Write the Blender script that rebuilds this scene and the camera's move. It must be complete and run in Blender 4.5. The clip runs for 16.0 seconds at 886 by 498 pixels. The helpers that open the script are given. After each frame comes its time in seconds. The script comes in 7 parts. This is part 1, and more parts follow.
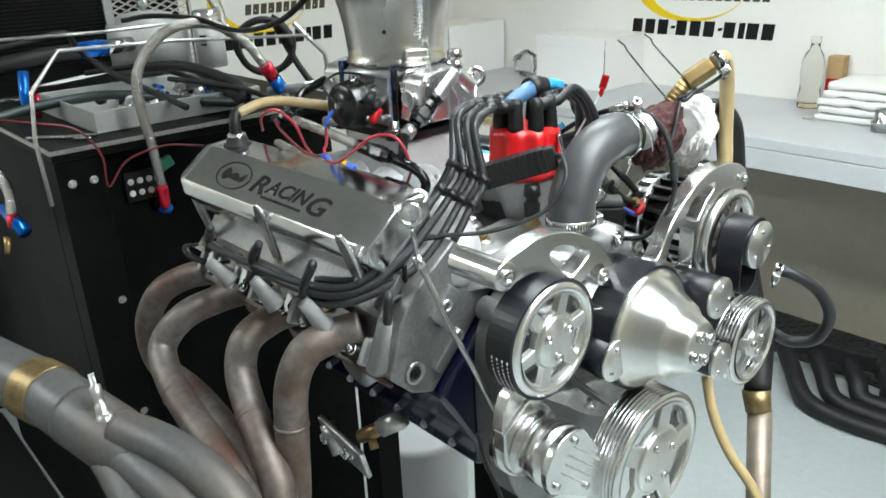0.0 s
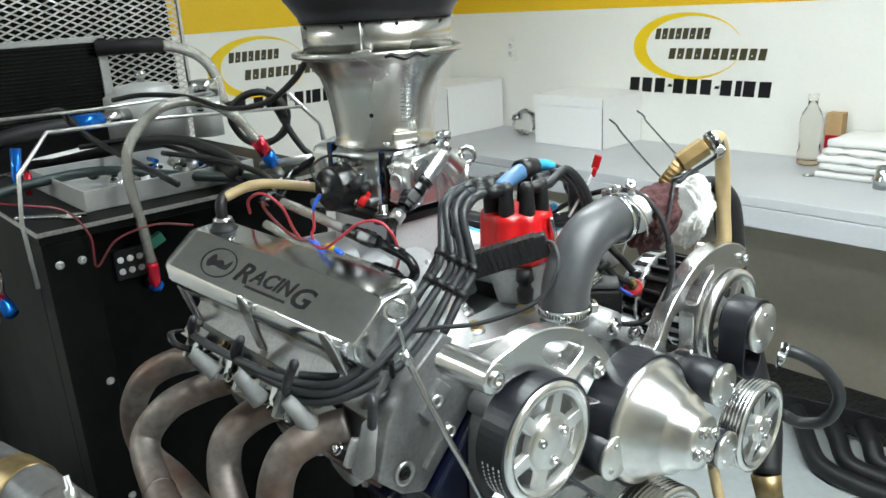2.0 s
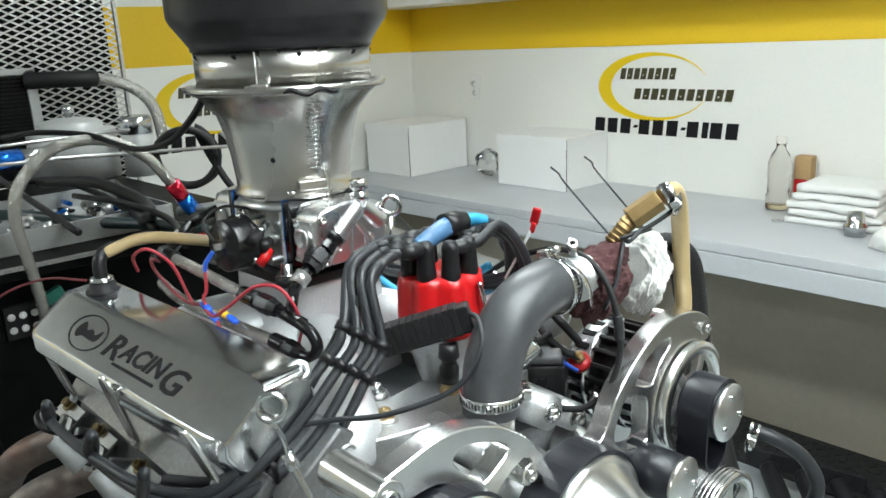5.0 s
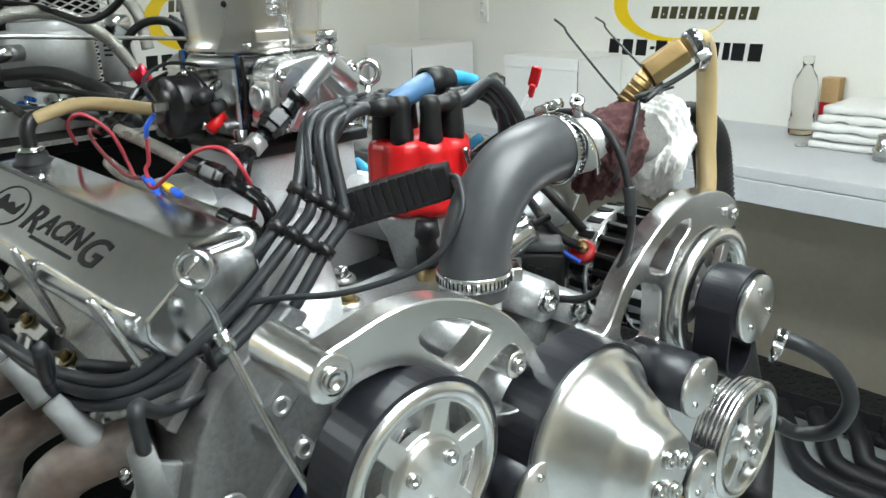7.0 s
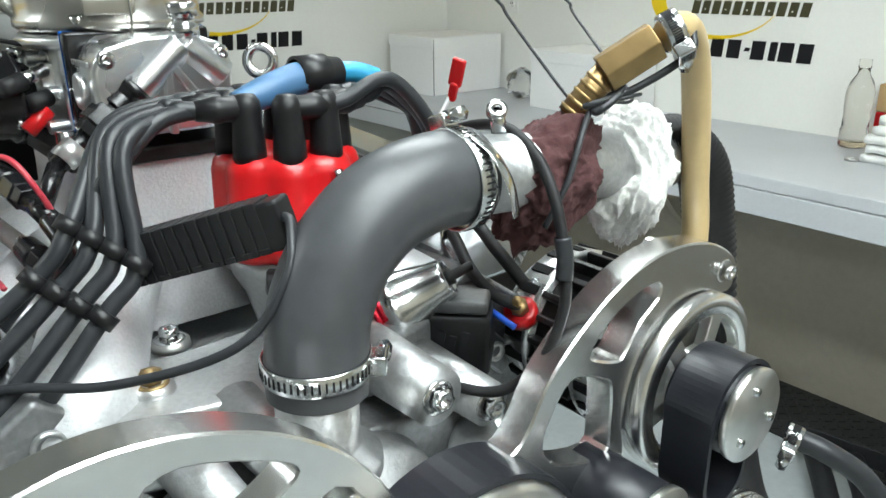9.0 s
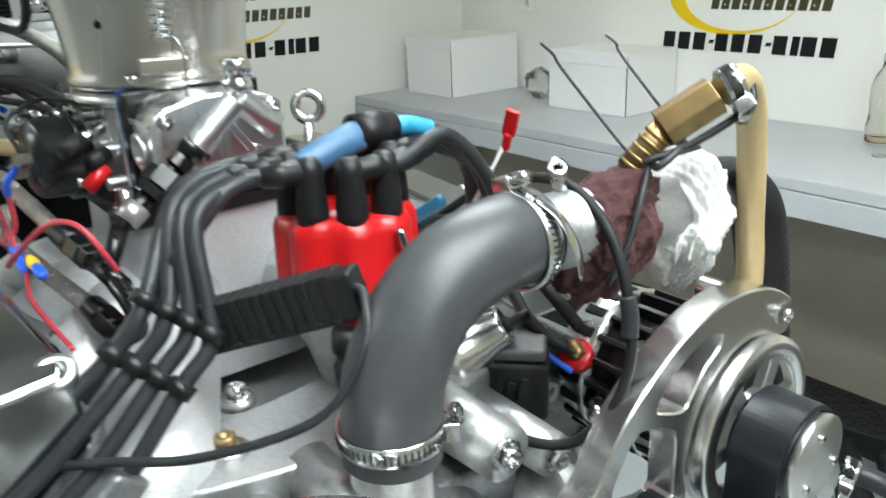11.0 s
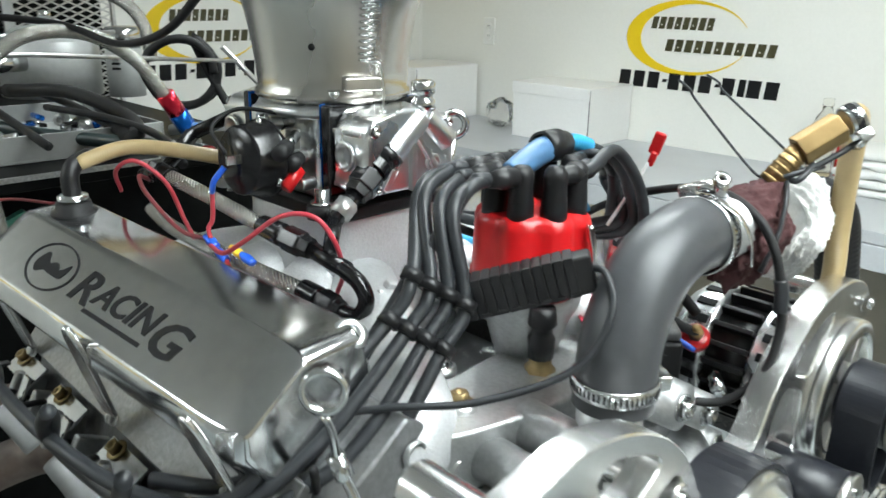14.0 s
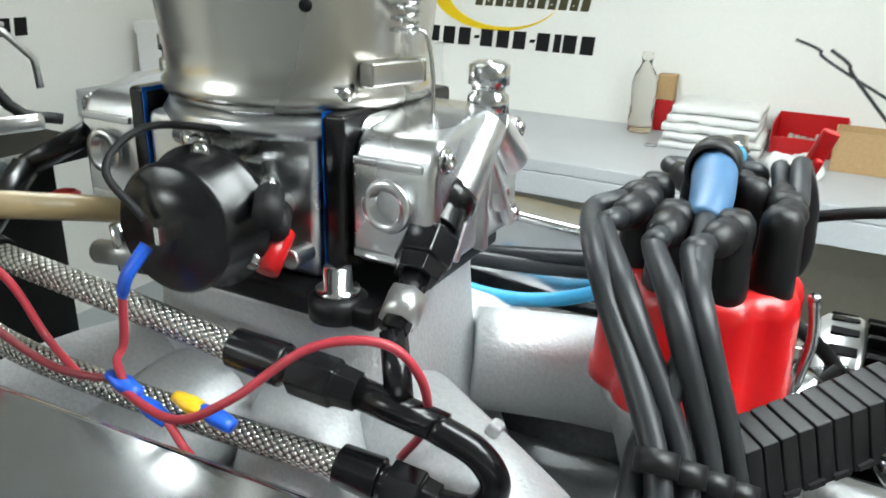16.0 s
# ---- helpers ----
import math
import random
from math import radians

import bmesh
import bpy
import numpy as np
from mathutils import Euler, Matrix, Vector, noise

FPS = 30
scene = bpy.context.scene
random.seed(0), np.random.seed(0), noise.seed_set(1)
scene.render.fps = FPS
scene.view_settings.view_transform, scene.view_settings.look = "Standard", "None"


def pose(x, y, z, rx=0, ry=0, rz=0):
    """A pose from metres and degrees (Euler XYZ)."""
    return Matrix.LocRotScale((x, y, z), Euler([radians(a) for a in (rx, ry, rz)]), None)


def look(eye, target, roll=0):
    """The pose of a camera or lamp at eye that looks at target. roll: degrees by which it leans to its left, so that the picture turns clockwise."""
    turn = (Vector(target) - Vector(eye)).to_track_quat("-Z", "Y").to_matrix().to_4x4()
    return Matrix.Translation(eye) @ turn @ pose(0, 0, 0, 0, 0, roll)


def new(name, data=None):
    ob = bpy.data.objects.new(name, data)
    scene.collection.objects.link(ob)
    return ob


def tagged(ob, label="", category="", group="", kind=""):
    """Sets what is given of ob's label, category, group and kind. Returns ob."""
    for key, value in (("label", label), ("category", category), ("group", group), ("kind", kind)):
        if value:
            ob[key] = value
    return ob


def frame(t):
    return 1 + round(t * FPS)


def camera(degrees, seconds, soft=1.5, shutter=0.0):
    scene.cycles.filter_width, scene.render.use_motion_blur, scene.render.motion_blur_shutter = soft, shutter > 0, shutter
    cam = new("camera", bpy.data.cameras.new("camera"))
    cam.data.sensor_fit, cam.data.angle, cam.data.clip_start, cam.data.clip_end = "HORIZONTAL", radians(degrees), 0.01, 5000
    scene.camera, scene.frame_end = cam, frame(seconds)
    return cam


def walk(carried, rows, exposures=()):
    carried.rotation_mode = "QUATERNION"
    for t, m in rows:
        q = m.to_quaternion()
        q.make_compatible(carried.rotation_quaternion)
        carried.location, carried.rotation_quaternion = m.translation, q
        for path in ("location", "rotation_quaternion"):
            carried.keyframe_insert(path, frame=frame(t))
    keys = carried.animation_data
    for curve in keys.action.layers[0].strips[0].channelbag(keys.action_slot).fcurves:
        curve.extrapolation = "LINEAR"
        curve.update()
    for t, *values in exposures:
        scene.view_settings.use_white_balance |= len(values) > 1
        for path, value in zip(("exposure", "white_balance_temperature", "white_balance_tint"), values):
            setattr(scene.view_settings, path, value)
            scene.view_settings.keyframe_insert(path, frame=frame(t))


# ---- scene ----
import collections

cam = camera(60.1, 16.0, shutter=0.4)
PATH = [
    (0, (0.158, 0.244, 1.635), (-1.237, 1.47, 0.895), -2.5),
    (0.5, (0.146, 0.253, 1.638), (-1.257, 1.503, 0.953), -3.1),
    (1, (0.131, 0.264, 1.642), (-1.282, 1.504, 0.961), -3.3),
    (1.5, (0.127, 0.28, 1.644), (-1.288, 1.524, 0.973), -2.5),
    (2, (0.134, 0.299, 1.674), (-1.299, 1.549, 1.056), -3.4),
    (2.5, (0.107, 0.31, 1.668), (-1.312, 1.593, 1.084), -3.6),
    (3, (0.077, 0.33, 1.675), (-1.299, 1.678, 1.135), -3.6),
    (3.5, (0.045, 0.339, 1.67), (-1.282, 1.748, 1.165), -3.3),
    (3.7, (0.032, 0.339, 1.675), (-1.288, 1.762, 1.19), -3.2),
    (6, (0.073, 0.575, 1.600), (-1.386, 1.814, 1.018), -2.5),
    (6.5, (0.039, 0.565, 1.556), (-1.378, 1.828, 0.924), -1.6),
    (7, (-0.011, 0.583, 1.526), (-1.406, 1.853, 0.863), -1.9),
    (7.5, (-0.035, 0.701, 1.537), (-1.464, 1.947, 0.900), -1.5),
    (8, (-0.049, 0.775, 1.518), (-1.529, 1.967, 0.895), -0.1),
    (10.3, (-0.148, 0.877, 1.491), (-1.584, 2.045, 0.735), -1.3),
    (10.5, (-0.146, 0.874, 1.495), (-1.586, 2.041, 0.744), -1.5),
    (11, (-0.129, 0.827, 1.544), (-1.612, 1.975, 0.849), -2.4),
    (11.5, (-0.107, 0.733, 1.574), (-1.637, 1.847, 0.926), -2.4),
    (12, (-0.083, 0.689, 1.568), (-1.613, 1.814, 0.94), -1.8),
    (12.5, (-0.06, 0.669, 1.61), (-1.589, 1.82, 1.029), -1.8),
    (13, (-0.057, 0.628, 1.579), (-1.58, 1.789, 1.001), -1.5),
    (13.5, (-0.095, 0.584, 1.558), (-1.56, 1.811, 0.967), -0.5),
    (14, (-0.192, 0.566, 1.56), (-1.545, 1.896, 0.927), 0.9),
    (14.5, (-0.365, 0.616, 1.536), (-1.606, 2.052, 0.903), 1.2),
    (15, (-0.521, 0.708, 1.54), (-1.625, 2.22, 0.834), 0.6),
    (15.5, (-0.575, 0.708, 1.516), (-1.527, 2.29, 0.749), 1.1),
    (16, (-0.586, 0.682, 1.536), (-1.432, 2.343, 0.812), 1.8),
]
walk(cam, [(t, look(eye, target, roll)) for t, eye, target, roll in PATH],
     exposures=((0, 0.06), (2.5, 0.02), (3.5, -0.09), (6, -0.10), (8, -0.16), (11.5, -0.08), (13, -0.08), (14.5, 0.0), (16, 0.0)))

# ---- light ----
world = bpy.data.worlds.new("room_air")
scene.world = world
world.use_nodes = True
world.node_tree.nodes["Background"].inputs[0].default_value = (0.8, 0.85, 0.9, 1)
world.node_tree.nodes["Background"].inputs[1].default_value = 0.05
scene.view_settings.exposure = 0.0


# ---- shaping helpers ----
def V(*a):
    return Vector(a)


def box(bm, c, s, turn=None):
    m = Matrix.Translation(c) @ (turn.to_4x4() if turn else Matrix.Identity(4)) @ Matrix.Diagonal((*s, 1))
    bmesh.ops.create_cube(bm, size=1, matrix=m)


def span(bm, lo, hi):
    box(bm, [(a + b) / 2 for a, b in zip(lo, hi)], [abs(b - a) for a, b in zip(lo, hi)])


def frame_of(axis):
    a = Vector(axis).normalized()
    u = a.cross(V(0, 0, 1) if abs(a.z) < 0.9 else V(1, 0, 0)).normalized()
    return u, a.cross(u).normalized(), a


def lathe(bm, prof, at, axis=(0, 0, 1), seg=40, closed=False):
    """Turn a profile of (height, radius) round an axis."""
    u, w, a = frame_of(axis)
    at = Vector(at)
    rows = []
    for h, r in prof:
        if r < 1e-5:
            rows.append([bm.verts.new(at + a * h)])
        else:
            rows.append([bm.verts.new(at + a * h + (u * math.cos(k * math.tau / seg) + w * math.sin(k * math.tau / seg)) * r) for k in range(seg)])
    pairs = list(zip(rows, rows[1:]))
    if closed:
        pairs.append((rows[-1], rows[0]))
    for p, q in pairs:
        for k in range(seg):
            n = (k + 1) % seg
            if len(p) == 1 and len(q) == 1:
                continue
            if len(p) == 1:
                bm.faces.new((p[0], q[n], q[k]))
            elif len(q) == 1:
                bm.faces.new((p[k], p[n], q[0]))
            else:
                bm.faces.new((p[k], p[n], q[n], q[k]))


def rod(bm, p0, p1, r, r1=None, seg=20):
    d = Vector(p1) - Vector(p0)
    r1 = r if r1 is None else r1
    lathe(bm, [(0, 0), (0, r), (d.length, r1), (d.length, 0)], p0, d, seg)


def bolt(bm, at, axis, r=0.007, h=0.006):
    a = Vector(axis).normalized()
    lathe(bm, [(0, 0), (0, r * 1.5), (0.0015, r * 1.5), (0.0015, r)], at, a, 16)
    lathe(bm, [(0.0015, 0), (0.0015, r), (h, r), (h, r * 0.5), (h * 0.4, r * 0.45), (h * 0.4, 0)], at, a, 6)


def smooth_path(pts, n=8):
    pts = [Vector(p) for p in pts]
    if len(pts) < 3:
        return pts
    out = []
    ext = [pts[0] * 2 - pts[1]] + pts + [pts[-1] * 2 - pts[-2]]
    for i in range(1, len(ext) - 2):
        a, b, c, d = ext[i - 1:i + 3]
        for k in range(n):
            t = k / n
            out.append(0.5 * (2 * b + (c - a) * t + (2 * a - 5 * b + 4 * c - d) * t * t + (3 * b - a - 3 * c + d) * t ** 3))
    out.append(pts[-1])
    return out


def sweep(bm, pts, r, seg=12, n=8, radii=None, flat=1.0, caps=True, up=None):
    """A tube along a smooth path, with UVs: round and along, in metres."""
    path = smooth_path(pts, n)
    uv = bm.loops.layers.uv.verify()
    tang = [(path[min(i + 1, len(path) - 1)] - path[max(i - 1, 0)]).normalized() for i in range(len(path))]
    u = frame_of(tang[0])[0] if up is None else Vector(up).cross(tang[0]).normalized()
    rings, run, lengths = [], 0.0, []
    for i, p in enumerate(path):
        u = (u - tang[i] * u.dot(tang[i])).normalized()
        w = tang[i].cross(u)
        if i:
            run += (p - path[i - 1]).length
        rr = r if radii is None else float(np.interp(i / (len(path) - 1), np.linspace(0, 1, len(radii)), radii))
        rings.append([bm.verts.new(p + (u * math.cos(k * math.tau / seg) + w * math.sin(k * math.tau / seg) * flat) * rr) for k in range(seg)])
        lengths.append(run)
    for i in range(len(rings) - 1):
        for k in range(seg):
            m = (k + 1) % seg
            f = bm.faces.new((rings[i][k], rings[i][m], rings[i + 1][m], rings[i + 1][k]))
            for loop, (a, b) in zip(f.loops, ((k, i), (k + 1, i), (k + 1, i + 1), (k, i + 1))):
                loop[uv].uv = (a / seg * math.tau * r, lengths[b])
    if caps:
        bm.faces.new(rings[0][::-1])
        bm.faces.new(rings[-1])


def inset(loop, c):
    """A closed outline moved c to the inner side of its turn."""
    n = len(loop)
    area = sum(loop[k][0] * loop[(k + 1) % n][1] - loop[(k + 1) % n][0] * loop[k][1] for k in range(n))
    s = 1 if area > 0 else -1
    out = []
    for k in range(n):
        (ax, ay), (bx, by) = loop[k - 1], loop[(k + 1) % n]
        dx, dy = bx - ax, by - ay
        d = math.hypot(dx, dy) or 1.0
        out.append((loop[k][0] - s * dy / d * c, loop[k][1] + s * dx / d * c))
    return out


def plate(bm, outer, holes, o, ex, ey, th, chamfer=0.0):
    """A flat plate with holes: outlines in its plane, thickness along ex x ey, front edges chamfered."""
    o, ex, ey = Vector(o), Vector(ex).normalized(), Vector(ey).normalized()
    en = ex.cross(ey)
    loops = [list(outer)] + [list(h) for h in holes]
    front = [inset(loops[0], chamfer)] + [inset(h, -chamfer) for h in loops[1:]] if chamfer else loops
    flat = [p for l in loops for p in l]
    lo = [bm.verts.new(o + ex * a + ey * b) for a, b in flat]
    hi = [bm.verts.new(o + ex * a + ey * b + en * th) for l in front for a, b in l]
    mid = [bm.verts.new(o + ex * a + ey * b + en * (th - chamfer)) for a, b in flat] if chamfer else hi
    if holes:
        for vs in (hi, lo):
            edges, base = [], 0
            for l in loops:
                edges += [bm.edges.new((vs[base + k], vs[base + (k + 1) % len(l)])) for k in range(len(l))]
                base += len(l)
            bmesh.ops.triangle_fill(bm, use_beauty=True, edges=edges, normal=en)
    else:
        bm.faces.new(hi)
        bm.faces.new(lo[::-1])
    base = 0
    for l in loops:
        for k in range(len(l)):
            a, b = base + k, base + (k + 1) % len(l)
            bm.faces.new((lo[a], lo[b], mid[b], mid[a]))
            if chamfer:
                bm.faces.new((mid[a], mid[b], hi[b], hi[a]))
        base += len(l)
    bmesh.ops.recalc_face_normals(bm, faces=bm.faces)
    if holes:
        caps = set(lo), set(hi)
        for f in bm.faces:
            vs = set(f.verts)
            f.tag = vs <= caps[0] or vs <= caps[1]


def disc(r, c=(0, 0), n=24):
    return [(c[0] + r * math.cos(k * math.tau / n), c[1] + r * math.sin(k * math.tau / n)) for k in range(n)]


def window(r0, r1, a0, a1, n=6):
    """A pulley's window, between two radii and two angles in degrees."""
    pts = [(r1 * math.cos(radians(a0 + (a1 - a0) * k / n)), r1 * math.sin(radians(a0 + (a1 - a0) * k / n))) for k in range(n + 1)]
    mid, half = (a0 + a1) / 2, (a1 - a0) * 0.36
    return pts + [(r0 * math.cos(radians(mid + half - 2 * half * k / 3)), r0 * math.sin(radians(mid + half - 2 * half * k / 3))) for k in range(4)]


def curve2d(pts, n=5):
    """A closed outline rounded through a few points."""
    out, m = [], len(pts)
    for i in range(m):
        a, b, c, d = (Vector(pts[(i + k) % m]) for k in (-1, 0, 1, 2))
        for k in range(n):
            t = k / n
            p = 0.5 * (2 * b + (c - a) * t + (2 * a - 5 * b + 4 * c - d) * t * t + (3 * b - a - 3 * c + d) * t ** 3)
            out.append((p.x, p.y))
    return out


def lettering(bm, word, o, ex, ey, width, height, depth, slant=0.0, bold=0.0):
    """A word in the built-in font, fitted to a width and height on a plane."""
    cu = bpy.data.curves.new(word, "FONT")
    cu.body, cu.offset, cu.resolution_u = word, bold, 3
    ob = bpy.data.objects.new(word, cu)
    me = bpy.data.meshes.new_from_object(ob)
    xs, ys = [v.co.x for v in me.vertices], [v.co.y for v in me.vertices]
    x0, w, y0, h = min(xs), max(xs) - min(xs), min(ys), max(ys) - min(ys)
    o, ex, ey = Vector(o), Vector(ex).normalized(), Vector(ey).normalized()
    en = ex.cross(ey)
    top = [bm.verts.new(o + ex * ((v.co.x - x0) / w * width + slant * (v.co.y - y0) / h * height) + ey * ((v.co.y - y0) / h * height) + en * depth) for v in me.vertices]
    low = [bm.verts.new(v.co - en * depth) for v in top]
    for p in me.polygons:
        bm.faces.new([top[i] for i in p.vertices])
    edges = collections.Counter(k for p in me.polygons for k in p.edge_keys)
    for (i, k), n in edges.items():
        if n == 1:
            bm.faces.new((top[i], top[k], low[k], low[i]))
    bpy.data.objects.remove(ob)
    bpy.data.curves.remove(cu)
    bpy.data.meshes.remove(me)


def finish(ob, bevel=0.0):
    me = ob.data
    if bevel:
        mod = ob.modifiers.new("edges", "BEVEL")
        mod.width, mod.segments, mod.limit_method, mod.angle_limit = bevel, 2, "ANGLE", radians(40)
        mod.harden_normals = False
        wn = ob.modifiers.new("normals", "WEIGHTED_NORMAL")
        wn.mode, wn.weight, wn.keep_sharp = "FACE_AREA", 90, False
    return ob


def part(name, bm, material, parent=None, label="", bevel=0.0, smooth=True, sharp=0.46):
    me = bpy.data.meshes.new(name)
    if smooth:
        for e in bm.edges:
            if len(e.link_faces) == 2 and e.calc_face_angle(0) > sharp and not bevel:
                e.smooth = False
        for f in bm.faces:
            f.smooth = not f.tag
    bm.to_mesh(me)
    bm.free()
    me.materials.append(material)
    ob = new(name, me)
    if parent:
        ob.parent = parent
        ob.matrix_parent_inverse = Matrix.Translation(-anchor(parent))
    if label:
        ob["label"] = label
    return finish(ob, bevel)


def anchor(ob):
    """Where a parent's own frame lies: things stand at their base, parts are drawn in place."""
    return Vector((0, 0, 0)) if ob.parent else Vector(ob.location)


def thing(name, at, label, category, group="", kind=""):
    ob = new(name)
    ob.location = at
    ob.empty_display_size = 0.05
    return tagged(ob, label, category, group, kind)


def slab(name, lo, hi, material, label, category, kind="structure", bevel=0.0):
    bm = bmesh.new()
    span(bm, lo, hi)
    return tagged(part(name, bm, material, bevel=bevel), label, category, kind=kind)


# ---- materials ----
def surface(name, base, rough=0.5, metal=0.0, scale=30.0, var=0.15, bump=0.05, fine=0.0, tint=None, patch=0.0, patch_scale=4.0, aniso=0.0, stretch=None, coat=0.0, rough_var=0.15, uv=False, spec=0.5):
    """Colour with grain and broader patches, uneven gloss and fine relief."""
    m = bpy.data.materials.new(name)
    m.use_nodes = True
    nt = m.node_tree
    n, link = nt.nodes, nt.links.new
    b = n["Principled BSDF"]
    co = n.new("ShaderNodeTexCoord")
    mp = n.new("ShaderNodeMapping")
    link(co.outputs["UV" if uv else "Object"], mp.inputs[0])
    if stretch:
        mp.inputs["Scale"].default_value = stretch
    g = n.new("ShaderNodeTexNoise")
    g.inputs["Scale"].default_value, g.inputs["Detail"].default_value = scale, 6
    link(mp.outputs[0], g.inputs["Vector"])
    p = n.new("ShaderNodeTexNoise")
    p.inputs["Scale"].default_value, p.inputs["Detail"].default_value = patch_scale, 4
    link(mp.outputs[0], p.inputs["Vector"])
    ramp = n.new("ShaderNodeValToRGB")
    ramp.color_ramp.elements[0].position, ramp.color_ramp.elements[1].position = 0.3, 0.7
    ramp.color_ramp.elements[0].color = (*[c * (1 - var) for c in base], 1)
    ramp.color_ramp.elements[1].color = (*[min(1, c * (1 + var)) for c in base], 1)
    link(g.outputs[0], ramp.inputs[0])
    last = ramp.outputs[0]
    if patch:
        pr = n.new("ShaderNodeValToRGB")
        pr.color_ramp.elements[0].position, pr.color_ramp.elements[1].position = 0.42, 0.68
        pr.color_ramp.elements[0].color, pr.color_ramp.elements[1].color = (0, 0, 0, 1), (patch, patch, patch, 1)
        link(p.outputs[0], pr.inputs[0])
        mix = n.new("ShaderNodeMixRGB")
        link(pr.outputs[0], mix.inputs[0])
        link(last, mix.inputs[1])
        mix.inputs[2].default_value = (*(tint or [c * 0.5 for c in base]), 1)
        last = mix.outputs[0]
    link(last, b.inputs["Base Color"])
    rr = n.new("ShaderNodeMapRange")
    rr.inputs["To Min"].default_value, rr.inputs["To Max"].default_value = max(0.02, rough * (1 - rough_var)), min(1, rough * (1 + rough_var))
    link(p.outputs[0], rr.inputs[0])
    link(rr.outputs[0], b.inputs["Roughness"])
    b.inputs["Metallic"].default_value = metal
    b.inputs["Coat Weight"].default_value = coat
    b.inputs["Specular IOR Level"].default_value = spec
    if aniso:
        b.inputs["Anisotropic"].default_value = aniso
        b.inputs["Anisotropic Rotation"].default_value = 0.25
        tg = n.new("ShaderNodeTangent")
        tg.direction_type, tg.axis = "RADIAL", "X"
        link(tg.outputs[0], b.inputs["Tangent"])
    if bump:
        bp = n.new("ShaderNodeBump")
        bp.inputs["Strength"].default_value, bp.inputs["Distance"].default_value = bump, 0.002
        link(g.outputs[0], bp.inputs["Height"])
        link(bp.outputs[0], b.inputs["Normal"])
    return m


def braid(name, base, cell=0.0026):
    """Woven steel wire sleeve, from the sweep's UVs."""
    m = surface(name, base, 0.26, 0.78, 400, 0.1, 0)
    n, link = m.node_tree.nodes, m.node_tree.links.new
    b = n["Principled BSDF"]
    uv = n.new("ShaderNodeTexCoord")
    waves = []
    for ang in (40, -40):
        mp = n.new("ShaderNodeMapping")
        mp.inputs["Rotation"].default_value = (0, 0, radians(ang))
        link(uv.outputs["UV"], mp.inputs[0])
        w = n.new("ShaderNodeTexWave")
        w.inputs["Scale"].default_value = 0.31 / cell
        w.inputs["Distortion"].default_value = 0.4
        link(mp.outputs[0], w.inputs["Vector"])
        waves.append(w)
    mx = n.new("ShaderNodeMath")
    mx.operation = "MULTIPLY"
    link(waves[0].outputs["Fac"], mx.inputs[0])
    link(waves[1].outputs["Fac"], mx.inputs[1])
    ramp = n.new("ShaderNodeValToRGB")
    ramp.color_ramp.elements[0].color, ramp.color_ramp.elements[1].color = (*[c * 0.13 for c in base], 1), (*base, 1)
    ramp.color_ramp.elements[1].position = 0.3
    link(mx.outputs[0], ramp.inputs[0])
    link(ramp.outputs[0], b.inputs["Base Color"])
    bp = n.new("ShaderNodeBump")
    bp.inputs["Strength"].default_value, bp.inputs["Distance"].default_value = 0.8, 0.001
    link(mx.outputs[0], bp.inputs["Height"])
    link(bp.outputs[0], b.inputs["Normal"])
    return m


def clear(name, base, rough=0.03):
    m = bpy.data.materials.new(name)
    m.use_nodes = True
    b = m.node_tree.nodes["Principled BSDF"]
    b.inputs["Base Color"].default_value = (*base, 1)
    b.inputs["Roughness"].default_value = rough
    b.inputs["Transmission Weight"].default_value = 1.0
    b.inputs["IOR"].default_value = 1.3
    return m


POLISH = surface("polished_aluminium", (0.74, 0.75, 0.76), 0.29, 1, 60, 0.05, 0.015, patch=0.25, patch_scale=9, rough_var=0.35)
SMOOTH = surface("satin_cover_aluminium", (0.66, 0.67, 0.68), 0.14, 1, 60, 0.05, 0.012, patch=0.3, patch_scale=7, rough_var=0.35)
BILLET = surface("machined_aluminium", (0.80, 0.80, 0.79), 0.25, 1, 90, 0.04, 0.01, patch=0.15, patch_scale=12)
TURNED = surface("turned_aluminium", (0.78, 0.78, 0.76), 0.30, 1, 90, 0.04, 0.0, aniso=0.75, rough_var=0.05)
CAST = surface("cast_aluminium", (0.46, 0.47, 0.47), 0.40, 0.85, 220, 0.10, 0.25, patch=0.3, patch_scale=14)
# HEAD is a darker CAST: the shade under the covers is in its colour.
HEAD = surface("shaded_worn_casting", (0.25, 0.255, 0.26), 0.42, 0.7, 180, 0.16, 0.3, patch=0.5, patch_scale=16, tint=(0.2, 0.195, 0.19))
INTAKE = surface("bead_blasted_aluminium", (0.62, 0.63, 0.64), 0.45, 0.45, 350, 0.07, 0.35, patch=0.15, patch_scale=10)
CHROME = surface("bright_zinc", (0.62, 0.63, 0.63), 0.19, 1, 60, 0.03, 0.01, rough_var=0.4)
STAINLESS = surface("spun_stainless", (0.58, 0.57, 0.54), 0.27, 1, 16, 0.10, 0.02, patch=0.45, patch_scale=7, stretch=(1, 1, 0.35), tint=(0.36, 0.34, 0.31))
STEEL = surface("grey_steel", (0.58, 0.58, 0.57), 0.35, 0.9, 80, 0.15, 0.05, patch=0.3)
HEADER = surface("heat_stained_steel", (0.19, 0.165, 0.15), 0.52, 0.6, 60, 0.28, 0.2, patch=0.9, patch_scale=9, tint=(0.125, 0.066, 0.045))
HEADER_BLACK = surface("black_coated_steel", (0.013, 0.0135, 0.015), 0.5, 0.0, 60, 0.2, 0.08, spec=0.3)
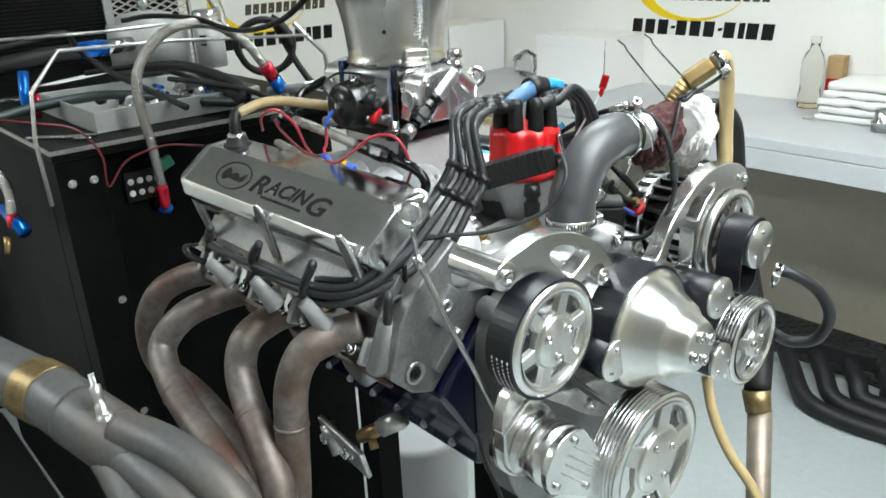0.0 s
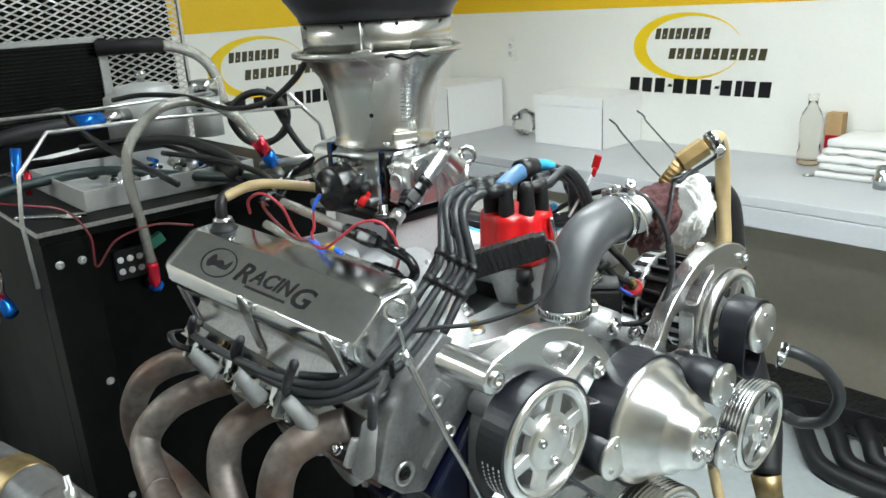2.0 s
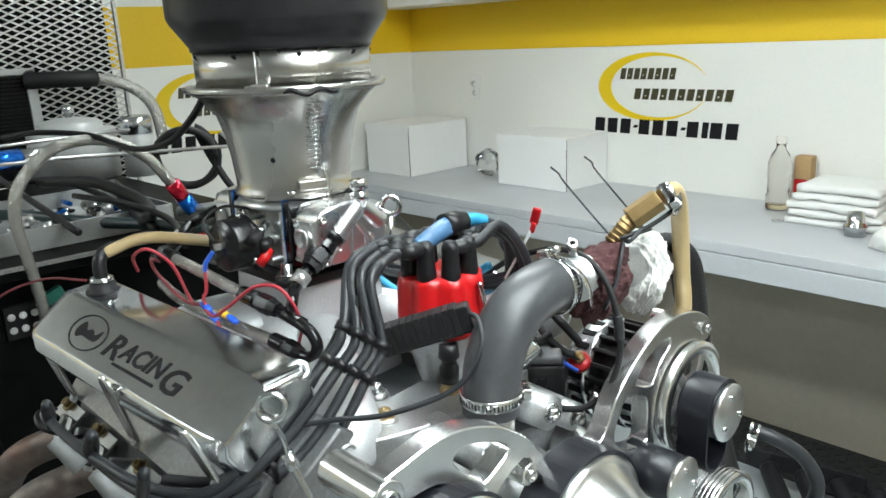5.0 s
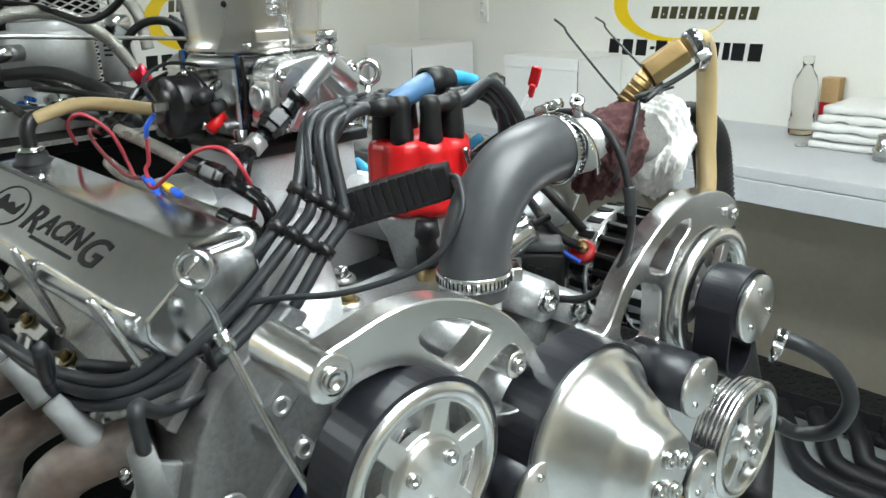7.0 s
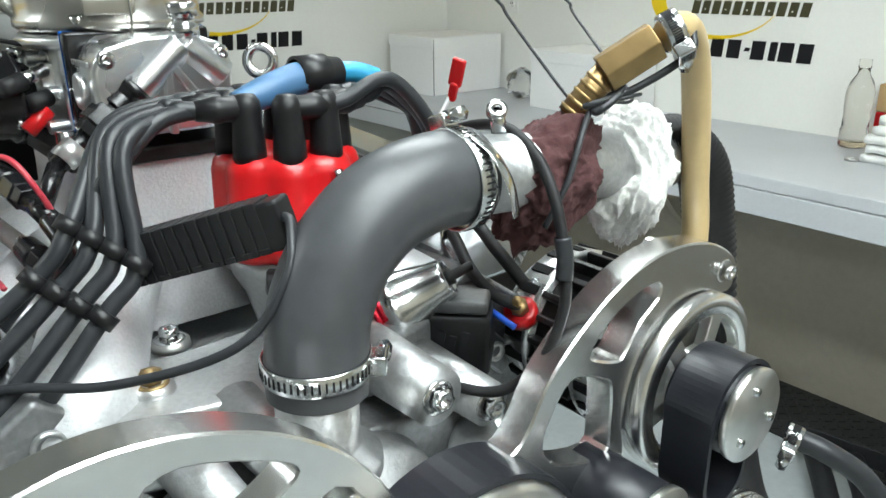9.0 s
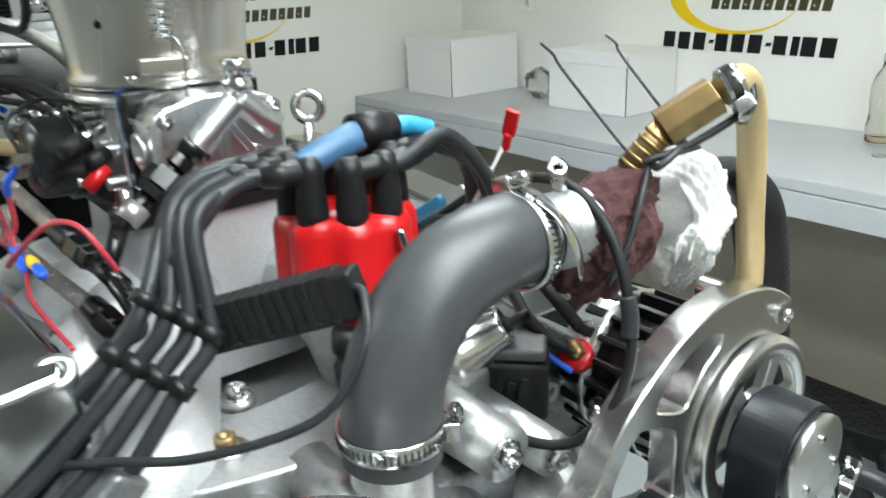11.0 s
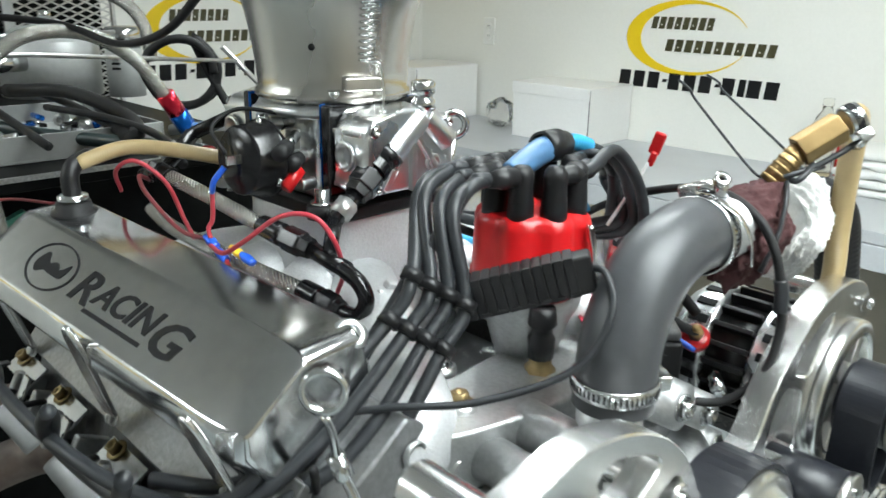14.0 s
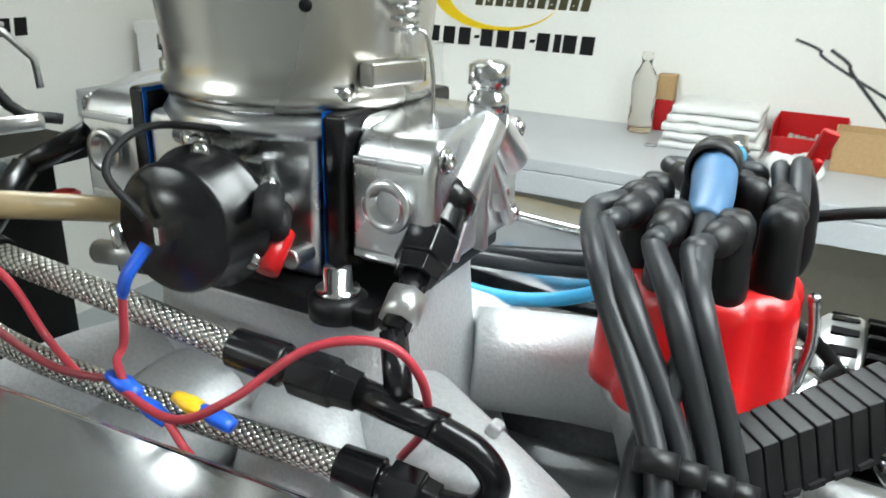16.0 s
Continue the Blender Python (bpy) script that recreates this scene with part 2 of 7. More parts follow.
COLLECTOR = surface("grey_coated_steel", (0.115, 0.118, 0.12), 0.5, 0.5, 90, 0.16, 0.12, patch=0.5, patch_scale=6, tint=(0.17, 0.13, 0.10))
BLACK = surface("black_plastic", (0.008, 0.008, 0.009), 0.42, 0, 120, 0.2, 0.05, spec=0.35)
ANODIZED = surface("black_anodized", (0.006, 0.006, 0.007), 0.25, 0.1, 120, 0.15, 0.02)
RUBBER = surface("black_rubber", (0.011, 0.011, 0.012), 0.55, 0, 150, 0.2, 0.08, patch=0.3, tint=(0.02, 0.02, 0.02), spec=0.3)
BELT = surface("belt_rubber", (0.010, 0.011, 0.015), 0.36, 0, 200, 0.15, 0.05, spec=0.4)
WIRE = surface("grey_silicone", (0.019, 0.021, 0.024), 0.42, 0, 120, 0.12, 0.03, spec=0.4)
ELBOW = surface("dark_grey_silicone", (0.046, 0.048, 0.052), 0.40, 0, 90, 0.10, 0.05, patch=0.35, patch_scale=18, tint=(0.062, 0.064, 0.068))
RED = surface("red_plastic", (0.44, 0.006, 0.008), 0.30, 0, 60, 0.06, 0.02)
RED_WIRE = surface("red_wire", (0.40, 0.035, 0.052), 0.4, 0, 60, 0.08, 0.02)
DARK_RED = surface("dark_red_wire", (0.16, 0.02, 0.025), 0.4, 0, 60, 0.08, 0.02)
BLUE = surface("blue_silicone", (0.05, 0.13, 0.25), 0.45, 0, 80, 0.10, 0.03, patch=0.4, tint=(0.09, 0.19, 0.32))
SKY_BLUE = surface("light_blue_hose", (0.03, 0.28, 0.50), 0.4, 0, 80, 0.06, 0.02)
BLUE_CAP = surface("blue_terminal", (0.01, 0.09, 0.55), 0.35, 0, 60, 0.05, 0.02)
YELLOW_CAP = surface("yellow_terminal", (0.75, 0.45, 0.02), 0.35, 0, 60, 0.05, 0.02)
RED_ANO = surface("red_anodized", (0.62, 0.02, 0.045), 0.2, 0.7, 60, 0.06, 0.02)
BLUE_ANO = surface("blue_anodized", (0.01, 0.16, 0.66), 0.2, 0.7, 60, 0.06, 0.02)
NAVY = surface("navy_paint", (0.002, 0.005, 0.024), 0.24, 0, 50, 0.15, 0.06, coat=0.4, patch=0.3, tint=(0.01, 0.01, 0.03))
CERAMIC = surface("grey_boot", (0.22, 0.225, 0.225), 0.55, 0, 120, 0.08, 0.05)
TAN = surface("amber_tubing", (0.42, 0.315, 0.16), 0.3, 0, 40, 0.08, 0.02, patch=0.2)
BRASS = surface("brass", (0.31, 0.21, 0.095), 0.36, 0.9, 70, 0.12, 0.05, patch=0.3)
GOLD = surface("weathered_brass", (0.30, 0.22, 0.11), 0.42, 0.9, 70, 0.2, 0.1)
CLOTH = surface("white_cotton", (0.74, 0.74, 0.72), 0.95, 0, 260, 0.06, 0.5)
MAROON = surface("maroon_cotton", (0.058, 0.019, 0.020), 0.95, 0, 260, 0.15, 0.5)
BRAID = braid("braided_steel", (0.80, 0.78, 0.72), 0.0034)
WHITE = surface("white_wall_paint", (0.80, 0.795, 0.75), 0.5, 0, 90, 0.015, 0.06, patch=0.10, patch_scale=1.4, tint=(0.66, 0.65, 0.6))
CABINET = surface("white_laminate", (0.79, 0.79, 0.76), 0.35, 0, 60, 0.01, 0.02)
YELLOW = surface("yellow_wall_paint", (0.78, 0.50, 0.012), 0.5, 0, 90, 0.03, 0.06)
LOGO_YELLOW = surface("yellow_vinyl", (0.80, 0.56, 0.01), 0.4, 0, 90, 0.02, 0.02)
INK = surface("black_vinyl", (0.012, 0.012, 0.013), 0.6, 0, 90, 0.1, 0.02, spec=0.12)
OLIVE_INK = surface("olive_vinyl", (0.055, 0.05, 0.02), 0.4, 0, 90, 0.1, 0.02)
BEIGE = surface("beige_wall_paint", (0.46, 0.42, 0.345), 0.6, 0, 40, 0.04, 0.1, patch=0.5, patch_scale=2.2, tint=(0.40, 0.35, 0.27))
COUNTER = surface("grey_laminate", (0.47, 0.485, 0.505), 0.38, 0, 120, 0.03, 0.02, patch=0.15, patch_scale=3)
FLOOR = surface("grey_epoxy", (0.41, 0.445, 0.45), 0.3, 0, 40, 0.05, 0.04, patch=0.4, patch_scale=3, tint=(0.40, 0.43, 0.44))
PANEL = surface("black_panel", (0.005, 0.0055, 0.0055), 0.42, 0, 25, 0.3, 0.06, patch=0.35, patch_scale=8, tint=(0.012, 0.012, 0.011), spec=0.05)
DARK_WALL = surface("light_grey_wall_paint", (0.46, 0.46, 0.45), 0.6, 0, 30, 0.1, 0.1)
CEILING = surface("grey_white_ceiling", (0.58, 0.58, 0.57), 0.7, 0, 30, 0.05, 0.1)
DIAMOND = surface("black_tread_plate", (0.035, 0.037, 0.038), 0.4, 0.3, 60, 0.2, 0.08, spec=0.3)
CARTON = surface("white_carton", (0.82, 0.82, 0.81), 0.6, 0, 90, 0.02, 0.05)
CARDBOARD = surface("brown_cardboard", (0.42, 0.27, 0.13), 0.8, 0, 90, 0.08, 0.08)
GREY_PAINT = surface("grey_paint", (0.40, 0.41, 0.40), 0.4, 0.2, 60, 0.06, 0.05, patch=0.3, tint=(0.32, 0.32, 0.31))
EDGE = surface("worn_edge_aluminium", (0.5, 0.5, 0.48), 0.35, 0.9, 200, 0.3, 0.1)
LINE = surface("carton_seam_shade", (0.12, 0.12, 0.13), 0.7, 0, 90, 0.1, 0)
BOTTLE = clear("clear_plastic", (0.93, 0.92, 0.88))
BAG = clear("thin_plastic_film", (0.95, 0.95, 0.95), 0.15)
LAMP = bpy.data.materials.new("fluorescent_diffuser")
LAMP.use_nodes = True
LAMP.node_tree.nodes["Principled BSDF"].inputs["Emission Color"].default_value = (0.90, 0.985, 0.99, 1)
LAMP.node_tree.nodes["Principled BSDF"].inputs["Emission Strength"].default_value = 32.5

# ---- the room ----
F0, WX, WY, ROOF = -0.145, -3.65, 3.76, 2.75
slab("floor", (WX - 0.15, -2.6, F0 - 0.12), (2.8, WY + 0.15, F0), FLOOR, "light grey epoxy coated shop floor", "floor")
wall_n = slab("wall_north", (WX - 0.15, WY, 0.79), (2.8, WY + 0.15, ROOF), WHITE, "white painted shop wall with a yellow stripe", "wall")
wall_nl = slab("wall_north_lower", (WX - 0.15, WY, F0), (2.8, WY + 0.15, 0.79), BEIGE, "scuffed beige painted wall below the bench", "wall")
wall_w = slab("wall_west", (WX - 0.15, -2.6, F0), (WX, WY, ROOF), WHITE, "white painted shop wall with a yellow stripe", "wall")
slab("wall_south", (WX - 0.15, -2.75, F0), (2.8, -2.6, ROOF), DARK_WALL, "plain light grey shop wall", "wall")
slab("wall_east", (2.8, -2.6, F0), (2.95, WY + 0.15, ROOF), BEIGE, "plain beige painted shop wall", "wall")
slab("ceiling", (WX - 0.15, -2.75, ROOF), (2.95, WY + 0.15, ROOF + 0.1), CEILING, "plain greyish white shop ceiling", "ceiling")
slab("trim_stripe_north", (WX, WY - 0.003, 1.582), (2.8, WY, 1.86), YELLOW, "yellow painted stripe along the wall", "stripe")
slab("trim_stripe_west", (WX, -2.6, 1.582), (WX + 0.003, WY - 0.003, 1.86), YELLOW, "yellow painted stripe along the wall", "stripe")

# fluorescent ceiling lights
for k, (lx, ly) in enumerate(((-2.5, -1.1), (0.5, 1.5), (-1.45, 1.95), (0.1, 1.0), (1.6, 0.9))):
    fit = thing("ceiling_light", (lx, ly, ROOF), "white fluorescent troffer fixed to the ceiling", "ceiling light", "ceiling lights")
    bm = bmesh.new()
    span(bm, (lx - 0.66, ly - 0.2, ROOF - 0.07), (lx + 0.66, ly + 0.2, ROOF - 0.001))
    part("housing", bm, CABINET, fit, bevel=0.004)
    bm = bmesh.new()
    span(bm, (lx - 0.62, ly - 0.16, ROOF - 0.082), (lx + 0.62, ly + 0.16, ROOF - 0.072))
    part("diffuser", bm, LAMP, fit, "glowing diffuser")

# overhead cabinets
for x0, x1 in ((WX + 0.002, -2.407), (-2.403, -1.16), (-1.156, 0.1), (0.104, 1.3)):
    cab = thing("wall_cabinet", ((x0 + x1) / 2, WY, 1.834), "white laminate wall cabinet hung above the bench", "cabinet", "wall cabinets")
    bm = bmesh.new()
    span(bm, (x0, 3.462, 1.834), (x1, WY - 0.004, 2.55))
    part("body", bm, CABINET, cab, bevel=0.002)
    for a, b in ((x0 + 0.003, (x0 + x1) / 2 - 0.002), ((x0 + x1) / 2 + 0.002, x1 - 0.003)):
        bm = bmesh.new()
        span(bm, (a, 3.442, 1.836), (b, 3.46, 2.548))
        part("door", bm, CABINET, cab, bevel=0.002)

# bench along the north wall
bench = thing("workbench", (-1, 3.4, 0.91), "light grey laminate wall bench with a thick front edge", "workbench")
bm = bmesh.new()
span(bm, (WX + 0.002, 3.0, 0.87), (2.79, WY - 0.002, 0.91))
part("worktop", bm, COUNTER, bench, bevel=0.004)
bm = bmesh.new()
span(bm, (WX + 0.002, 2.996, 0.79), (2.79, 3.03, 0.868))
part("front_edge", bm, COUNTER, bench, bevel=0.003)
for x in (-3.55, -1.9, -0.25, 1.4):
    bm = bmesh.new()
    plate(bm, [(0, 0), (-0.55, 0), (-0.04, -0.5), (0, -0.5)], [], (x, WY - 0.004, 0.868), (0, 1, 0), (0, 0, 1), 0.03)
    part("bracket", bm, BEIGE, bench)

# tread plate strip along the wall's foot
strip = thing("tread_plate", (-1, 3.5, F0), "black diamond tread plate strip on the floor", "tread plate", kind="structure")
bm = bmesh.new()
span(bm, (WX + 0.01, 3.36, F0), (2.7, WY - 0.01, F0 + 0.006))
part("sheet", bm, DIAMOND, strip)
bm = bmesh.new()
for i in range(90):
    for j in range(9):
        a = 45 if (i + j) % 2 else -45
        box(bm, (-2.2 + i * 0.035, 3.39 + j * 0.04, F0 + 0.008), (0.028, 0.007, 0.004), Euler((0, 0, radians(a))).to_matrix())
tagged(part("tread", bm, DIAMOND, strip), kind="stuff")


def wall_sign(name, o, ex, label):
    """A wall logo: yellow crescent, two rows of slanted bars and a row of dark bars. o: left end of the lowest row."""
    sign = thing(name, o, label, "wall sign")
    ez = V(0, 0, 1)
    o, ex = Vector(o), Vector(ex)
    # crescent: two ellipses that touch on the open side
    pts = []
    for k in range(41):
        a = radians(22 + (338 - 22) * k / 40)
        pts.append((0.315 + 0.295 * math.cos(a), 0.215 + 0.16 * math.sin(a)))
    for k in range(41):
        a = radians(338 - (338 - 22) * k / 40)
        pts.append((0.352 + 0.258 * math.cos(a), 0.215 + 0.143 * math.sin(a)))
    bm = bmesh.new()
    plate(bm, pts, [], o, ex, ez, 0.003)
    part("crescent", bm, LOGO_YELLOW, sign, "yellow crescent")
    for a, b, z, h, count, word in ((0.145, 0.45, 0.25, 0.052, 8, "upper_bar"), (0.225, 0.735, 0.155, 0.052, 11, "lower_bar")):
        step = (b - a) / count
        for k in range(count):
            bm = bmesh.new()
            x = a + k * step
            w = step * 0.72
            plate(bm, [(x, z), (x + w, z), (x + w + h * 0.18, z + h), (x + h * 0.18, z + h)],
                  [[(x + w * 0.38, z + h * 0.3), (x + w * 0.62, z + h * 0.3), (x + w * 0.64, z + h * 0.42), (x + w * 0.4, z + h * 0.42)]] if k % 2 else [], o, ex, ez, 0.003)
            part(word, bm, OLIVE_INK, sign)
    x = 0.0
    for w in (0.075, 0.075, 0.075, 0.03, 0.075, 0.075, 0.075, 0.03, 0.075, 0.04, 0.075, 0.075):
        h0, h1 = (0.018, 0.032) if w == 0.03 else (-0.012, 0.060)
        bm = bmesh.new()
        plate(bm, [(x, h0), (x + w * 0.74, h0), (x + w * 0.74 + 0.006, h1), (x + 0.006, h1)], [], o, ex, ez, 0.003)
        part("dark_bar", bm, INK, sign)
        x += w
    return sign


wall_sign("wall_sign", (-2.262, WY - 0.0, 1.175), (1, 0, 0), "yellow crescent sign with rows of dark bars on the white wall")
wall_sign("wall_sign", (WX, 2.055, 1.172), (0, 1, 0), "yellow crescent sign with rows of dark bars beside the corner")

# wall outlet
outlet = thing("wall_outlet", (-3.105, WY, 1.384), "white double wall outlet with a steel screw", "outlet")
bm = bmesh.new()
span(bm, (-3.145, WY - 0.008, 1.30), (-3.065, WY, 1.44))
part("cover_plate", bm, CABINET, outlet, bevel=0.003)
for z in (1.345, 1.395):
    bm = bmesh.new()
    lathe(bm, [(0, 0), (0, 0.02), (0.003, 0.019), (0.003, 0)], (-3.105, WY - 0.008, z), (0, -1, 0), 24)
    face = part("socket", bm, CABINET, outlet)
    for dx in (-0.007, 0.007):
        bm = bmesh.new()
        box(bm, (-3.105 + dx, WY - 0.0115, z + 0.003), (0.003, 0.001, 0.01))
        part("slot", bm, INK, face)


# ---- things on the bench ----
def carton(lo, hi, label):
    c = thing("carton", ((lo[0] + hi[0]) / 2, (lo[1] + hi[1]) / 2, lo[2]), label, "box", "cartons on the bench")
    bm = bmesh.new()
    span(bm, lo, (hi[0], hi[1], hi[2] - 0.004))
    part("body", bm, CARTON, c, bevel=0.003)
    bm = bmesh.new()
    span(bm, (lo[0] - 0.004, lo[1] - 0.004, hi[2] - 0.05), (hi[0] + 0.004, lo[1] - 0.0005, hi[2]))
    part("front_flap", bm, CARTON, c, bevel=0.0015)
    bm = bmesh.new()
    span(bm, (lo[0] - 0.004, lo[1], hi[2] - 0.004), (hi[0] + 0.004, hi[1], hi[2] + 0.002))
    part("lid", bm, CARTON, c, bevel=0.0015)
    # thin dark strip that stands in for the shadow along the corner seam
    bm = bmesh.new()
    span(bm, (hi[0] + 0.0008, lo[1] - 0.001, lo[2] + 0.002), (hi[0] + 0.0035, lo[1] + 0.003, hi[2] - 0.006))
    part("edge_shadow_gap", bm, LINE, c, "dark strip painted as the shadow in the corner seam")
    return c


carton((-2.62, 3.41, 0.911), (-2.18, 3.75, 1.168), "large white carton on the grey bench")
carton((-3.53, 3.27, 0.911), (-3.16, 3.73, 1.195), "tall white carton on the bench beside the corner")

bag = thing("plastic_bag", (-2.83, 3.6, 0.911), "clear plastic bag of small steel parts", "bag")
bm = bmesh.new()
bmesh.ops.create_icosphere(bm, subdivisions=3, radius=1, matrix=Matrix.Translation((-2.83, 3.56, 0.985)) @ Matrix.Diagonal((0.075, 0.06, 0.075, 1)))
for v in bm.verts:
    v.co += V(*noise.noise_vector(v.co * 22)) * 0.02
    v.co.z = max(v.co.z, 0.912)
part("film", bm, BAG, bag)
rng = random.Random(8)
for k in range(14):
    bm = bmesh.new()
    c = V(-2.83 + rng.uniform(-0.045, 0.045), 3.56 + rng.uniform(-0.03, 0.03), 0.922 + rng.uniform(0, 0.03))
    rod(bm, c, c + V(rng.uniform(-1, 1), rng.uniform(-1, 1), rng.uniform(-0.3, 0.3)).normalized() * 0.03, 0.006, seg=8)
    part("bolt", bm, STEEL, bag)

bottle = thing("bottle", (-1.255, 3.63, 0.911), "clear plastic bottle, nearly empty, with a clear cap", "bottle")
bm = bmesh.new()
lathe(bm, [(0, 0), (0, 0.04), (0.006, 0.046), (0.06, 0.046), (0.065, 0.043), (0.13, 0.043), (0.135, 0.046), (0.19, 0.046), (0.225, 0.036), (0.25, 0.02), (0.27, 0.018), (0.27, 0)], (-1.255, 3.63, 0.911), seg=36)
part("body", bm, BOTTLE, bottle)
bm = bmesh.new()
lathe(bm, [(0, 0), (0, 0.021), (0.026, 0.02), (0.028, 0.017), (0.028, 0)], (-1.255, 3.63, 1.182), seg=30)
part("cap", bm, BOTTLE, bottle)
bm = bmesh.new()
lathe(bm, [(0.005, 0), (0.005, 0.041), (0.02, 0.0415), (0.022, 0.0415), (0.022, 0)], (-1.255, 3.63, 0.911), seg=30)
part("liquid", bm, clear("pale_amber_liquid", (0.80, 0.68, 0.50)), bottle)

can = thing("red_box", (-1.19, 3.71, 0.911), "small red and brown cardboard box beside the bottle", "box")
bm = bmesh.new()
span(bm, (-1.22, 3.69, 0.911), (-1.155, 3.745, 1.03))
part("body", bm, RED, can, bevel=0.003)
bm = bmesh.new()
span(bm, (-1.221, 3.689, 1.031), (-1.154, 3.746, 1.125))
part("sleeve", bm, CARDBOARD, can, bevel=0.003)

towels = thing("folded_towels", (-0.98, 3.58, 0.911), "stack of folded white shop towels on the bench", "towels")
for k in range(5):
    bm = bmesh.new()
    w, d = 0.17 - 0.006 * k, 0.15 - 0.005 * k
    cx, cy = -0.965 + 0.008 * math.sin(k * 2.1), 3.56 + 0.006 * math.cos(k * 1.7)
    nx, ny = 16, 14
    grid = []
    for s in (0, 1):
        grid.append([[bm.verts.new((cx + (i / nx - 0.5) * 2 * w, cy + (j / ny - 0.5) * 2 * d,
                                    0.912 + k * 0.031 + s * 0.032 * (1 - 0.30 * max(abs(i / nx - 0.5), abs(j / ny - 0.5)) ** 4 * 16)
                                    + (0.010 * noise.noise(V(i * 0.35, j * 0.35, k * 3 + s)) if k + s else 0))) for j in range(ny + 1)] for i in range(nx + 1)])
    for s in (0, 1):
        for i in range(nx):
            for j in range(ny):
                q = (grid[s][i][j], grid[s][i + 1][j], grid[s][i + 1][j + 1], grid[s][i][j + 1])
                bm.faces.new(q if s else q[::-1])
    ring = [(i, 0) for i in range(nx)] + [(nx, j) for j in range(ny)] + [(i, ny) for i in range(nx, 0, -1)] + [(0, j) for j in range(ny, 0, -1)]
    for (a, b), (c, d2) in zip(ring, ring[1:] + ring[:1]):
        bm.faces.new((grid[0][a][b], grid[0][c][d2], grid[1][c][d2], grid[1][a][b]))
    part("towel", bm, CLOTH, towels)

tray = thing("parts_bin", (-0.66, 3.66, 0.911), "open red plastic parts bin holding small fittings", "bin")
bm = bmesh.new()
for lo, hi in (((-0.78, 3.56, 0.911), (-0.54, 3.74, 0.917)), ((-0.78, 3.56, 0.917), (-0.774, 3.74, 1.02)), ((-0.546, 3.56, 0.917), (-0.54, 3.74, 1.02)),
               ((-0.774, 3.56, 0.917), (-0.546, 3.566, 0.97)), ((-0.774, 3.734, 0.917), (-0.546, 3.74, 1.03))):
    span(bm, lo, hi)
part("shell", bm, RED, tray, bevel=0.002)
for k in range(9):
    bm = bmesh.new()
    c = V(-0.75 + 0.022 * k, 3.60 + 0.03 * (k % 3), 0.922)
    rod(bm, c, c + V(0.01, 0.02, 0.035 + 0.01 * (k % 2)), 0.011, seg=10)
    part("fitting", bm, STEEL, tray)
crate = thing("cardboard_box", (-0.42, 3.55, 0.911), "open brown cardboard box on the bench", "box")
bm = bmesh.new()
for lo, hi in (((-0.58, 3.40, 0.911), (-0.20, 3.54, 0.915)), ((-0.58, 3.40, 0.915), (-0.575, 3.54, 1.04)), ((-0.205, 3.40, 0.915), (-0.20, 3.54, 1.04)),
               ((-0.575, 3.40, 0.915), (-0.205, 3.405, 1.04)), ((-0.575, 3.535, 0.915), (-0.205, 3.54, 1.04))):
    span(bm, lo, hi)
part("shell", bm, CARDBOARD, crate, bevel=0.001)

jar = thing("steel_cup", (-0.86, 3.33, 0.911), "small round steel cup on the bench", "cup")
bm = bmesh.new()
lathe(bm, [(0, 0), (0, 0.034), (0.03, 0.036), (0.032, 0.04), (0.036, 0.04), (0.05, 0.03), (0.085, 0.028), (0.085, 0.022), (0.055, 0.02), (0.05, 0)], (-0.86, 3.36, 0.911), seg=30)
part("cup", bm, CHROME, jar)
ring = thing("washer", (-1.16, 3.42, 0.911), "loose steel washer lying on the bench", "washer")
bm = bmesh.new()
lathe(bm, [(0, 0.01), (0, 0.022), (0.006, 0.022), (0.006, 0.01)], (-1.16, 3.42, 0.911), seg=24, closed=True)
part("ring", bm, STEEL, ring)
glove = thing("crumpled_rag", (-0.68, 3.24, 0.911), "crumpled white paper rag on the bench", "rag")
bm = bmesh.new()
bmesh.ops.create_icosphere(bm, subdivisions=4, radius=1, matrix=Matrix.Translation((-0.68, 3.24, 0.935)) @ Matrix.Diagonal((0.085, 0.06, 0.05, 1)))
for v in bm.verts:
    v.co += V(*noise.noise_vector(v.co * 18)) * 0.035 + V(*noise.noise_vector(v.co * 50)) * 0.009
    v.co.z = max(v.co.z, 0.9115)
part("cloth", bm, CLOTH, glove)

# ---- spare header on the floor ----
spare = thing("spare_header", (-0.75, 3.05, F0), "black coated exhaust header lying on the floor", "exhaust header")
for k in range(4):
    bm = bmesh.new()
    dx, dy = 0.075 * k, 0.10 * k
    sweep(bm, [(-1.04 + dx * 1.6, 3.22 + dy * 0.3, F0 + 0.11), (-0.96 + dx * 1.5, 3.12 + dy * 0.4, F0 + 0.09), (-0.84 + dx, 3.0 + dy * 0.8, F0 + 0.045), (-0.66 + dx * 0.6, 2.98 + dy, F0 + 0.032), (-0.40, 3.02 + dy * 0.7, F0 + 0.032), (-0.1, 3.03 + dy * 0.65, F0 + 0.036)], 0.036, 16)
    part("tube", bm, HEADER_BLACK, spare)
bm = bmesh.new()
rod(bm, (-0.12, 3.13, F0 + 0.05), (0.2, 3.16, F0 + 0.05), 0.05)
part("collector", bm, HEADER_BLACK, spare)
bm = bmesh.new()
box(bm, (-0.93, 3.28, F0 + 0.12), (0.44, 0.012, 0.07), Euler((0, 0, radians(10))).to_matrix())
part("flange", bm, HEADER_BLACK, spare, bevel=0.003)

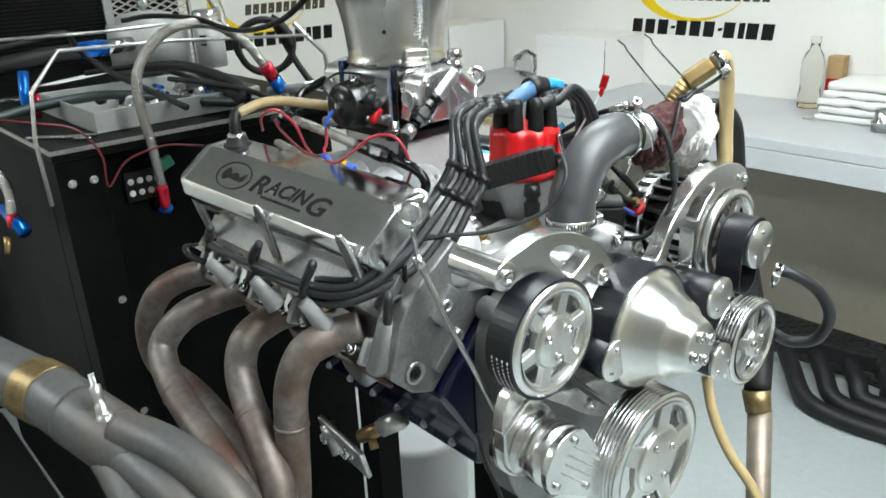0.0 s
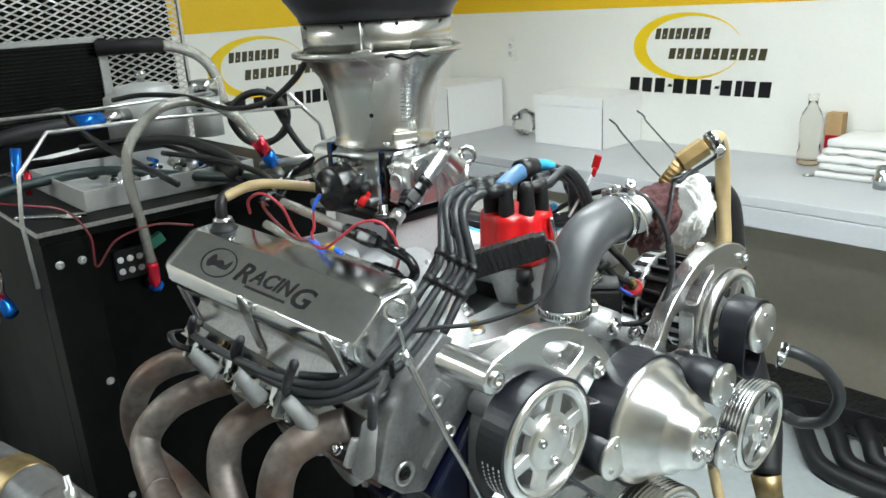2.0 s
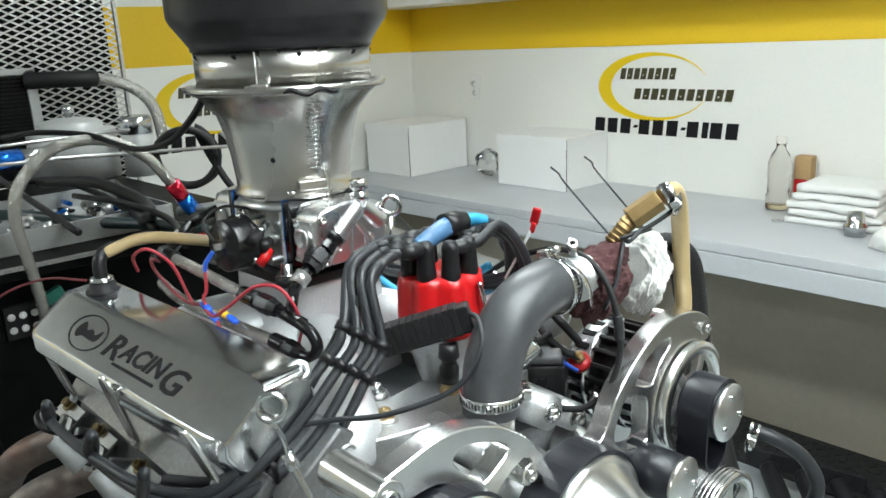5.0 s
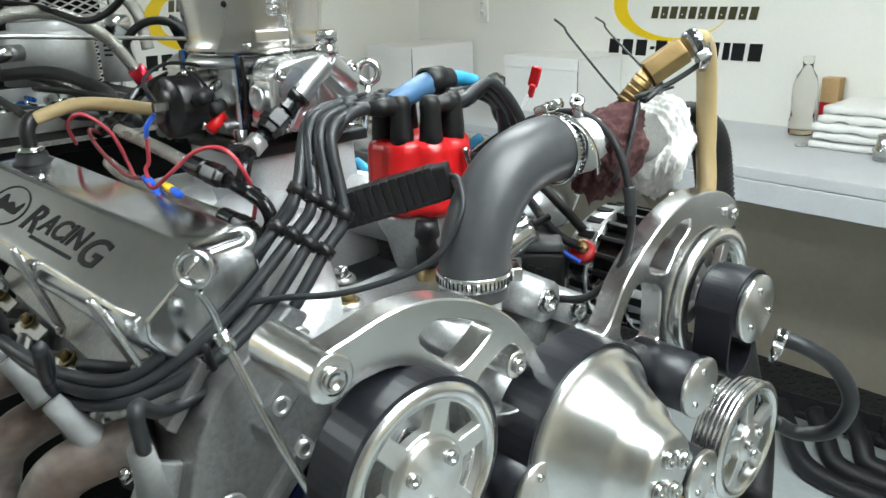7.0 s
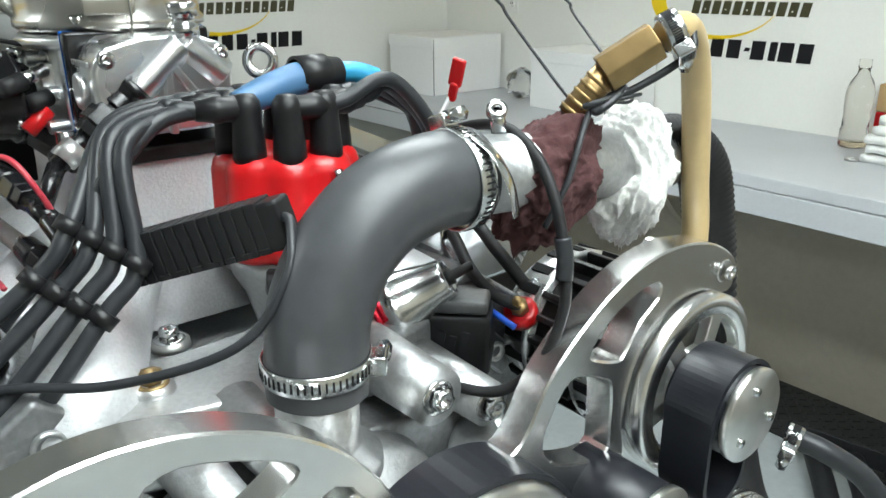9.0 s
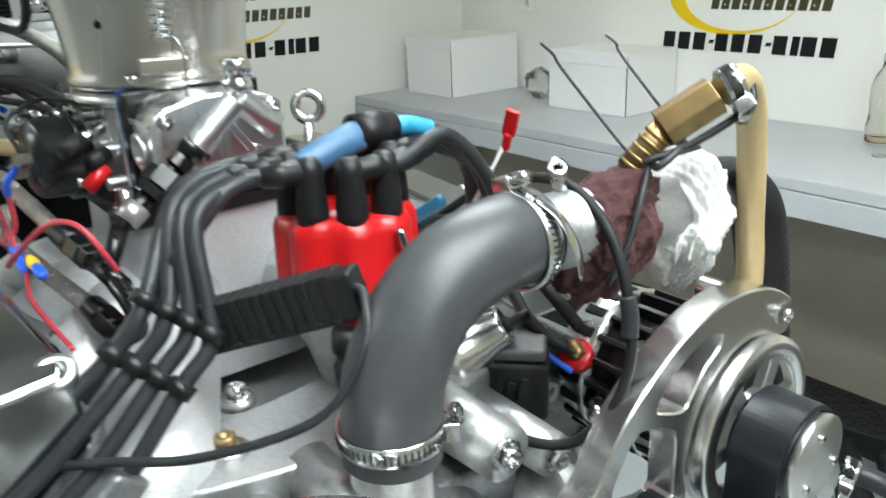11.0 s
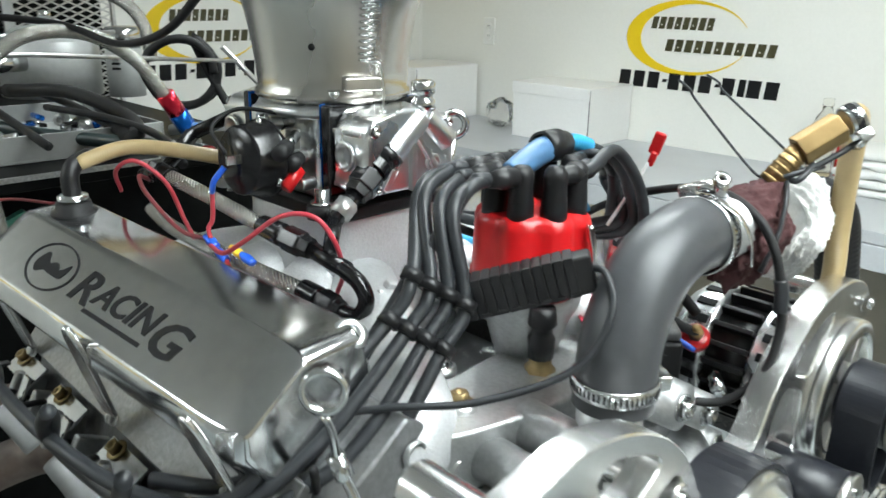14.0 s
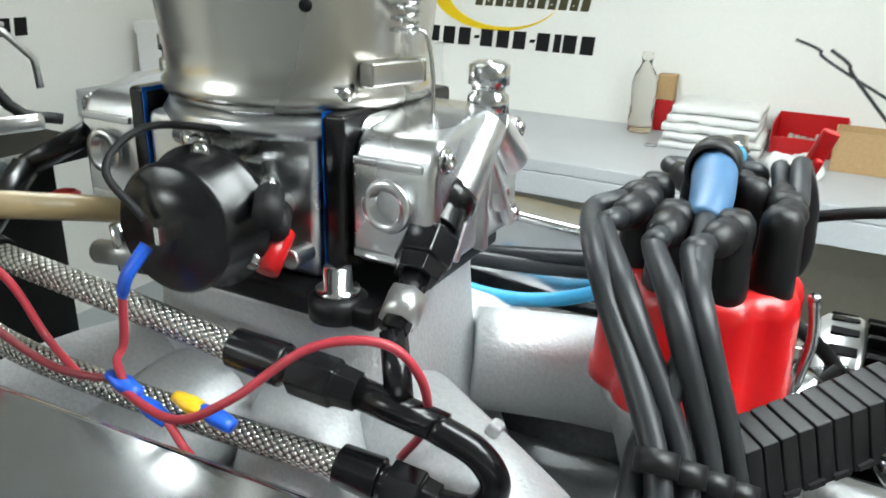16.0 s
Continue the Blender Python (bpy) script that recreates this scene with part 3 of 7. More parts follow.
mat_ = thing("rubber_mat", (-1.7, 0.0, F0), "black rubber mat on the floor beside the test stand", "floor mat")
bm = bmesh.new()
span(bm, (-3.2, -1.0, F0), (-0.85, 0.66, F0 + 0.012))
part("mat", bm, RUBBER, mat_, bevel=0.004)

# ---- the engine ----
YC, ZC = 1.085, 0.92          # crank line
S2 = math.sqrt(0.5)


def bank(u, v, side=-1):
    """A point of the cylinder bank's section: u outwards along the bores, v towards the valley."""
    return (YC + side * (S2 * u - S2 * v), ZC + S2 * u + S2 * v)


def prism(bm, yz, x0, x1):
    """A section in y, z drawn out along x."""
    plate(bm, yz, [], (x0, 0, 0), (0, 1, 0), (0, 0, 1), x1 - x0)


engine = thing("engine", (-0.85, YC, 0.55), "aluminium headed V8 engine with a navy block, on a test stand", "engine")
bm = bmesh.new()
prism(bm, [(0.93, 0.867), (0.93, 0.91), bank(0.235, -0.085), bank(0.235, 0.085), (YC, 1.12), bank(0.235, 0.085, 1), bank(0.235, -0.085, 1), (1.24, 0.91), (1.24, 0.867)], -1.10, -0.56)
part("block", bm, NAVY, engine, "navy painted engine block", bevel=0.008)
bm = bmesh.new()
prism(bm, [(1.03, 0.79), (1.02, 0.865), (1.16, 0.865), (1.15, 0.79)], -1.09, -0.60)
part("oil_pan", bm, NAVY, engine, "navy painted oil pan", bevel=0.015)
for k in range(7):
    bm = bmesh.new()
    bolt(bm, (-1.04 + 0.07 * k, 0.93, 0.885), (0, -1, 0), 0.005)
    part("bolt", bm, STEEL, engine)
for side in (-1, 1):
    bm = bmesh.new()
    prism(bm, [bank(0.238, -0.082, side), bank(0.275, -0.098, side), bank(0.33, -0.098, side), bank(0.365, -0.03, side), bank(0.375, 0.02, side), bank(0.36, 0.11, side), bank(0.29, 0.122, side), bank(0.238, 0.09, side)], -1.11, -0.575)
    head = part("cylinder_head", bm, HEAD, engine, "cast aluminium cylinder head", bevel=0.004)
    for u, v, w, h in ((0.262, -0.02, 0.07, 0.016), (0.315, 0.03, 0.055, 0.028)):
        y, z = bank(u, v, side)
        bm = bmesh.new()
        box(bm, (-0.574, y, z), (0.014, w, h), Euler((side * radians(-45), 0, 0)).to_matrix())
        part("cast_pad", bm, HEAD, head, bevel=0.003)
    for u, v in ((0.315, 0.03), (0.262, 0.005), (0.28, 0.10)):
        y, z = bank(u, v, side)
        bm = bmesh.new()
        lathe(bm, [(-0.004, 0.0), (-0.004, 0.0055), (0.003, 0.006), (0.003, 0.0095), (-0.004, 0.010)], (-0.567, y, z), (1, 0, 0), 20)
        part("threaded_hole", bm, STEEL, head)
    for u, v, r in ((0.297, -0.072, 0.017), (0.335, 0.09, 0.011)):
        y, z = bank(u, v, side)
        bm = bmesh.new()
        lathe(bm, [(0, r), (0.004, r), (0.004, r * 0.72), (-0.012, r * 0.65), (-0.012, 0)], (-0.573, y, z), (1, 0, 0), 24)
        part("boss", bm, CAST, head)
    if side < 0:
        for u, v, r in ((0.297, -0.072, 0.011),):
            y, z = bank(u, v, side)
            bm = bmesh.new()
            bolt(bm, (-0.579, y, z), (1, 0, 0), 0.009, 0.01)
            part("bolt", bm, BLACK, head)

# exhaust port bosses and spark plugs on the camera side
PORTS = (-1.105, -0.972, -0.818, -0.668)
for k, px in enumerate(PORTS):
    y, z = bank(0.305, -0.098)
    d = V(0, -S2 * 1.0, -S2 * 0.25).normalized()
    bm = bmesh.new()
    rod(bm, V(px, y + 0.012, z + 0.003), V(px, y, z) + d * 0.012, 0.036, 0.034, 24)
    part("exhaust_port", bm, CAST, engine)

# cast webs and bolts along the near head
for k in range(9):
    x = -1.085 + 0.0605 * k
    y, z = bank(0.350, -0.074)
    bm = bmesh.new()
    box(bm, (x, y, z), (0.011, 0.060, 0.040), Euler((radians(-28), 0, 0)).to_matrix())
    part("cast_web", bm, CAST, engine, bevel=0.003)
    if k < 8:
        y, z = bank(0.352, -0.088)
        bm = bmesh.new()
        rod(bm, (x + 0.030, y + 0.03, z - 0.03), (x + 0.030, y - 0.012, z + 0.012), 0.013, 0.011, 14)
        part("rubber_boot", bm, RUBBER, engine, "black rubber boot")
        bm = bmesh.new()
        bolt(bm, (x + 0.030, y - 0.012, z + 0.012), (0, -0.7, 0.7), 0.006, 0.008)
        part("bolt", bm, CHROME, engine)

# lifted rail with rocker studs below the cover
bm = bmesh.new()
prism(bm, [bank(0.372, -0.035), bank(0.384, -0.035), bank(0.392, 0.03), bank(0.378, 0.03)], -1.112, -0.60)
part("cover_rail", bm, HEAD, engine, "machined cover flange", bevel=0.002)


SKEW, RISE = -0.075, -0.03     # the near cover lies a little out of line


def cover(side, name_label):
    """Fabricated-look valve cover: sloped lettered face, flat upper face, rounded ends."""
    c = thing("valve_cover", (-0.86, YC + side * 0.25, 1.22), name_label, "valve cover", "valve covers")
    sec = [(0.274, 1.205), (0.300, 1.238), (0.303, 1.244), (0.303, 1.262), (0.299, 1.269), (0.246, 1.311), (0.238, 1.3145), (0.186, 1.3180), (0.179, 1.312), (0.168, 1.26), (0.20, 1.205)]
    cy, cz = 0.235, 1.27
    bm = bmesh.new()
    rows = []
    xs = [(-1.105, 0.80), (-1.101, 0.90), (-1.092, 0.965), (-1.075, 1.0), (-0.66, 1.0), (-0.642, 0.99), (-0.628, 0.955), (-0.619, 0.89), (-0.615, 0.80)]
    for x, s in xs:
        rows.append([bm.verts.new((x, YC + side * (cy + (a - cy) * s) + side * SKEW * (x + 0.63), cz + (b - cz) * s + RISE * (x + 0.63))) for a, b in sec])
    m = len(sec)
    for p, q in zip(rows, rows[1:]):
        for k in range(m):
            bm.faces.new((p[k], p[(k + 1) % m], q[(k + 1) % m], q[k]))
    bm.faces.new(rows[0])
    bm.faces.new(rows[-1])
    bmesh.ops.recalc_face_normals(bm, faces=bm.faces)
    part("shell", bm, SMOOTH, c, bevel=0.0025, sharp=0.3)
    # ribs that run from the cover's edge down to the flange bolts
    for x, hi, lo in ((-1.06, V(-1.070, 0.750, 1.275), V(-1.076, 0.785, 1.175)), (-0.94, V(-0.842, 0.752, 1.286), V(-0.850, 0.785, 1.187)), (-0.80, V(-0.630, 0.754, 1.291), V(-0.637, 0.787, 1.218))):
        if side > 0:
            hi, lo = V(hi.x, 2 * YC - hi.y, hi.z), V(lo.x, 2 * YC - lo.y, lo.z)
        hi.y -= side * 0.003
        d = (lo - hi).normalized()
        out = V(0.15, side, 0.35).normalized()
        ex = d.cross(out).normalized()
        bm = bmesh.new()
        L = (lo - hi).length
        plate(bm, [(-0.004, 0.0), (0.004, 0.0), (0.010, 0.012), (0.012, L * 0.5), (0.010, L), (-0.010, L), (-0.012, L * 0.5), (-0.010, 0.012)], [], hi - ex.cross(d) * 0.003, ex, d, 0.006)
        part("rib", bm, BILLET, c, bevel=0.002)
        bm = bmesh.new()
        bolt(bm, lo + d * 0.006, out, 0.005, 0.006)
        part("bolt", bm, STEEL, c)
    # front corner lug
    bm = bmesh.new()
    lathe(bm, [(0, 0), (0, 0.014), (0.008, 0.014), (0.010, 0.012), (0.010, 0.006), (0.006, 0.005), (0.006, 0)], (-0.630, YC + side * 0.19, 1.304), (0.5, side * 0.1, 0.8), 24)
    part("lug", bm, POLISH, c)
    return c


left_cover = cover(-1, "polished aluminium valve cover with an engraved oval and lettering")
right_cover = cover(1, "polished aluminium valve cover on the far bank")

# engraved oval and letter bars on the sloping face
fx = V(1, -SKEW, RISE).normalized()
fy = V(0, 0.053, 0.042).normalized()
fy = (fy - fx * fy.dot(fx)).normalized()
fo = V(-1.0, YC - 0.2725 - 0.37 * -SKEW, 1.290 - 0.37 * RISE) - fx.cross(fy) * 0.0022
bm = bmesh.new()
plate(bm, [(a * 1.75, b) for a, b in disc(0.026, n=40)], [[(a * 1.75 * 0.955, b * 0.93) for a, b in disc(0.026, n=40)]], fo + fx * 0.035, fx, fy, 0.003)
part("oval", bm, INK, left_cover, "engraved dark oval")
bm = bmesh.new()
plate(bm, curve2d([(-0.03, -0.002), (-0.02, 0.012), (-0.008, 0.002), (0.006, 0.006), (0.018, 0.0), (0.03, 0.01), (0.027, -0.006), (0.01, -0.008), (-0.01, -0.007), (-0.022, -0.012)], 3), [], fo + fx * 0.035, fx, fy, 0.003)
part("mark", bm, INK, left_cover)
for word, x, w, z0, h in (("R", 0.092, 0.036, -0.016, 0.033), ("ACIN", 0.128, 0.098, -0.010, 0.025), ("G", 0.231, 0.040, -0.019, 0.033)):
    bm = bmesh.new()
    lettering(bm, word, fo + fx * x + fy * z0, fx, fy, w, h, 0.003, 0.30, 0.018)
    part("letters", bm, INK, left_cover, "engraved black letters", smooth=False)
bm = bmesh.new()
plate(bm, [(0.128, -0.0205), (0.228, -0.0205), (0.228, -0.0165), (0.130, -0.0165)], [], fo, fx, fy, 0.003)
part("underline", bm, INK, left_cover)

# breather on the left cover
breather = thing("breather", (-1.046, 0.84, 1.33), "black crankcase breather elbow in a steel grommet", "breather")
bm = bmesh.new()
lathe(bm, [(0, 0), (0, 0.024), (0.004, 0.024), (0.006, 0.019), (0.014, 0.018), (0.014, 0)], (-1.046, 0.842, 1.326), seg=28)
part("grommet", bm, RUBBER, breather)
bm = bmesh.new()
lathe(bm, [(0, 0), (0, 0.016), (0.006, 0.016), (0.008, 0.011), (0.008, 0)], (-1.046, 0.842, 1.341), seg=28)
part("collar", bm, CHROME, breather)
bm = bmesh.new()
sweep(bm, [(-1.046, 0.842, 1.345), (-1.047, 0.842, 1.365), (-1.052, 0.85, 1.378), (-1.06, 0.87, 1.384)], 0.0095, 14)
part("elbow", bm, BLACK, breather)
bm = bmesh.new()
sweep(bm, [(-1.052, 0.852, 1.379), (-1.04, 0.91, 1.392), (-1.0, 0.98, 1.38), (-0.99, 1.04, 1.36)], 0.0085, 14)
part("hose", bm, TAN, breather, "amber vent hose")

# intake manifold
manifold = thing("intake_manifold", (-0.86, YC, 1.15), "bead blasted cast aluminium single plane intake manifold", "intake manifold")
bm = bmesh.new()
rows = []
for z, hx, hy, rr in ((1.19, 0.125, 0.09, 0.05), (1.24, 0.105, 0.088, 0.05), (1.28, 0.092, 0.084, 0.04), (1.325, 0.088, 0.082, 0.03), (1.338, 0.088, 0.082, 0.03), (1.338, 0.05, 0.05, 0.03)):
    ring = []
    for k in range(32):
        a = (k + 0.5) * math.tau / 32
        c, s = math.cos(a), math.sin(a)
        e = 0.35
        ring.append(bm.verts.new((-0.885 + hx * math.copysign(abs(c) ** e, c), YC + hy * math.copysign(abs(s) ** e, s), z)))
    rows.append(ring)
for p, q in zip(rows, rows[1:]):
    for k in range(32):
        bm.faces.new((p[k], p[(k + 1) % 32], q[(k + 1) % 32], q[k]))
bm.faces.new(rows[-1])
part("plenum", bm, INTAKE, manifold, bevel=0.003)
for side in (-1, 1):
    for k, (px, tx) in enumerate(((-1.06, -0.95), (-0.945, -0.91), (-0.80, -0.855), (-0.612, -0.79))):
        bm = bmesh.new()
        sweep(bm, [(px, YC + side * 0.165, 1.185), (px, YC + side * 0.145, 1.215), ((px + tx) / 2, YC + side * 0.10, 1.245), (tx, YC + side * 0.05, 1.26)], 0.04, 18, 6, radii=[0.040, 0.045, 0.044, 0.04], flat=0.9)
        part("runner", bm, INTAKE, manifold)
    bm = bmesh.new()
    prism(bm, [(YC + side * 0.13, 1.17), (YC + side * 0.20, 1.19), (YC + side * 0.205, 1.215), (YC + side * 0.17, 1.225), (YC + side * 0.12, 1.20)], -1.10, -0.60)
    part("flange", bm, INTAKE, manifold, bevel=0.004)
bm = bmesh.new()
span(bm, (-1.09, YC - 0.15, 1.11), (-0.60, YC + 0.15, 1.165))
part("valley", bm, INTAKE, manifold, bevel=0.01)
bm = bmesh.new()
plate(bm, curve2d([(-0.16, -0.02), (-0.165, 0.03), (-0.13, 0.055), (-0.07, 0.04), (0, 0.045), (0.07, 0.04), (0.13, 0.055), (0.165, 0.03), (0.16, -0.02), (0.08, -0.05), (0, -0.06), (-0.08, -0.05)], 4), [], (-0.60, YC, 1.165), (0, 1, 0), (-1, 0, 0), 0.058)
part("front_rail", bm, CAST, manifold, bevel=0.004)
for x, y in ((-0.595, 0.985), (-0.63, 0.95), (-0.60, 1.185), (-0.64, 1.22), (-0.72, 0.945), (-0.86, 0.935), (-0.655, 1.02)):
    bm = bmesh.new()
    lathe(bm, [(0, 0), (0, 0.016), (0.006, 0.015), (0.008, 0.0)], (x, y, 1.222), seg=24)
    pad = part("washer", bm, STEEL, manifold)
    bm = bmesh.new()
    bolt(bm, (x, y, 1.228), (0, 0, 1), 0.008, 0.01)
    part("bolt", bm, GOLD if x > -0.6 else CHROME, pad)
# sticker bars on the front rail
for k, (c, m) in enumerate((((0.0), RED), ((0.009), CARTON), ((0.018), RED), ((0.027), BLUE_CAP))):
    bm = bmesh.new()
    box(bm, (-0.612 - c, 0.965 + c * 0.35, 1.2245), (0.007, 0.034, 0.001), Euler((0, 0, radians(-20))).to_matrix())
    part("sticker_bar", bm, m, manifold)
# raised cast marks on the front runner
for k in range(6):
    bm = bmesh.new()
    box(bm, (-0.70 - 0.004 * k, 0.955 + 0.012 * k, 1.262 + 0.006 * k), (0.016, 0.008, 0.008), Euler((0.5, 0.35, radians(20 * k))).to_matrix())
    part("cast_mark", bm, INTAKE, manifold, bevel=0.002)

# timing cover, water pump body and its snout
pump = thing("water_pump", (-0.48, YC, 1.1), "cast aluminium water pump and timing cover", "water pump")
bm = bmesh.new()
plate(bm, curve2d([(-0.15, 0.88), (-0.16, 1.02), (-0.15, 1.12), (-0.10, 1.17), (0, 1.19), (0.10, 1.17), (0.15, 1.12), (0.16, 1.02), (0.15, 0.88), (0.1, 0.80), (0, 0.77), (-0.1, 0.80)], 5), [], (-0.56, YC, 0), (0, 1, 0), (0, 0, 1), 0.06)
part("timing_cover", bm, HEAD, pump, bevel=0.004)
bm = bmesh.new()
lathe(bm, [(0, 0), (0, 0.07), (0.025, 0.066), (0.035, 0.034), (0.10, 0.03), (0.10, 0)], (-0.50, YC, 1.12), (1, 0, 0), 36)
part("body", bm, CAST, pump)
for s in (-1, 1):
    bm = bmesh.new()
    sweep(bm, [(-0.47, YC + s * 0.05, 1.13), (-0.48, YC + s * 0.10, 1.14), (-0.52, YC + s * 0.12, 1.15)], 0.022, 18)
    part("outlet", bm, CAST, pump)
for y, z, r in ((0.985, 1.19, 0.018), (1.19, 1.19, 0.018), (1.03, 1.205, 0.02), (1.14, 1.215, 0.022), (0.95, 1.14, 0.016), (1.22, 1.14, 0.016)):
    bm = bmesh.new()
    rod(bm, (-0.56, y, z), (-0.47, y, z), r * 1.15, r, 20)
    boss = part("boss", bm, CAST, pump)
    bm = bmesh.new()
    bolt(bm, (-0.47, y, z), (1, 0, 0), 0.009, 0.009)
    part("bolt", bm, CHROME, boss)

# thermostat neck, grey elbow hose, clamps
neck = thing("water_neck", (-0.49, 1.06, 1.2), "cast water neck on the intake front", "water neck")
bm = bmesh.new()
lathe(bm, [(0, 0), (0, 0.042), (0.010, 0.042), (0.018, 0.030), (0.022, 0.0275), (0.085, 0.0275), (0.085, 0.02)], (-0.492, 1.057, 1.183), seg=40)
part("neck", bm, CAST, neck)
EL = [(-0.491, 1.058, 1.243), (-0.491, 1.059, 1.270), (-0.492, 1.065, 1.300), (-0.493, 1.084, 1.331), (-0.494, 1.113, 1.353), (-0.494, 1.150, 1.363), (-0.494, 1.190, 1.363)]
elbow = thing("radiator_hose", (-0.49, 1.053, 1.245), "dark grey silicone elbow hose clamped to the water neck", "hose")
bm = bmesh.new()
sweep(bm, EL, 0.0335, 32, 8, caps=False)
sweep(bm, EL, 0.029, 32, 8, caps=False)
part("elbow", bm, ELBOW, elbow)


def clamp(at, axis, r, parent, turn=0.0):
    """Worm-drive hose clamp: perforated band, screw housing and screw."""
    bm = bmesh.new()
    lathe(bm, [(-0.007, r), (-0.007, r + 0.0015), (-0.0062, r + 0.0022), (0.0062, r + 0.0022), (0.007, r + 0.0015), (0.007, r)], at, axis, 48, closed=True)
    c = part("clamp", bm, CHROME, parent, "bright steel hose clamp")
    u, w, a = frame_of(axis)
    for k in range(52):
        ang = k * math.tau / 52
        d = u * math.cos(ang) + w * math.sin(ang)
        t = a.cross(d)
        bm = bmesh.new()
        m = Matrix((t, a, d)).transposed()
        box(bm, Vector(at) + d * (r + 0.0022), (0.0013, 0.0068, 0.0006), m)
        part("slot", bm, INK, c)
    d = u * math.cos(turn) + w * math.sin(turn)
    t = a.cross(d)
    bm = bmesh.new()
    box(bm, Vector(at) + d * (r + 0.006), (0.018, 0.014, 0.011), Matrix((t, a, d)).transposed())
    part("screw_housing", bm, CHROME, c, bevel=0.002)
    bm = bmesh.new()
    rod(bm, Vector(at) + d * (r + 0.008) + t * 0.005, Vector(at) + d * (r + 0.008) + t * 0.022, 0.0055, seg=6)
    part("screw", bm, CHROME, c)
    return c


clamp((-0.491, 1.0585, 1.2625), (0, 0, 1), 0.0338, elbow, -0.68)
clamp((-0.494, 1.178, 1.362), (0, 1, 0.02), 0.0342, elbow, 4.4)
bm = bmesh.new()
sweep(bm, [(-0.478, 1.180, 1.394), (-0.462, 1.184, 1.384), (-0.452, 1.190, 1.364), (-0.450, 1.194, 1.342)], 0.0055, 8, 6, flat=0.18)
part("loose_band", bm, CHROME, elbow, "loose clamp band tail")

# connector tube wrapped in rags, brass fitting, tubing
tube = thing("bypass_tube", (-0.47, 1.25, 1.38), "steel hose connector behind the grey elbow", "pipe")
bm = bmesh.new()
rod(bm, (-0.494, 1.186, 1.362), (-0.486, 1.40, 1.345), 0.0285, seg=28)
part("pipe", bm, CAST, tube)
bm = bmesh.new()
rod(bm, (-0.498, 1.222, 1.388), (-0.499, 1.220, 1.404), 0.006, seg=12)
lathe(bm, [(-0.003, 0.003), (-0.003, 0.0075), (0.003, 0.0075), (0.003, 0.003)], (-0.499, 1.220, 1.404), (0.6, -0.4, 0.7), 20, closed=True)
part("eyelet", bm, CHROME, tube)


def rag(name, c, size, material, label, seed, folds=20, pleat=0.045, lean=0.0, along=False):
    """A rag wrapped round a pipe along y: creased folds, loose hanging edge."""
    t = thing(name, (c[0], c[1], c[2] - size[2]), label, "rag")
    bm = bmesh.new()
    bmesh.ops.create_icosphere(bm, subdivisions=6, radius=1)
    off = V(seed * 7.1, seed * 3.3, seed)
    for v in bm.verts:
        n = v.co.normalized()
        warp = noise.noise(n * 1.6 + off)
        a = (n.y * 3.2 + 0.5 * n.z) if along else (math.atan2(n.z, n.x) + n.y * 0.9)
        crease = 1 - 2 * abs(math.sin((a * folds + 6 * warp) / 2)) ** 0.7
        d = pleat * crease * (0.45 + 0.55 * abs(noise.noise(n * 2.5 + off * 2)) * 2) + 0.20 * warp + 0.07 * noise.noise(n * 5 + off) - 0.09 * abs(noise.noise(n * 8 + off)) + 0.02 * noise.noise(n * 22 + off)
        q = n * (1 + d)
        low = max(0.0, -q.z)
        v.co = Vector(c) + V(q.x * size[0] * (1 - 0.25 * low), q.y * size[1] + lean * q.z, q.z * size[2] * (1 + 0.18 * low))
    part("cloth", bm, material, t, sharp=3.2)
    return t


rag("maroon_rag", (-0.490, 1.263, 1.350), (0.043, 0.051, 0.046), MAROON, "maroon shop rag wrapped round the hose connector", 2, 8, 0.07, 0.014)
rag("white_rag", (-0.486, 1.354, 1.342), (0.043, 0.034, 0.052), CLOTH, "white shop rag stuffed behind the maroon rag", 5, 9, 0.09, 0.004, True)

fitting = thing("brass_fitting", (-0.468, 1.288, 1.415), "brass pipe fitting with a steel hose clamp", "pipe fitting")
bm = bmesh.new()
rod(bm, (-0.480, 1.276, 1.396), (-0.462, 1.294, 1.428), 0.0105, seg=20)
part("stub", bm, BRASS, fitting)
bm = bmesh.new()
rod(bm, (-0.464, 1.292, 1.426), (-0.440, 1.319, 1.450), 0.0155, seg=6)
part("hex_body", bm, BRASS, fitting, bevel=0.0012)
bm = bmesh.new()
for k in range(5):
    p = V(-0.478, 1.278, 1.399).lerp(V(-0.466, 1.290, 1.421), k / 4)
    lathe(bm, [(-0.0018, 0.0104), (0, 0.0118), (0.0018, 0.0104)], p, (0.018, 0.018, 0.032), 20)
part("thread", bm, BRASS, fitting)
clamp((-0.434, 1.328, 1.456), (0.55, 0.65, 0.45), 0.0125, fitting, 1.0)
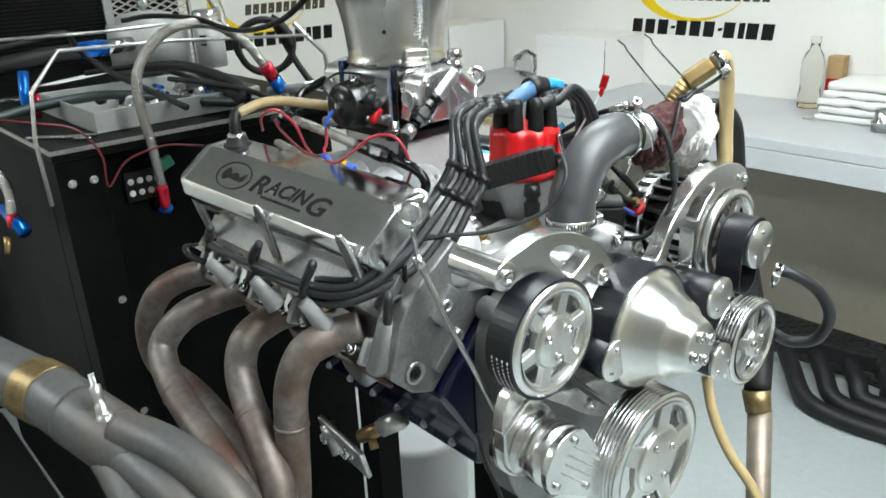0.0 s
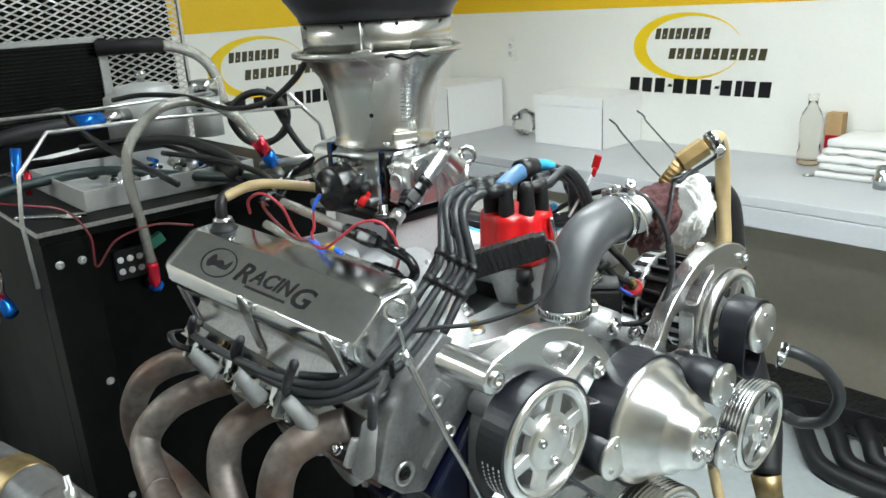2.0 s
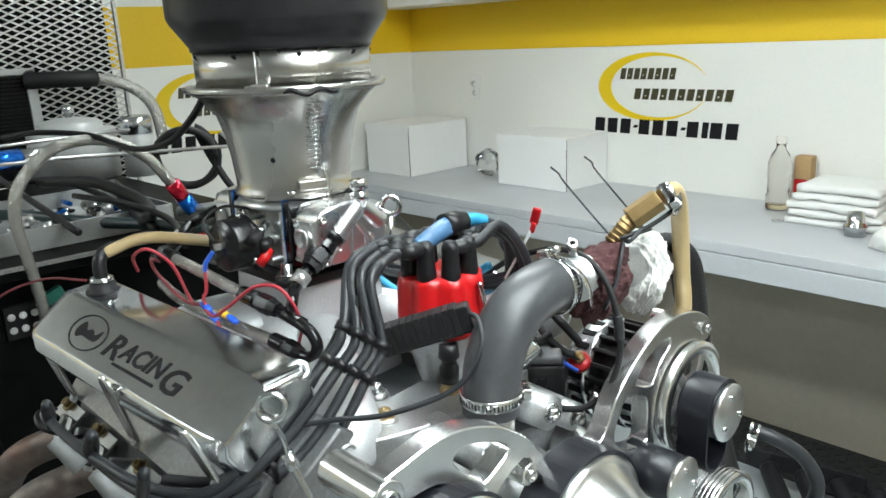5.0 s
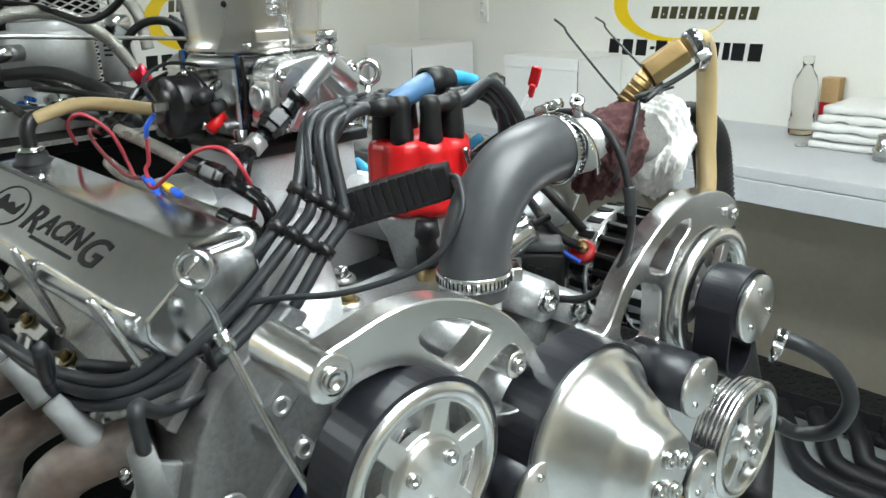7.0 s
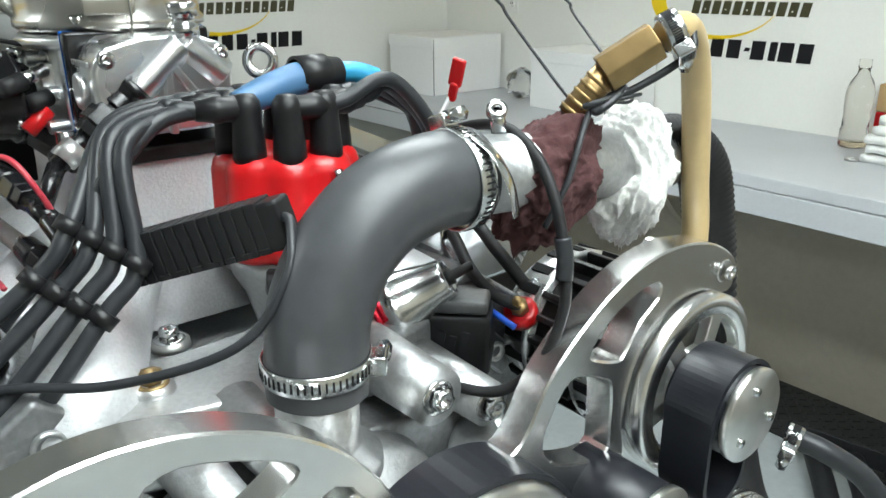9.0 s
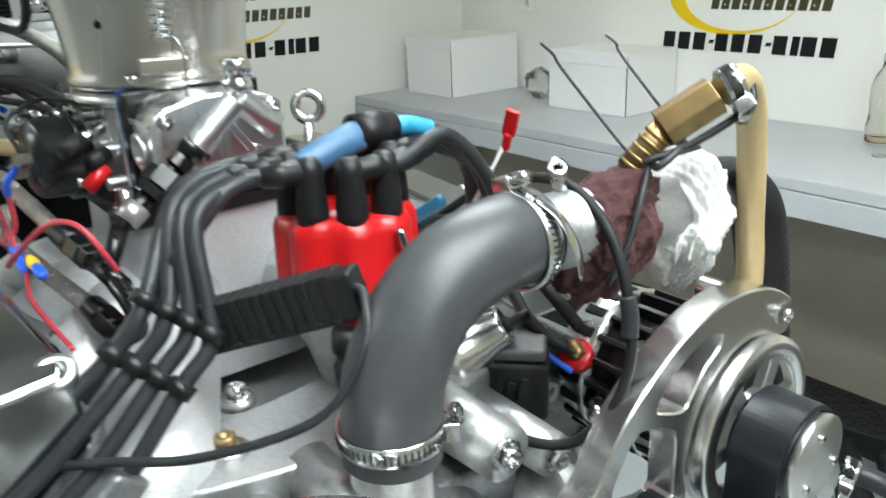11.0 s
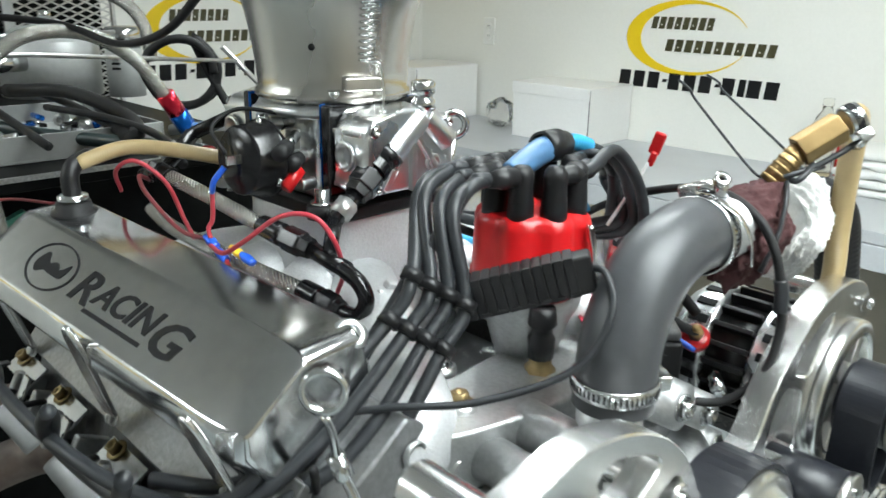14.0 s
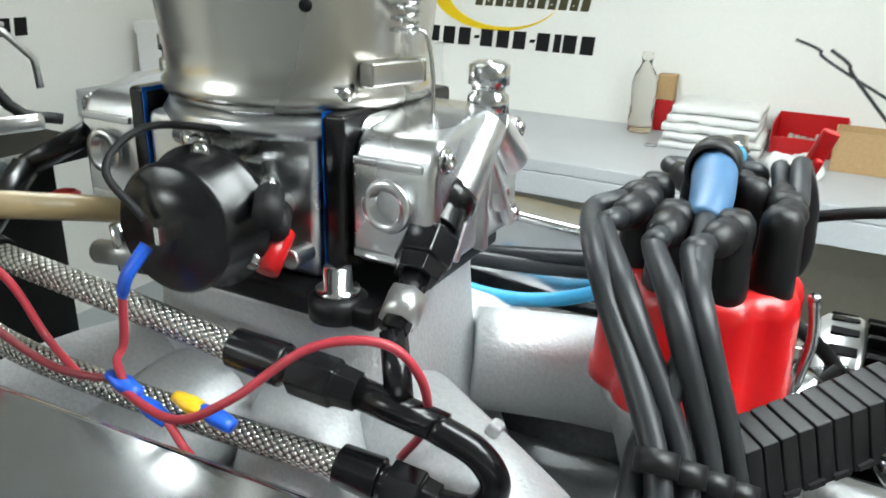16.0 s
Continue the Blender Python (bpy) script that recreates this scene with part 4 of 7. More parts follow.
for pts, r in (([(-0.472, 1.292, 1.402), (-0.455, 1.278, 1.402), (-0.452, 1.300, 1.415), (-0.472, 1.312, 1.412), (-0.486, 1.292, 1.402), (-0.468, 1.276, 1.404), (-0.446, 1.304, 1.416), (-0.424, 1.336, 1.440), (-0.428, 1.345, 1.455)], 0.003),
               ([(-0.480, 1.300, 1.400), (-0.455, 1.290, 1.408), (-0.445, 1.312, 1.412), (-0.470, 1.318, 1.404), (-0.50, 1.318, 1.392), (-0.521, 1.322, 1.398), (-0.578, 1.309, 1.458), (-0.586, 1.306, 1.470), (-0.599, 1.304, 1.479)], 0.0014),
               ([(-0.470, 1.300, 1.405), (-0.478, 1.345, 1.400), (-0.50, 1.36, 1.412), (-0.598, 1.410, 1.458), (-0.610, 1.416, 1.468), (-0.630, 1.4246, 1.4745)], 0.0014),
               ([(-0.466, 1.282, 1.402), (-0.456, 1.262, 1.385), (-0.452, 1.245, 1.355), (-0.456, 1.228, 1.325)], 0.0024)):
    bm = bmesh.new()
    sweep(bm, pts, r, 8, 8)
    part("wire", bm, WIRE, fitting, "thin grey wire")

hose = thing("vent_tube", (-0.45, 1.41, 1.1), "amber plastic tubing bent down from the brass fitting", "tubing")
bm = bmesh.new()
sweep(bm, [(-0.437, 1.325, 1.453), (-0.437, 1.347, 1.457), (-0.443, 1.372, 1.437), (-0.449, 1.392, 1.39), (-0.452, 1.405, 1.33), (-0.4516, 1.4127, 1.277), (-0.455, 1.415, 1.18), (-0.46, 1.41, 1.12)], 0.0115, 18, 8)
part("tube", bm, TAN, hose)
chose = thing("corrugated_hose", (-0.44, 1.47, 1.0), "black corrugated hose behind the rags", "hose")
bm = bmesh.new()
pts = smooth_path([(-0.488, 1.385, 1.355), (-0.478, 1.412, 1.358), (-0.466, 1.435, 1.335), (-0.460, 1.447, 1.28), (-0.453, 1.455, 1.20), (-0.440, 1.46, 1.08)], 22)
sweep(bm, pts, 0.022, 20, 1, radii=[0.0235 if k % 2 else 0.0205 for k in range(len(pts))])
part("hose", bm, RUBBER, chose)

# distributor
dist = thing("distributor", (-0.638, 1.124, 1.2), "distributor with a red cap and black plug boots", "distributor")
bm = bmesh.new()
lathe(bm, [(0, 0), (0, 0.03), (0.02, 0.03), (0.03, 0.034), (0.060, 0.042), (0.075, 0.05), (0.088, 0.053), (0.0945, 0.053), (0.0945, 0)], (-0.638, 1.124, 1.195), seg=40)
part("housing", bm, CAST, dist)
bm = bmesh.new()
prof = [(0, 0), (0, 0.058), (0.003, 0.061), (0.012, 0.061), (0.014, 0.059), (0.066, 0.0575), (0.073, 0.0555), (0.079, 0.050), (0.080, 0)]
lathe(bm, prof, (-0.638, 1.124, 1.290), seg=64)
for v in bm.verts:
    a = math.atan2(v.co.y - 1.124, v.co.x + 0.638)
    f = 1 - 0.10 * (0.5 + 0.5 * math.cos(a * 8)) ** 2
    v.co.x, v.co.y = -0.638 + (v.co.x + 0.638) * f, 1.124 + (v.co.y - 1.124) * f
cap = part("cap", bm, RED, dist, "glossy red distributor cap", sharp=0.3)
TOWERS = []
for k in range(8):
    a = (k + 0.5) * math.tau / 8
    TOWERS.append(V(-0.638 + 0.040 * math.cos(a), 1.124 + 0.040 * math.sin(a), 1.384))
    bm = bmesh.new()
    lathe(bm, [(-0.045, 0.0155), (-0.022, 0.0138), (-0.016, 0.0095), (0.012, 0.009), (0.012, 0)], TOWERS[-1], seg=16)
    part("tower", bm, RED, cap)
for s in (0.35, 2.45):
    bm = bmesh.new()
    c = V(-0.638 + 0.060 * math.cos(s), 1.124 + 0.060 * math.sin(s), 1.312)
    rod(bm, c - V(0, 0, 0.02), c + V(0, 0, 0.01), 0.006, seg=12)
    part("screw", bm, CHROME, dist)
bm = bmesh.new()
sweep(bm, [(-0.638 + 0.06, 1.124 + 0.01, 1.36), (-0.638 + 0.064, 1.124 + 0.015, 1.33), (-0.638 + 0.06, 1.124 + 0.02, 1.295)], 0.0035, 8)
part("bail", bm, CHROME, dist)

# spark plug leads
CL1, CL2 = V(-0.609, 0.972, 1.330), V(-0.606, 0.945, 1.300)


def lead(name, label, pts, tower, out, r=0.0060):
    """A plug lead from a cap tower: angled boot, then the cable."""
    l = thing(name, pts[-1], label, "plug lead", "spark plug leads")
    out = Vector(out).normalized()
    t = Vector(tower)
    bm = bmesh.new()
    lathe(bm, [(-0.022, 0), (-0.022, 0.0128), (-0.010, 0.0125), (0.012, 0.0108), (0.014, 0.0108), (0.020, 0.0112), (0.026, 0.0105), (0.031, 0.007), (0.032, 0)], t, (0, 0, 1), 18)
    lathe(bm, [(-0.008, 0), (-0.007, 0.006), (-0.003, 0.0092), (0.016, 0.0090), (0.018, 0.0098), (0.023, 0.0098), (0.025, 0.0088), (0.036, 0.0072), (0.036, 0)], t + V(0, 0, 0.021), out, 18)
    part("boot", bm, BLACK, l, "moulded angled boot")
    bm = bmesh.new()
    sweep(bm, [t + V(0, 0, 0.021) + out * 0.028, t + V(0, 0, 0.023) + out * 0.046] + list(pts), r, 12, 8)
    part("cable", bm, WIRE, l)
    return l


PLUGS = [V(-0.956, 0.718, 1.173), V(-0.815, 0.722, 1.182), V(-0.683, 0.725, 1.188), V(-0.519, 0.740, 1.209)]
FEET = [V(-0.935, 0.742, 1.134), V(-0.799, 0.745, 1.135), V(-0.667, 0.748, 1.144), V(-0.580, 0.765, 1.111)]
# rows of four leads, through both separators, down to the near bank
side_tower = [TOWERS[3], TOWERS[4], TOWERS[5], TOWERS[6]]
for k in range(4):
    o = V(0.0105, 0.0099, -0.0081) * (k - 1.5)
    t = side_tower[k]
    p = PLUGS[k]
    outs = (V(-0.32, -0.95, 0), V(-0.12, -1, 0), V(0.02, -1, 0.02), V(-0.22, -0.97, 0.02))[k]
    far = (0.066, 0.056, 0.05, 0.052)[k]
    q0 = t + outs.normalized() * far + V(0, 0, 0.02)
    pts = [q0, q0.lerp(CL1 + o, 0.45) + outs * 0.014 + V(0, -0.004, 0.022), CL1 + o, CL2 + o,
           V(-0.605, 0.86, 1.238) + o * 1.25 + V(0, 0, -0.004 * k), V(-0.632, 0.783 - 0.006 * k, 1.200 - 0.011 * (k - 1)), V(-0.695, 0.742 - 0.004 * k, 1.196 - 0.008 * (k - 1))]
    if k == 3:
        pts = pts[:5] + [V(-0.60, 0.795, 1.185), p + V(0.01, 0, 0.04), p + V(0.0, 0.003, -0.003)]
    else:
        if k < 2:
            pts.append(V(-0.80, 0.718, 1.212))
        if k < 1:
            pts.append(V(-0.93, 0.715, 1.21))
        pts += [p + V(0.055, -0.012, 0.075), p + V(0.018, 0.0, 0.045), p + V(0.004, 0, 0.02)]
    lead("spark_plug_lead", "dark grey plug lead looped down to the near head", pts, t, outs)
    bm = bmesh.new()
    base = FEET[k]
    q = thing("plug_boot", p, "light grey ceramic spark plug boot pushed over a plug", "plug boot", "plug boots")
    d = (base - p).normalized()
    L = (base - p).length
    lathe(bm, [(0, 0), (0, 0.0095), (L * 0.45, 0.0115), (L * 0.9, 0.0145), (L, 0.015), (L, 0.0)], p, d, 20)
    part("boot", bm, CERAMIC, q)
far_tower = [TOWERS[7], TOWERS[0], TOWERS[1], TOWERS[2]]
for k in range(4):
    t = far_tower[k]
    px = (-0.69, -0.80, -0.93, -1.07)[k]
    pts = [V(-0.60 - 0.012 * k, 1.20 + 0.006 * k, 1.418 - 0.006 * k), V(-0.59 - 0.02 * k, 1.235 + 0.008 * k, 1.375), V(-0.60 - 0.02 * k, 1.255, 1.32), V(px, 1.30, 1.27 - 0.008 * k), V(px - 0.01, 1.38, 1.20), V(px - 0.02, 1.41, 1.12)]
    lead("spark_plug_lead", "dark grey plug lead running to the far head", pts, t, V(0.1 - 0.25 * k, 1, 0.0))
coil = thing("coil_lead", (-0.64, 1.14, 1.41), "coil lead in a blue sleeve laid over the distributor cap", "plug lead", "spark plug leads")
bm = bmesh.new()
sweep(bm, [(-0.638, 1.088, 1.405), (-0.639, 1.111, 1.4125), (-0.643, 1.140, 1.419), (-0.6466, 1.166, 1.421)], 0.0125, 20, 8, radii=[0.0105, 0.0120, 0.0130, 0.0130])
part("sleeve", bm, BLUE, coil, "blue silicone sleeve")
bm = bmesh.new()
lathe(bm, [(-0.022, 0.0128), (-0.022, 0.0155), (0.004, 0.0160), (0.006, 0.0140), (0.018, 0.0125), (0.020, 0.0095), (0.020, 0)], (-0.6466, 1.163, 1.421), (-0.06, 1, -0.02), 24)
part("collar", bm, BLACK, coil, "black rubber collar")
bm = bmesh.new()
sweep(bm, [(-0.638, 1.096, 1.408), (-0.634, 1.062, 1.406), (-0.629, 1.025, 1.402), (-0.624, 0.992, 1.376), CL1 + V(-0.024, -0.006, 0.012), CL2 + V(-0.024, -0.012, 0.010), V(-0.628, 0.862, 1.246), V(-0.645, 0.800, 1.210), V(-0.70, 0.758, 1.205)], 0.0062, 14)
part("cable", bm, WIRE, coil)
bm = bmesh.new()
sweep(bm, [(-0.6475, 1.180, 1.421), (-0.646, 1.198, 1.420), (-0.642, 1.215, 1.414)], 0.0085, 14)
part("hose_start", bm, SKY_BLUE, coil, "light blue hose")
bm = bmesh.new()
sweep(bm, [(-0.643, 1.212, 1.415), (-0.632, 1.238, 1.398), (-0.63, 1.25, 1.36), (-0.66, 1.262, 1.31), (-0.80, 1.262, 1.285), (-1.0, 1.25, 1.28)], 0.0070, 12)
part("far_cable", bm, WIRE, coil)

for c, ax in ((CL1, V(0.1, -0.65, -0.75)), (CL2, V(0.0, -0.75, -0.65))):
    s = thing("lead_separator", c, "black plastic spark plug lead separator", "separator", "lead separators")
    u, w, a = frame_of(ax)
    for k in range(4):
        bm = bmesh.new()
        lathe(bm, [(-0.005, 0.0055), (-0.005, 0.0095), (0.005, 0.0095), (0.005, 0.0055)], c + V(0.0105, 0.0099, -0.0081) * (k - 1.5), a, 16, closed=True)
        part("loop", bm, BLACK, s)

# ribbed black timing box beside the distributor
box_dir = (V(-0.532, 1.062, 1.350) - V(-0.612, 0.995, 1.318))
unit = thing("ribbed_box", (-0.57, 1.03, 1.32), "ribbed black plastic module hung on the leads", "module")
bx = box_dir.normalized()
bz = V(0, 0, 1) - bx * bx.z
bz.normalize()
by = bz.cross(bx)
mt = Matrix((bx, by, bz)).transposed()
mid = V(-0.570, 1.026, 1.3305)
bm = bmesh.new()
box(bm, mid + bx * 0.004, (0.118, 0.0225, 0.033), mt)
part("body", bm, BLACK, unit, bevel=0.003)
for k in range(12):
    bm = bmesh.new()
    box(bm, mid + bx * (-0.050 + 0.0086 * k) + bz * 0.001, (0.0078, 0.0245, 0.0345), mt)
    part("rib", bm, BLACK, unit, bevel=0.0008)
for k in range(7):
    bm = bmesh.new()
    box(bm, mid + bx * (-0.030 + 0.0125 * k) - by * 0.0118 - bz * 0.0135, (0.0075, 0.004, 0.003), mt)
    part("clip_notch", bm, RUBBER, unit)
bm = bmesh.new()
sweep(bm, [mid + bx * 0.058 + bz * 0.004, V(-0.505, 1.055, 1.352), V(-0.488, 1.04, 1.325), V(-0.50, 1.01, 1.285), V(-0.545, 0.95, 1.262), V(-0.59, 0.90, 1.258), V(-0.62, 0.87, 1.245), V(-0.63, 0.835, 1.20)], 0.0032, 10)
part("cable", bm, WIRE, unit)
sensor = thing("temperature_sender", (-0.592, 1.090, 1.215), "black connector on a brass sender", "sensor")
bm = bmesh.new()
lathe(bm, [(0, 0), (0, 0.015), (0.012, 0.015), (0.016, 0.011), (0.022, 0.011), (0.022, 0)], V(-0.592, 1.090, 1.215), seg=6)
part("sender", bm, GOLD, sensor)
bm = bmesh.new()
lathe(bm, [(0, 0), (0, 0.012), (0.02, 0.013), (0.024, 0.010), (0.03, 0.010), (0.034, 0.014), (0.05, 0.012), (0.05, 0)], V(-0.592, 1.090, 1.215) + V(0, 0, 0.022), seg=12)
part("connector", bm, BLACK, sensor)

# red terminal on a stiff wire
flag = thing("red_terminal", (-0.60, 1.25, 1.33), "red spade terminal on a stiff pale wire", "terminal")
bm = bmesh.new()
sweep(bm, [(-0.625, 1.235, 1.33), (-0.608, 1.248, 1.37), (-0.595, 1.258, 1.402)], 0.002, 8)
part("wire", bm, CARTON, flag)
bm = bmesh.new()
box(bm, (-0.591, 1.261, 1.419), (0.012, 0.006, 0.024), Euler((0.15, 0.3, 0.4)).to_matrix())
box(bm, (-0.594, 1.259, 1.403), (0.007, 0.007, 0.016), Euler((0.15, 0.3, 0.4)).to_matrix())
part("sleeve", bm, RED, flag, bevel=0.002)

# ---- front accessory drive ----
drive = thing("accessory_bracket", (-0.43, YC, 0.9), "machined aluminium front accessory bracket with arched cut-outs", "bracket")


def yz(*p):
    return [(q[1], q[2]) for q in p]


outer = curve2d([(0.824, 1.279), (0.836, 1.288), (0.862, 1.294), (0.892, 1.300), (0.922, 1.300), (0.955, 1.293), (0.992, 1.277), (1.026, 1.252), (1.051, 1.222), (1.066, 1.196), (1.080, 1.184),
                 (1.110, 1.183), (1.141, 1.186), (1.161, 1.191), (1.174, 1.204), (1.188, 1.228), (1.206, 1.248), (1.229, 1.266), (1.253, 1.281), (1.283, 1.293), (1.317, 1.299), (1.352, 1.297),
                 (1.383, 1.289), (1.409, 1.274), (1.419, 1.260), (1.414, 1.245), (1.402, 1.241), (1.372, 1.251), (1.341, 1.252), (1.313, 1.241), (1.294, 1.223), (1.282, 1.198), (1.277, 1.165),
                 (1.281, 1.135), (1.269, 1.100), (1.229, 1.062), (1.156, 1.066), (1.089, 1.103), (1.051, 1.144), (1.015, 1.150), (0.986, 1.172), (0.966, 1.205), (0.934, 1.236), (0.898, 1.255), (0.865, 1.256), (0.843, 1.252), (0.830, 1.260)], 3)
holes = [curve2d([(0.921, 1.272), (0.941, 1.279), (0.978, 1.266), (0.999, 1.253), (0.994, 1.244), (0.966, 1.229), (0.956, 1.233), (0.934, 1.252)], 3),
         curve2d([(1.022, 1.229), (1.045, 1.202), (1.058, 1.172), (1.034, 1.160), (0.999, 1.173), (0.977, 1.203)], 3),
         curve2d([(1.308, 1.275), (1.280, 1.272), (1.250, 1.257), (1.235, 1.240), (1.241, 1.233), (1.266, 1.224), (1.276, 1.231), (1.290, 1.249), (1.310, 1.263)], 3),
         curve2d([(1.217, 1.226), (1.252, 1.213), (1.260, 1.202), (1.261, 1.170), (1.256, 1.146), (1.206, 1.160), (1.189, 1.182), (1.197, 1.205)], 3)]
bm = bmesh.new()
plate(bm, outer, holes, (-0.436, 0, 0), (0, 1, 0), (0, 0, 1), 0.024, 0.0015)
part("plate", bm, BILLET, drive)
for px, pz, r in ((-0.405, 0.838, 1.270)[1:] + (0.019,), (-0.405, 1.399, 1.262)[1:] + (0.011,), (-0.430, 1.028, 1.208)[1:] + (0.013,)):
    bm = bmesh.new()
    rod(bm, (-0.49, px, pz), (-0.408 if r > 0.012 else -0.4115, px, pz), r, seg=24)
    boss = part("boss", bm, BILLET, drive, bevel=0.002)
    bm = bmesh.new()
    lathe(bm, [(0, 0), (0, r * 0.55), (0.004, r * 0.55), (0.004, r * 0.3), (0.001, r * 0.28), (0.001, 0)], (-0.408, px, pz), (1, 0, 0), 18)
    part("bolt", bm, CHROME, boss)
bm = bmesh.new()
plate(bm, curve2d(yz((-0.450, 0.889, 1.076), (-0.450, 0.984, 1.033), (-0.450, 1.084, 1.008), (-0.450, 1.193, 0.949), (-0.450, 1.230, 0.905), (-0.450, 1.088, 0.940), (-0.450, 0.984, 1.012), (-0.450, 0.929, 1.044), (-0.450, 0.896, 1.000), (-0.450, 0.866, 1.011)), 4), [], (-0.465, 0, 0), (0, 1, 0), (0, 0, 1), 0.02)
part("lower_plate", bm, BILLET, drive, bevel=0.002)
bm = bmesh.new()
c = (-0.440, 1.057, 0.977)
lathe(bm, [(0, 0), (0, 0.009), (0.006, 0.009), (0.006, 0.005), (0.002, 0.005), (0.002, 0)], (-0.445, c[1], c[2]), (1, 0, 0), 18)
part("bolt", bm, CHROME, drive)


def pulley(name, label, x, y, z, r, width, spokes, hub, grooves=0, belt=True, bolts=3, phase=0.0, rim=0.85):
    """Billet pulley: grooved rim, windowed face, turned hub, hub screws."""
    p = thing(name, (x, y, z), label, "pulley", "accessory pulleys")
    bm = bmesh.new()
    prof = [(0.001, r * rim), (0.0, r * 0.93), (-0.002, r)]
    if grooves:
        w = width / grooves
        prof += [(-0.003, r)]
        for k in range(grooves):
            a = -0.003 - k * w
            prof += [(a - w * 0.15, r - 0.0005), (a - w * 0.5, r - w * 0.55), (a - w * 0.85, r - 0.0005)]
    prof += [(-width, r), (-width, r * rim)]
    lathe(bm, prof, (x, y, z), (1, 0, 0), 56, closed=True)
    part("rim", bm, BILLET, p, sharp=0.2)
    bm = bmesh.new()
    holes = []
    if spokes:
        step = 360 / spokes
        holes = [window(hub * 1.12, r * (rim - 0.05), k * step + phase + step * 0.13, (k + 1) * step + phase - step * 0.13) for k in range(spokes)]
    plate(bm, disc(r * (rim + 0.02), n=56), holes, (x - 0.011, y, z), (0, 1, 0), (0, 0, 1), 0.009, 0.0008)
    part("face", bm, TURNED, p)
    bm = bmesh.new()
    lathe(bm, [(-0.012, hub), (0.001, hub), (0.003, hub * 0.9), (0.0035, hub * 0.2), (0.0035, 0)], (x, y, z), (1, 0, 0), 40)
    part("hub", bm, TURNED, p, sharp=0.2)
    for k in range(bolts):
        a = radians(phase + k * 360 / bolts + 20)
        bm = bmesh.new()
        lathe(bm, [(0, 0), (0, 0.006), (0.005, 0.0055), (0.005, 0.003), (0.002, 0.003), (0.002, 0)], (x + 0.003, y + hub * 0.65 * math.cos(a), z + hub * 0.65 * math.sin(a)), (1, 0, 0), 14)
        part("screw", bm, CHROME, p)
    return p


P1 = (-0.383, 0.900, 1.171)
pu = pulley("pump_pulley", "machined aluminium pulley with six windows", *P1, 0.0755, 0.046, 6, 0.034, phase=12)
# printed bars on the belt
for k in range(4):
    for j in range(9):
        a = radians(182 + j * 4.2)
        bm = bmesh.new()
        d = V(0, math.cos(a), math.sin(a))
        rr = 0.0804
        box(bm, V(-0.391 - 0.0085 * k, P1[1], P1[2]) + d * rr, (0.0019, 0.0008, 0.0022 if j % 3 else 0.0036), Matrix((V(1, 0, 0), d, V(0, -d.z, d.y))).transposed())
        part("printed_bar", bm, CARTON, pu)

wp = thing("water_pump_pulley", (-0.37, YC, 1.127), "machined aluminium cone shaped water pump pulley", "pulley", "accessory pulleys")
CY, CZ = 1.112, 1.106
bm = bmesh.new()
lathe(bm, [(-0.048, 0.088), (-0.002, 0.09), (0, 0.089), (0.003, 0.089), (0.004, 0.084), (0.006, 0.079), (0.04, 0.060), (0.048, 0.057), (0.052, 0.055), (0.056, 0.047), (0.074, 0.040), (0.080, 0.037), (0.082, 0.033), (0.082, 0)], (-0.386, CY, CZ), (1, 0, 0), 64)
part("cone", bm, TURNED, wp, sharp=0.2)
for k in range(4):
    a = radians(20 + 90 * k)
    bm = bmesh.new()
    lathe(bm, [(0, 0), (0, 0.0085), (0.006, 0.0085), (0.007, 0.007), (0.007, 0.004), (0.003, 0.004), (0.003, 0)], (-0.304, CY + 0.021 * math.cos(a), CZ + 0.021 * math.sin(a)), (1, 0, 0), 16)
    part("screw", bm, CHROME, wp)


def idler(x, y, z, r, length):
    i = thing("idler_pulley", (x, y, z), "smooth black idler pulley with a turned aluminium cap", "pulley", "idler pulleys")
    bm = bmesh.new()
    rod(bm, (x - length, y, z), (x - 0.006, y, z), r * 0.97, seg=36)
    part("roller", bm, BELT, i)
    bm = bmesh.new()
    lathe(bm, [(-0.006, 0), (-0.006, r), (-0.001, r * 1.01), (0.0, r * 0.97), (0.002, r * 0.3), (0.002, 0)], (x, y, z), (1, 0, 0), 40)
    part("cap", bm, TURNED, i, sharp=0.2)
    for k in range(3):
        a = radians(100 + 120 * k)
        bm = bmesh.new()
        lathe(bm, [(0, 0), (0, 0.004), (0.003, 0.0035), (0.003, 0)], (x + 0.0005, y + r * 0.62 * math.cos(a), z + r * 0.62 * math.sin(a)), (1, 0, 0), 12)
        part("screw", bm, CHROME, i)


I2 = (-0.380, 1.028, 1.090)
I4 = (-0.351, 1.251, 1.117)
I5 = (-0.345, 1.261, 1.005)
IT = (-0.343, 1.345, 1.178)
idler(*I2, 0.031, 0.06)
idler(*I4, 0.033, 0.08)
idler(*I5, 0.030, 0.06)
idler(*IT, 0.038, 0.055)
pulley("steering_pump_pulley", "ribbed machined aluminium pulley with round windows", -0.355, 1.391, 0.983, 0.077, 0.036, 5, 0.024, 6, phase=20, rim=0.84)
pulley("crank_pulley", "large ribbed machined aluminium crank pulley", -0.353, 1.107, 0.895, 0.110, 0.05, 5, 0.052, 8, phase=5, bolts=4, rim=0.86)
pulley("alternator_pulley", "large machined aluminium alternator pulley with windows", -0.402, 1.363, 1.172, 0.079, 0.020, 6, 0.030, phase=10, rim=0.80)

# belts: bands that follow a chain of wheels
belt = thing("drive_belt", (-0.37, YC, 1.1), "wide black ribbed serpentine drive belt", "belt")


